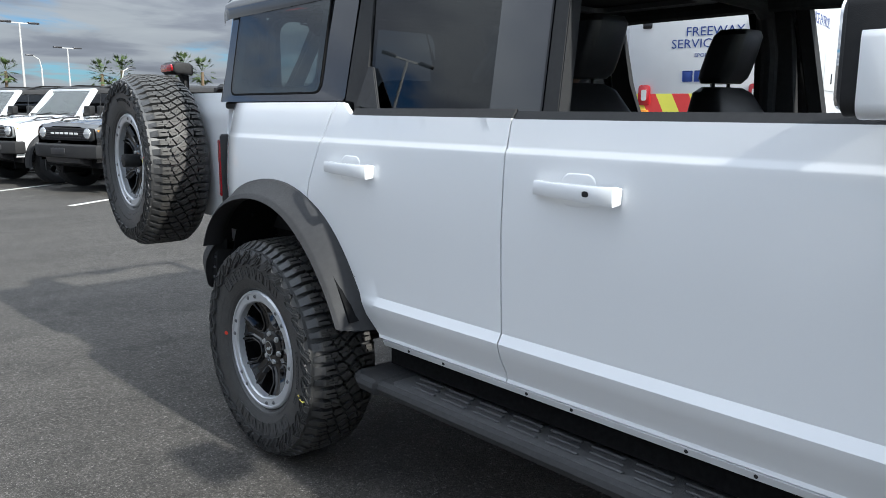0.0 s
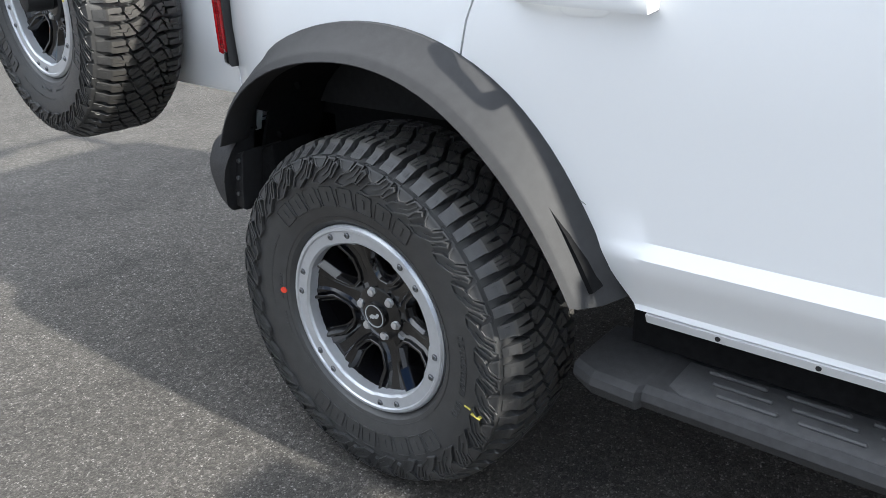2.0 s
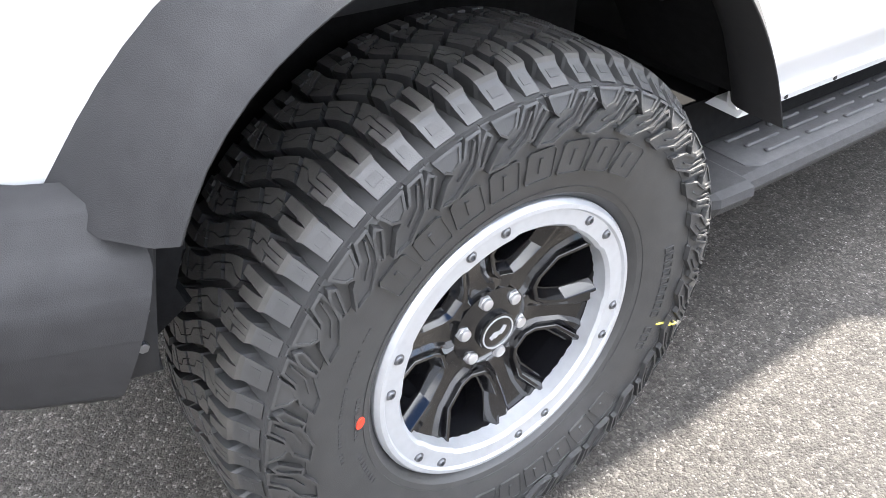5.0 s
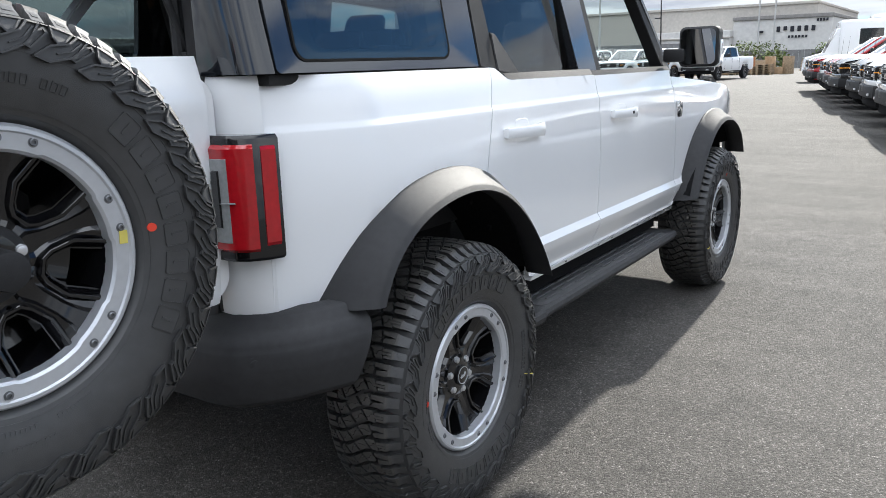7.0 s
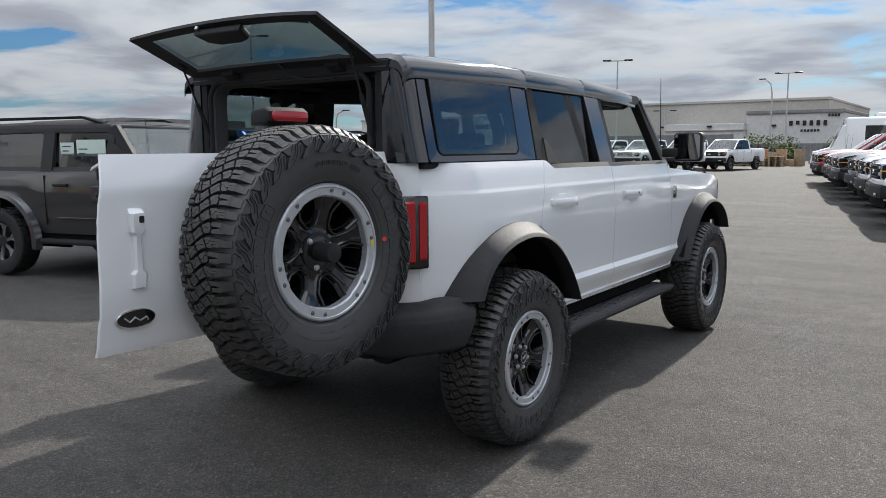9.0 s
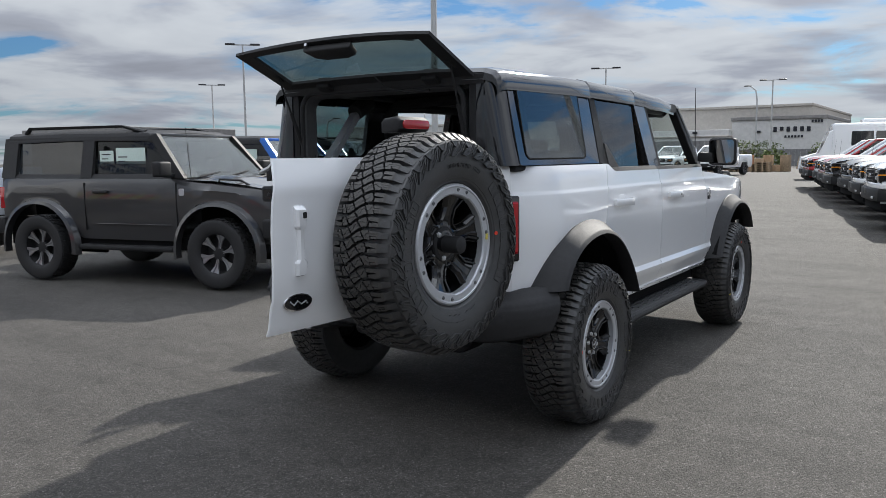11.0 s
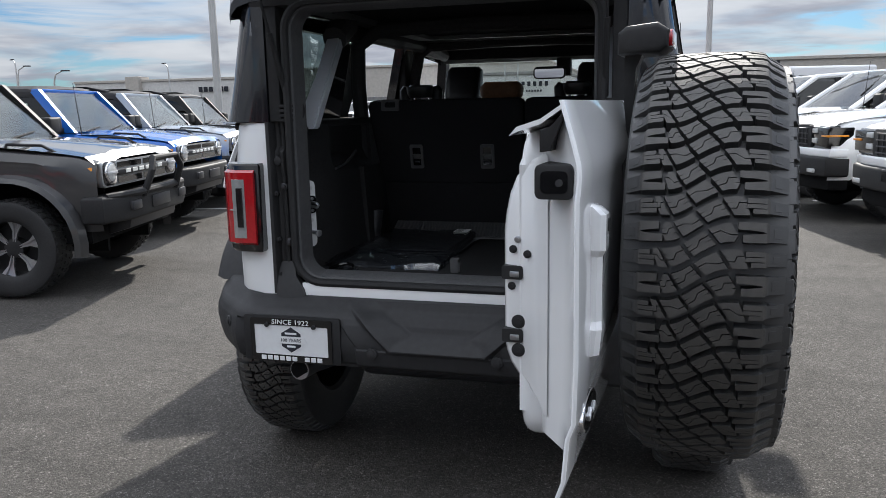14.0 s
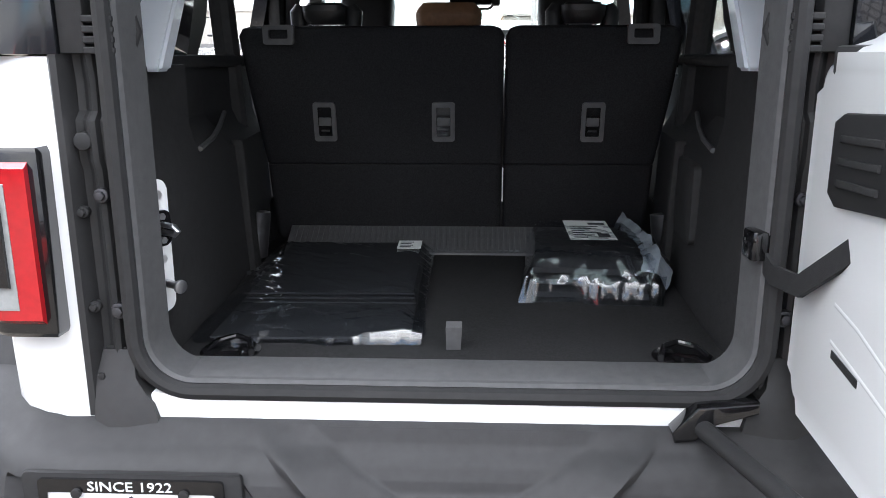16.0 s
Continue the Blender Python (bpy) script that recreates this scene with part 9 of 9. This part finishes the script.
def fence():
    f = thing("yard_fence", "tall grey slatted yard fence before the warehouse", "fence")
    for k in range(34):
        x = -36.0 + k * 0.5
        part("panel", nbox(x + 0.01, x + 0.49, 78.0, 78.06, 0.05, 2.7), M_FENCE, f)
    for k in range(18):
        x = -36.0 + k
        part("post", nbox(x - 0.05, x + 0.05, 78.06, 78.16, 0, 2.8), M_POLE, f)
    g = thing("yard_fence", "low dark slatted fence before the warehouse", "fence")
    for k in range(22):
        x = -19.0 + k * 0.5
        part("panel", nbox(x + 0.01, x + 0.49, 79.0, 79.06, 0.05, 1.75), M_FENCE, g)


fence()


def light_pole(x, y, h, heads=2, turn=0.0, r=0.10):
    p = thing("light_pole", "tall grey steel lot light on a concrete base", "light pole", pose(x, y, 0, 0, 0, turn), "lot light poles")
    part("pole", ntube([(0, 0, 0.5), (0, 0, h)], [r, r * 0.6], 10), M_POLE, p)
    part("base", ndisc((0, 0, 0), "z", 0.30, 0.75, 16, 0.03), M_STUCCO, p)
    if heads:
        part("cross_arm", nbox(-0.8, 0.8, -0.04, 0.04, h - 0.04, h + 0.04), M_POLE, p)
        for s in (-1, 1)[:heads]:
            part("lamp_head", nbox(min(s * 0.55, s * 1.25), max(s * 0.55, s * 1.25), -0.17, 0.17, h - 0.02, h + 0.10, 0.03), M_DARKMETAL, p)


def street_lamp(x, y, h, turn=0.0):
    p = thing("street_lamp", "slim grey street lamp with a curved arm", "street lamp", pose(x, y, 0, 0, 0, turn), "street lamps")
    part("pole", ntube([(0, 0, 0), (0, 0, h * 0.82), (0.15, 0, h * 0.94), (0.7, 0, h)], [0.11, 0.07, 0.06, 0.05], 8), M_POLE, p)
    part("lamp_head", nbox(0.6, 1.25, -0.12, 0.12, h - 0.06, h + 0.05, 0.03), M_DARKMETAL, p)


light_pole(-10.0, 14.3, 12.0, 2, 20)
light_pole(-42.6, 36.5, 9.7, 2, 48)
light_pole(-59.5, 47.5, 8.5, 2, 48)
light_pole(2.3, 31.0, 12.5, 2, 0, 0.13)
light_pole(-24.3, 61.0, 8.8, 2, 20)
light_pole(-14.5, 80.0, 8.6, 2, 10)
light_pole(-27.5, 82.0, 5.4, 2, 10)
street_lamp(-15.5, 78.0, 8.0, 180)
street_lamp(-50.0, 70.0, 6.6, 150)
street_lamp(-61.0, 61.0, 6.9, 150)
street_lamp(-58.0, 58.0, 6.0, 20)
street_lamp(-45.0, 48.0, 4.8, 20)
for x, y, h in ((4.0, 75.0, 5.2), (7.5, 82.0, 5.8), (-2.0, 84.0, 5.0)):
    street_lamp(x, y, h, 180)
light_pole(-12.3, -55.5, 6.9, 2, 10)
light_pole(-20.7, -73.7, 6.7, 2, 10)
street_lamp(-18.6, -74.4, 6.0, 0)
street_lamp(-16.0, -80.0, 4.4, 0)
street_lamp(-27.0, -78.0, 5.4, 180)
light_pole(6.5, 14.0, 8.5, 2, 60)
light_pole(20.4, -25.8, 11.2, 2, 35)


def palm(x, y, h, seed):
    rnd = random.Random(seed)
    t = thing("palm_tree", "tall fan palm with a round green crown", "palm tree", pose(x, y, 0, 0, 0, rnd.uniform(0, 360)), "palm trees")
    part("trunk", ntube([(0, 0, 0), (0.05, 0.02, h * 0.5), (0.08, 0.0, h)], [0.26, 0.20, 0.17], 9), M_BARK, t)
    bm = bmesh.new()
    for k in range(46):
        az, el = rnd.uniform(0, 2 * math.pi), rnd.uniform(-0.9, 1.35)
        ln = rnd.uniform(0.9, 1.25)
        d = Vector((math.cos(az) * math.cos(el), math.sin(az) * math.cos(el), math.sin(el)))
        o = Vector((0.08, 0, h)) + d * 0.25
        e = o + d * ln
        side = d.cross(Vector((0, 0, 1))).normalized()
        for s in range(9):
            a = (s - 4) / 4 * 1.05
            tip = e + (side * math.sin(a) + d * math.cos(a)) * rnd.uniform(0.5, 0.72) - Vector((0, 0, 0.16 * abs(a)))
            w = side * 0.085
            vs = [bm.verts.new(p) for p in (e - w, e + w, tip)]
            bm.faces.new(vs)
        vs = [bm.verts.new(p) for p in (o - side * 0.02, o + side * 0.02, e + side * 0.03, e - side * 0.03)]
        bm.faces.new(vs)
    part("crown", bm, M_PALMLEAF, t)


palm(-29.8, -92.0, 5.3, 1)
palm(-31.8, -91.0, 5.7, 2)
palm(-38.0, -88.6, 6.3, 3)
palm(-40.0, -87.7, 5.7, 4)
palm(-24.0, -110.0, 6.0, 5)


def shrub(x, y, w, h, seed):
    rnd = random.Random(seed)
    t = thing("shrub", "rounded yellow-green shrub in front of a wall", "shrub", pose(x, y, 0), "shrubs")
    part("stem", ntube([(0, 0, 0), (0.05, 0, h * 0.5)], [0.08, 0.05], 6), M_BARK, t)
    bm = bmesh.new()
    for k in range(520):
        d = Vector((rnd.gauss(0, 1), rnd.gauss(0, 1), rnd.gauss(0, 1))).normalized() * rnd.uniform(0.55, 1.05)
        p = Vector((d.x * w / 2, d.y * w / 2, h * 0.55 + d.z * h * 0.45))
        a = Vector((rnd.uniform(-1, 1), rnd.uniform(-1, 1), rnd.uniform(-1, 1))).normalized() * 0.12
        c = a.cross(Vector((rnd.uniform(-1, 1), rnd.uniform(-1, 1), 1))).normalized() * 0.09
        bm.faces.new([bm.verts.new(q) for q in (p - a, p + c, p + a, p - c)])
    part("leaves", bm, M_LEAF, t)


shrub(-16.6, 77.5, 3.6, 2.7, 1)
shrub(-9.2, 79.0, 3.0, 2.5, 2)
shrub(-20.0, 103.0, 5.0, 3.0, 3)
shrub(-12.6, 72.0, 2.2, 1.8, 4)

# pallets and cartons stacked at the far edge of the lot
rnd = random.Random(5)
for k in range(16):
    x, y = -18.5 + k * 0.62 + rnd.uniform(-0.15, 0.15), 60 + rnd.uniform(-1.2, 1.2)
    h = rnd.choice((0.5, 0.8, 1.0, 1.25))
    c = thing("carton", "brown cardboard carton on the asphalt", "carton", pose(x, y, 0, 0, 0, rnd.uniform(-25, 25)), "stacked cartons")
    part("carton_body", nbox(-0.32, 0.32, -0.3, 0.3, 0, h, 0.01), M_CARTON if k % 3 else M_WOODPALLET, c)
    part("tape", nbox(-0.04, 0.04, -0.305, 0.305, h, h + 0.004), M_PAPER, c)
for k in range(6):
    x, y = -17.0 + k * 1.3, 58.4 + rnd.uniform(-0.3, 0.3)
    p = thing("pallet_stack", "leaning stack of weathered wooden pallets", "pallets", pose(x, y, 0, 0, 0, rnd.uniform(-12, 12)), "pallet stacks")
    for j in range(3 + k % 3):
        part("pallet_deck", nbox(-0.55, 0.55, -0.5, 0.5, j * 0.15 + 0.10, j * 0.15 + 0.13), M_WOODPALLET, p)
        for s in (-0.45, 0, 0.45):
            part("pallet_block", nbox(s - 0.06, s + 0.06, -0.5, 0.5, j * 0.15, j * 0.15 + 0.10), M_WOODPALLET, p)
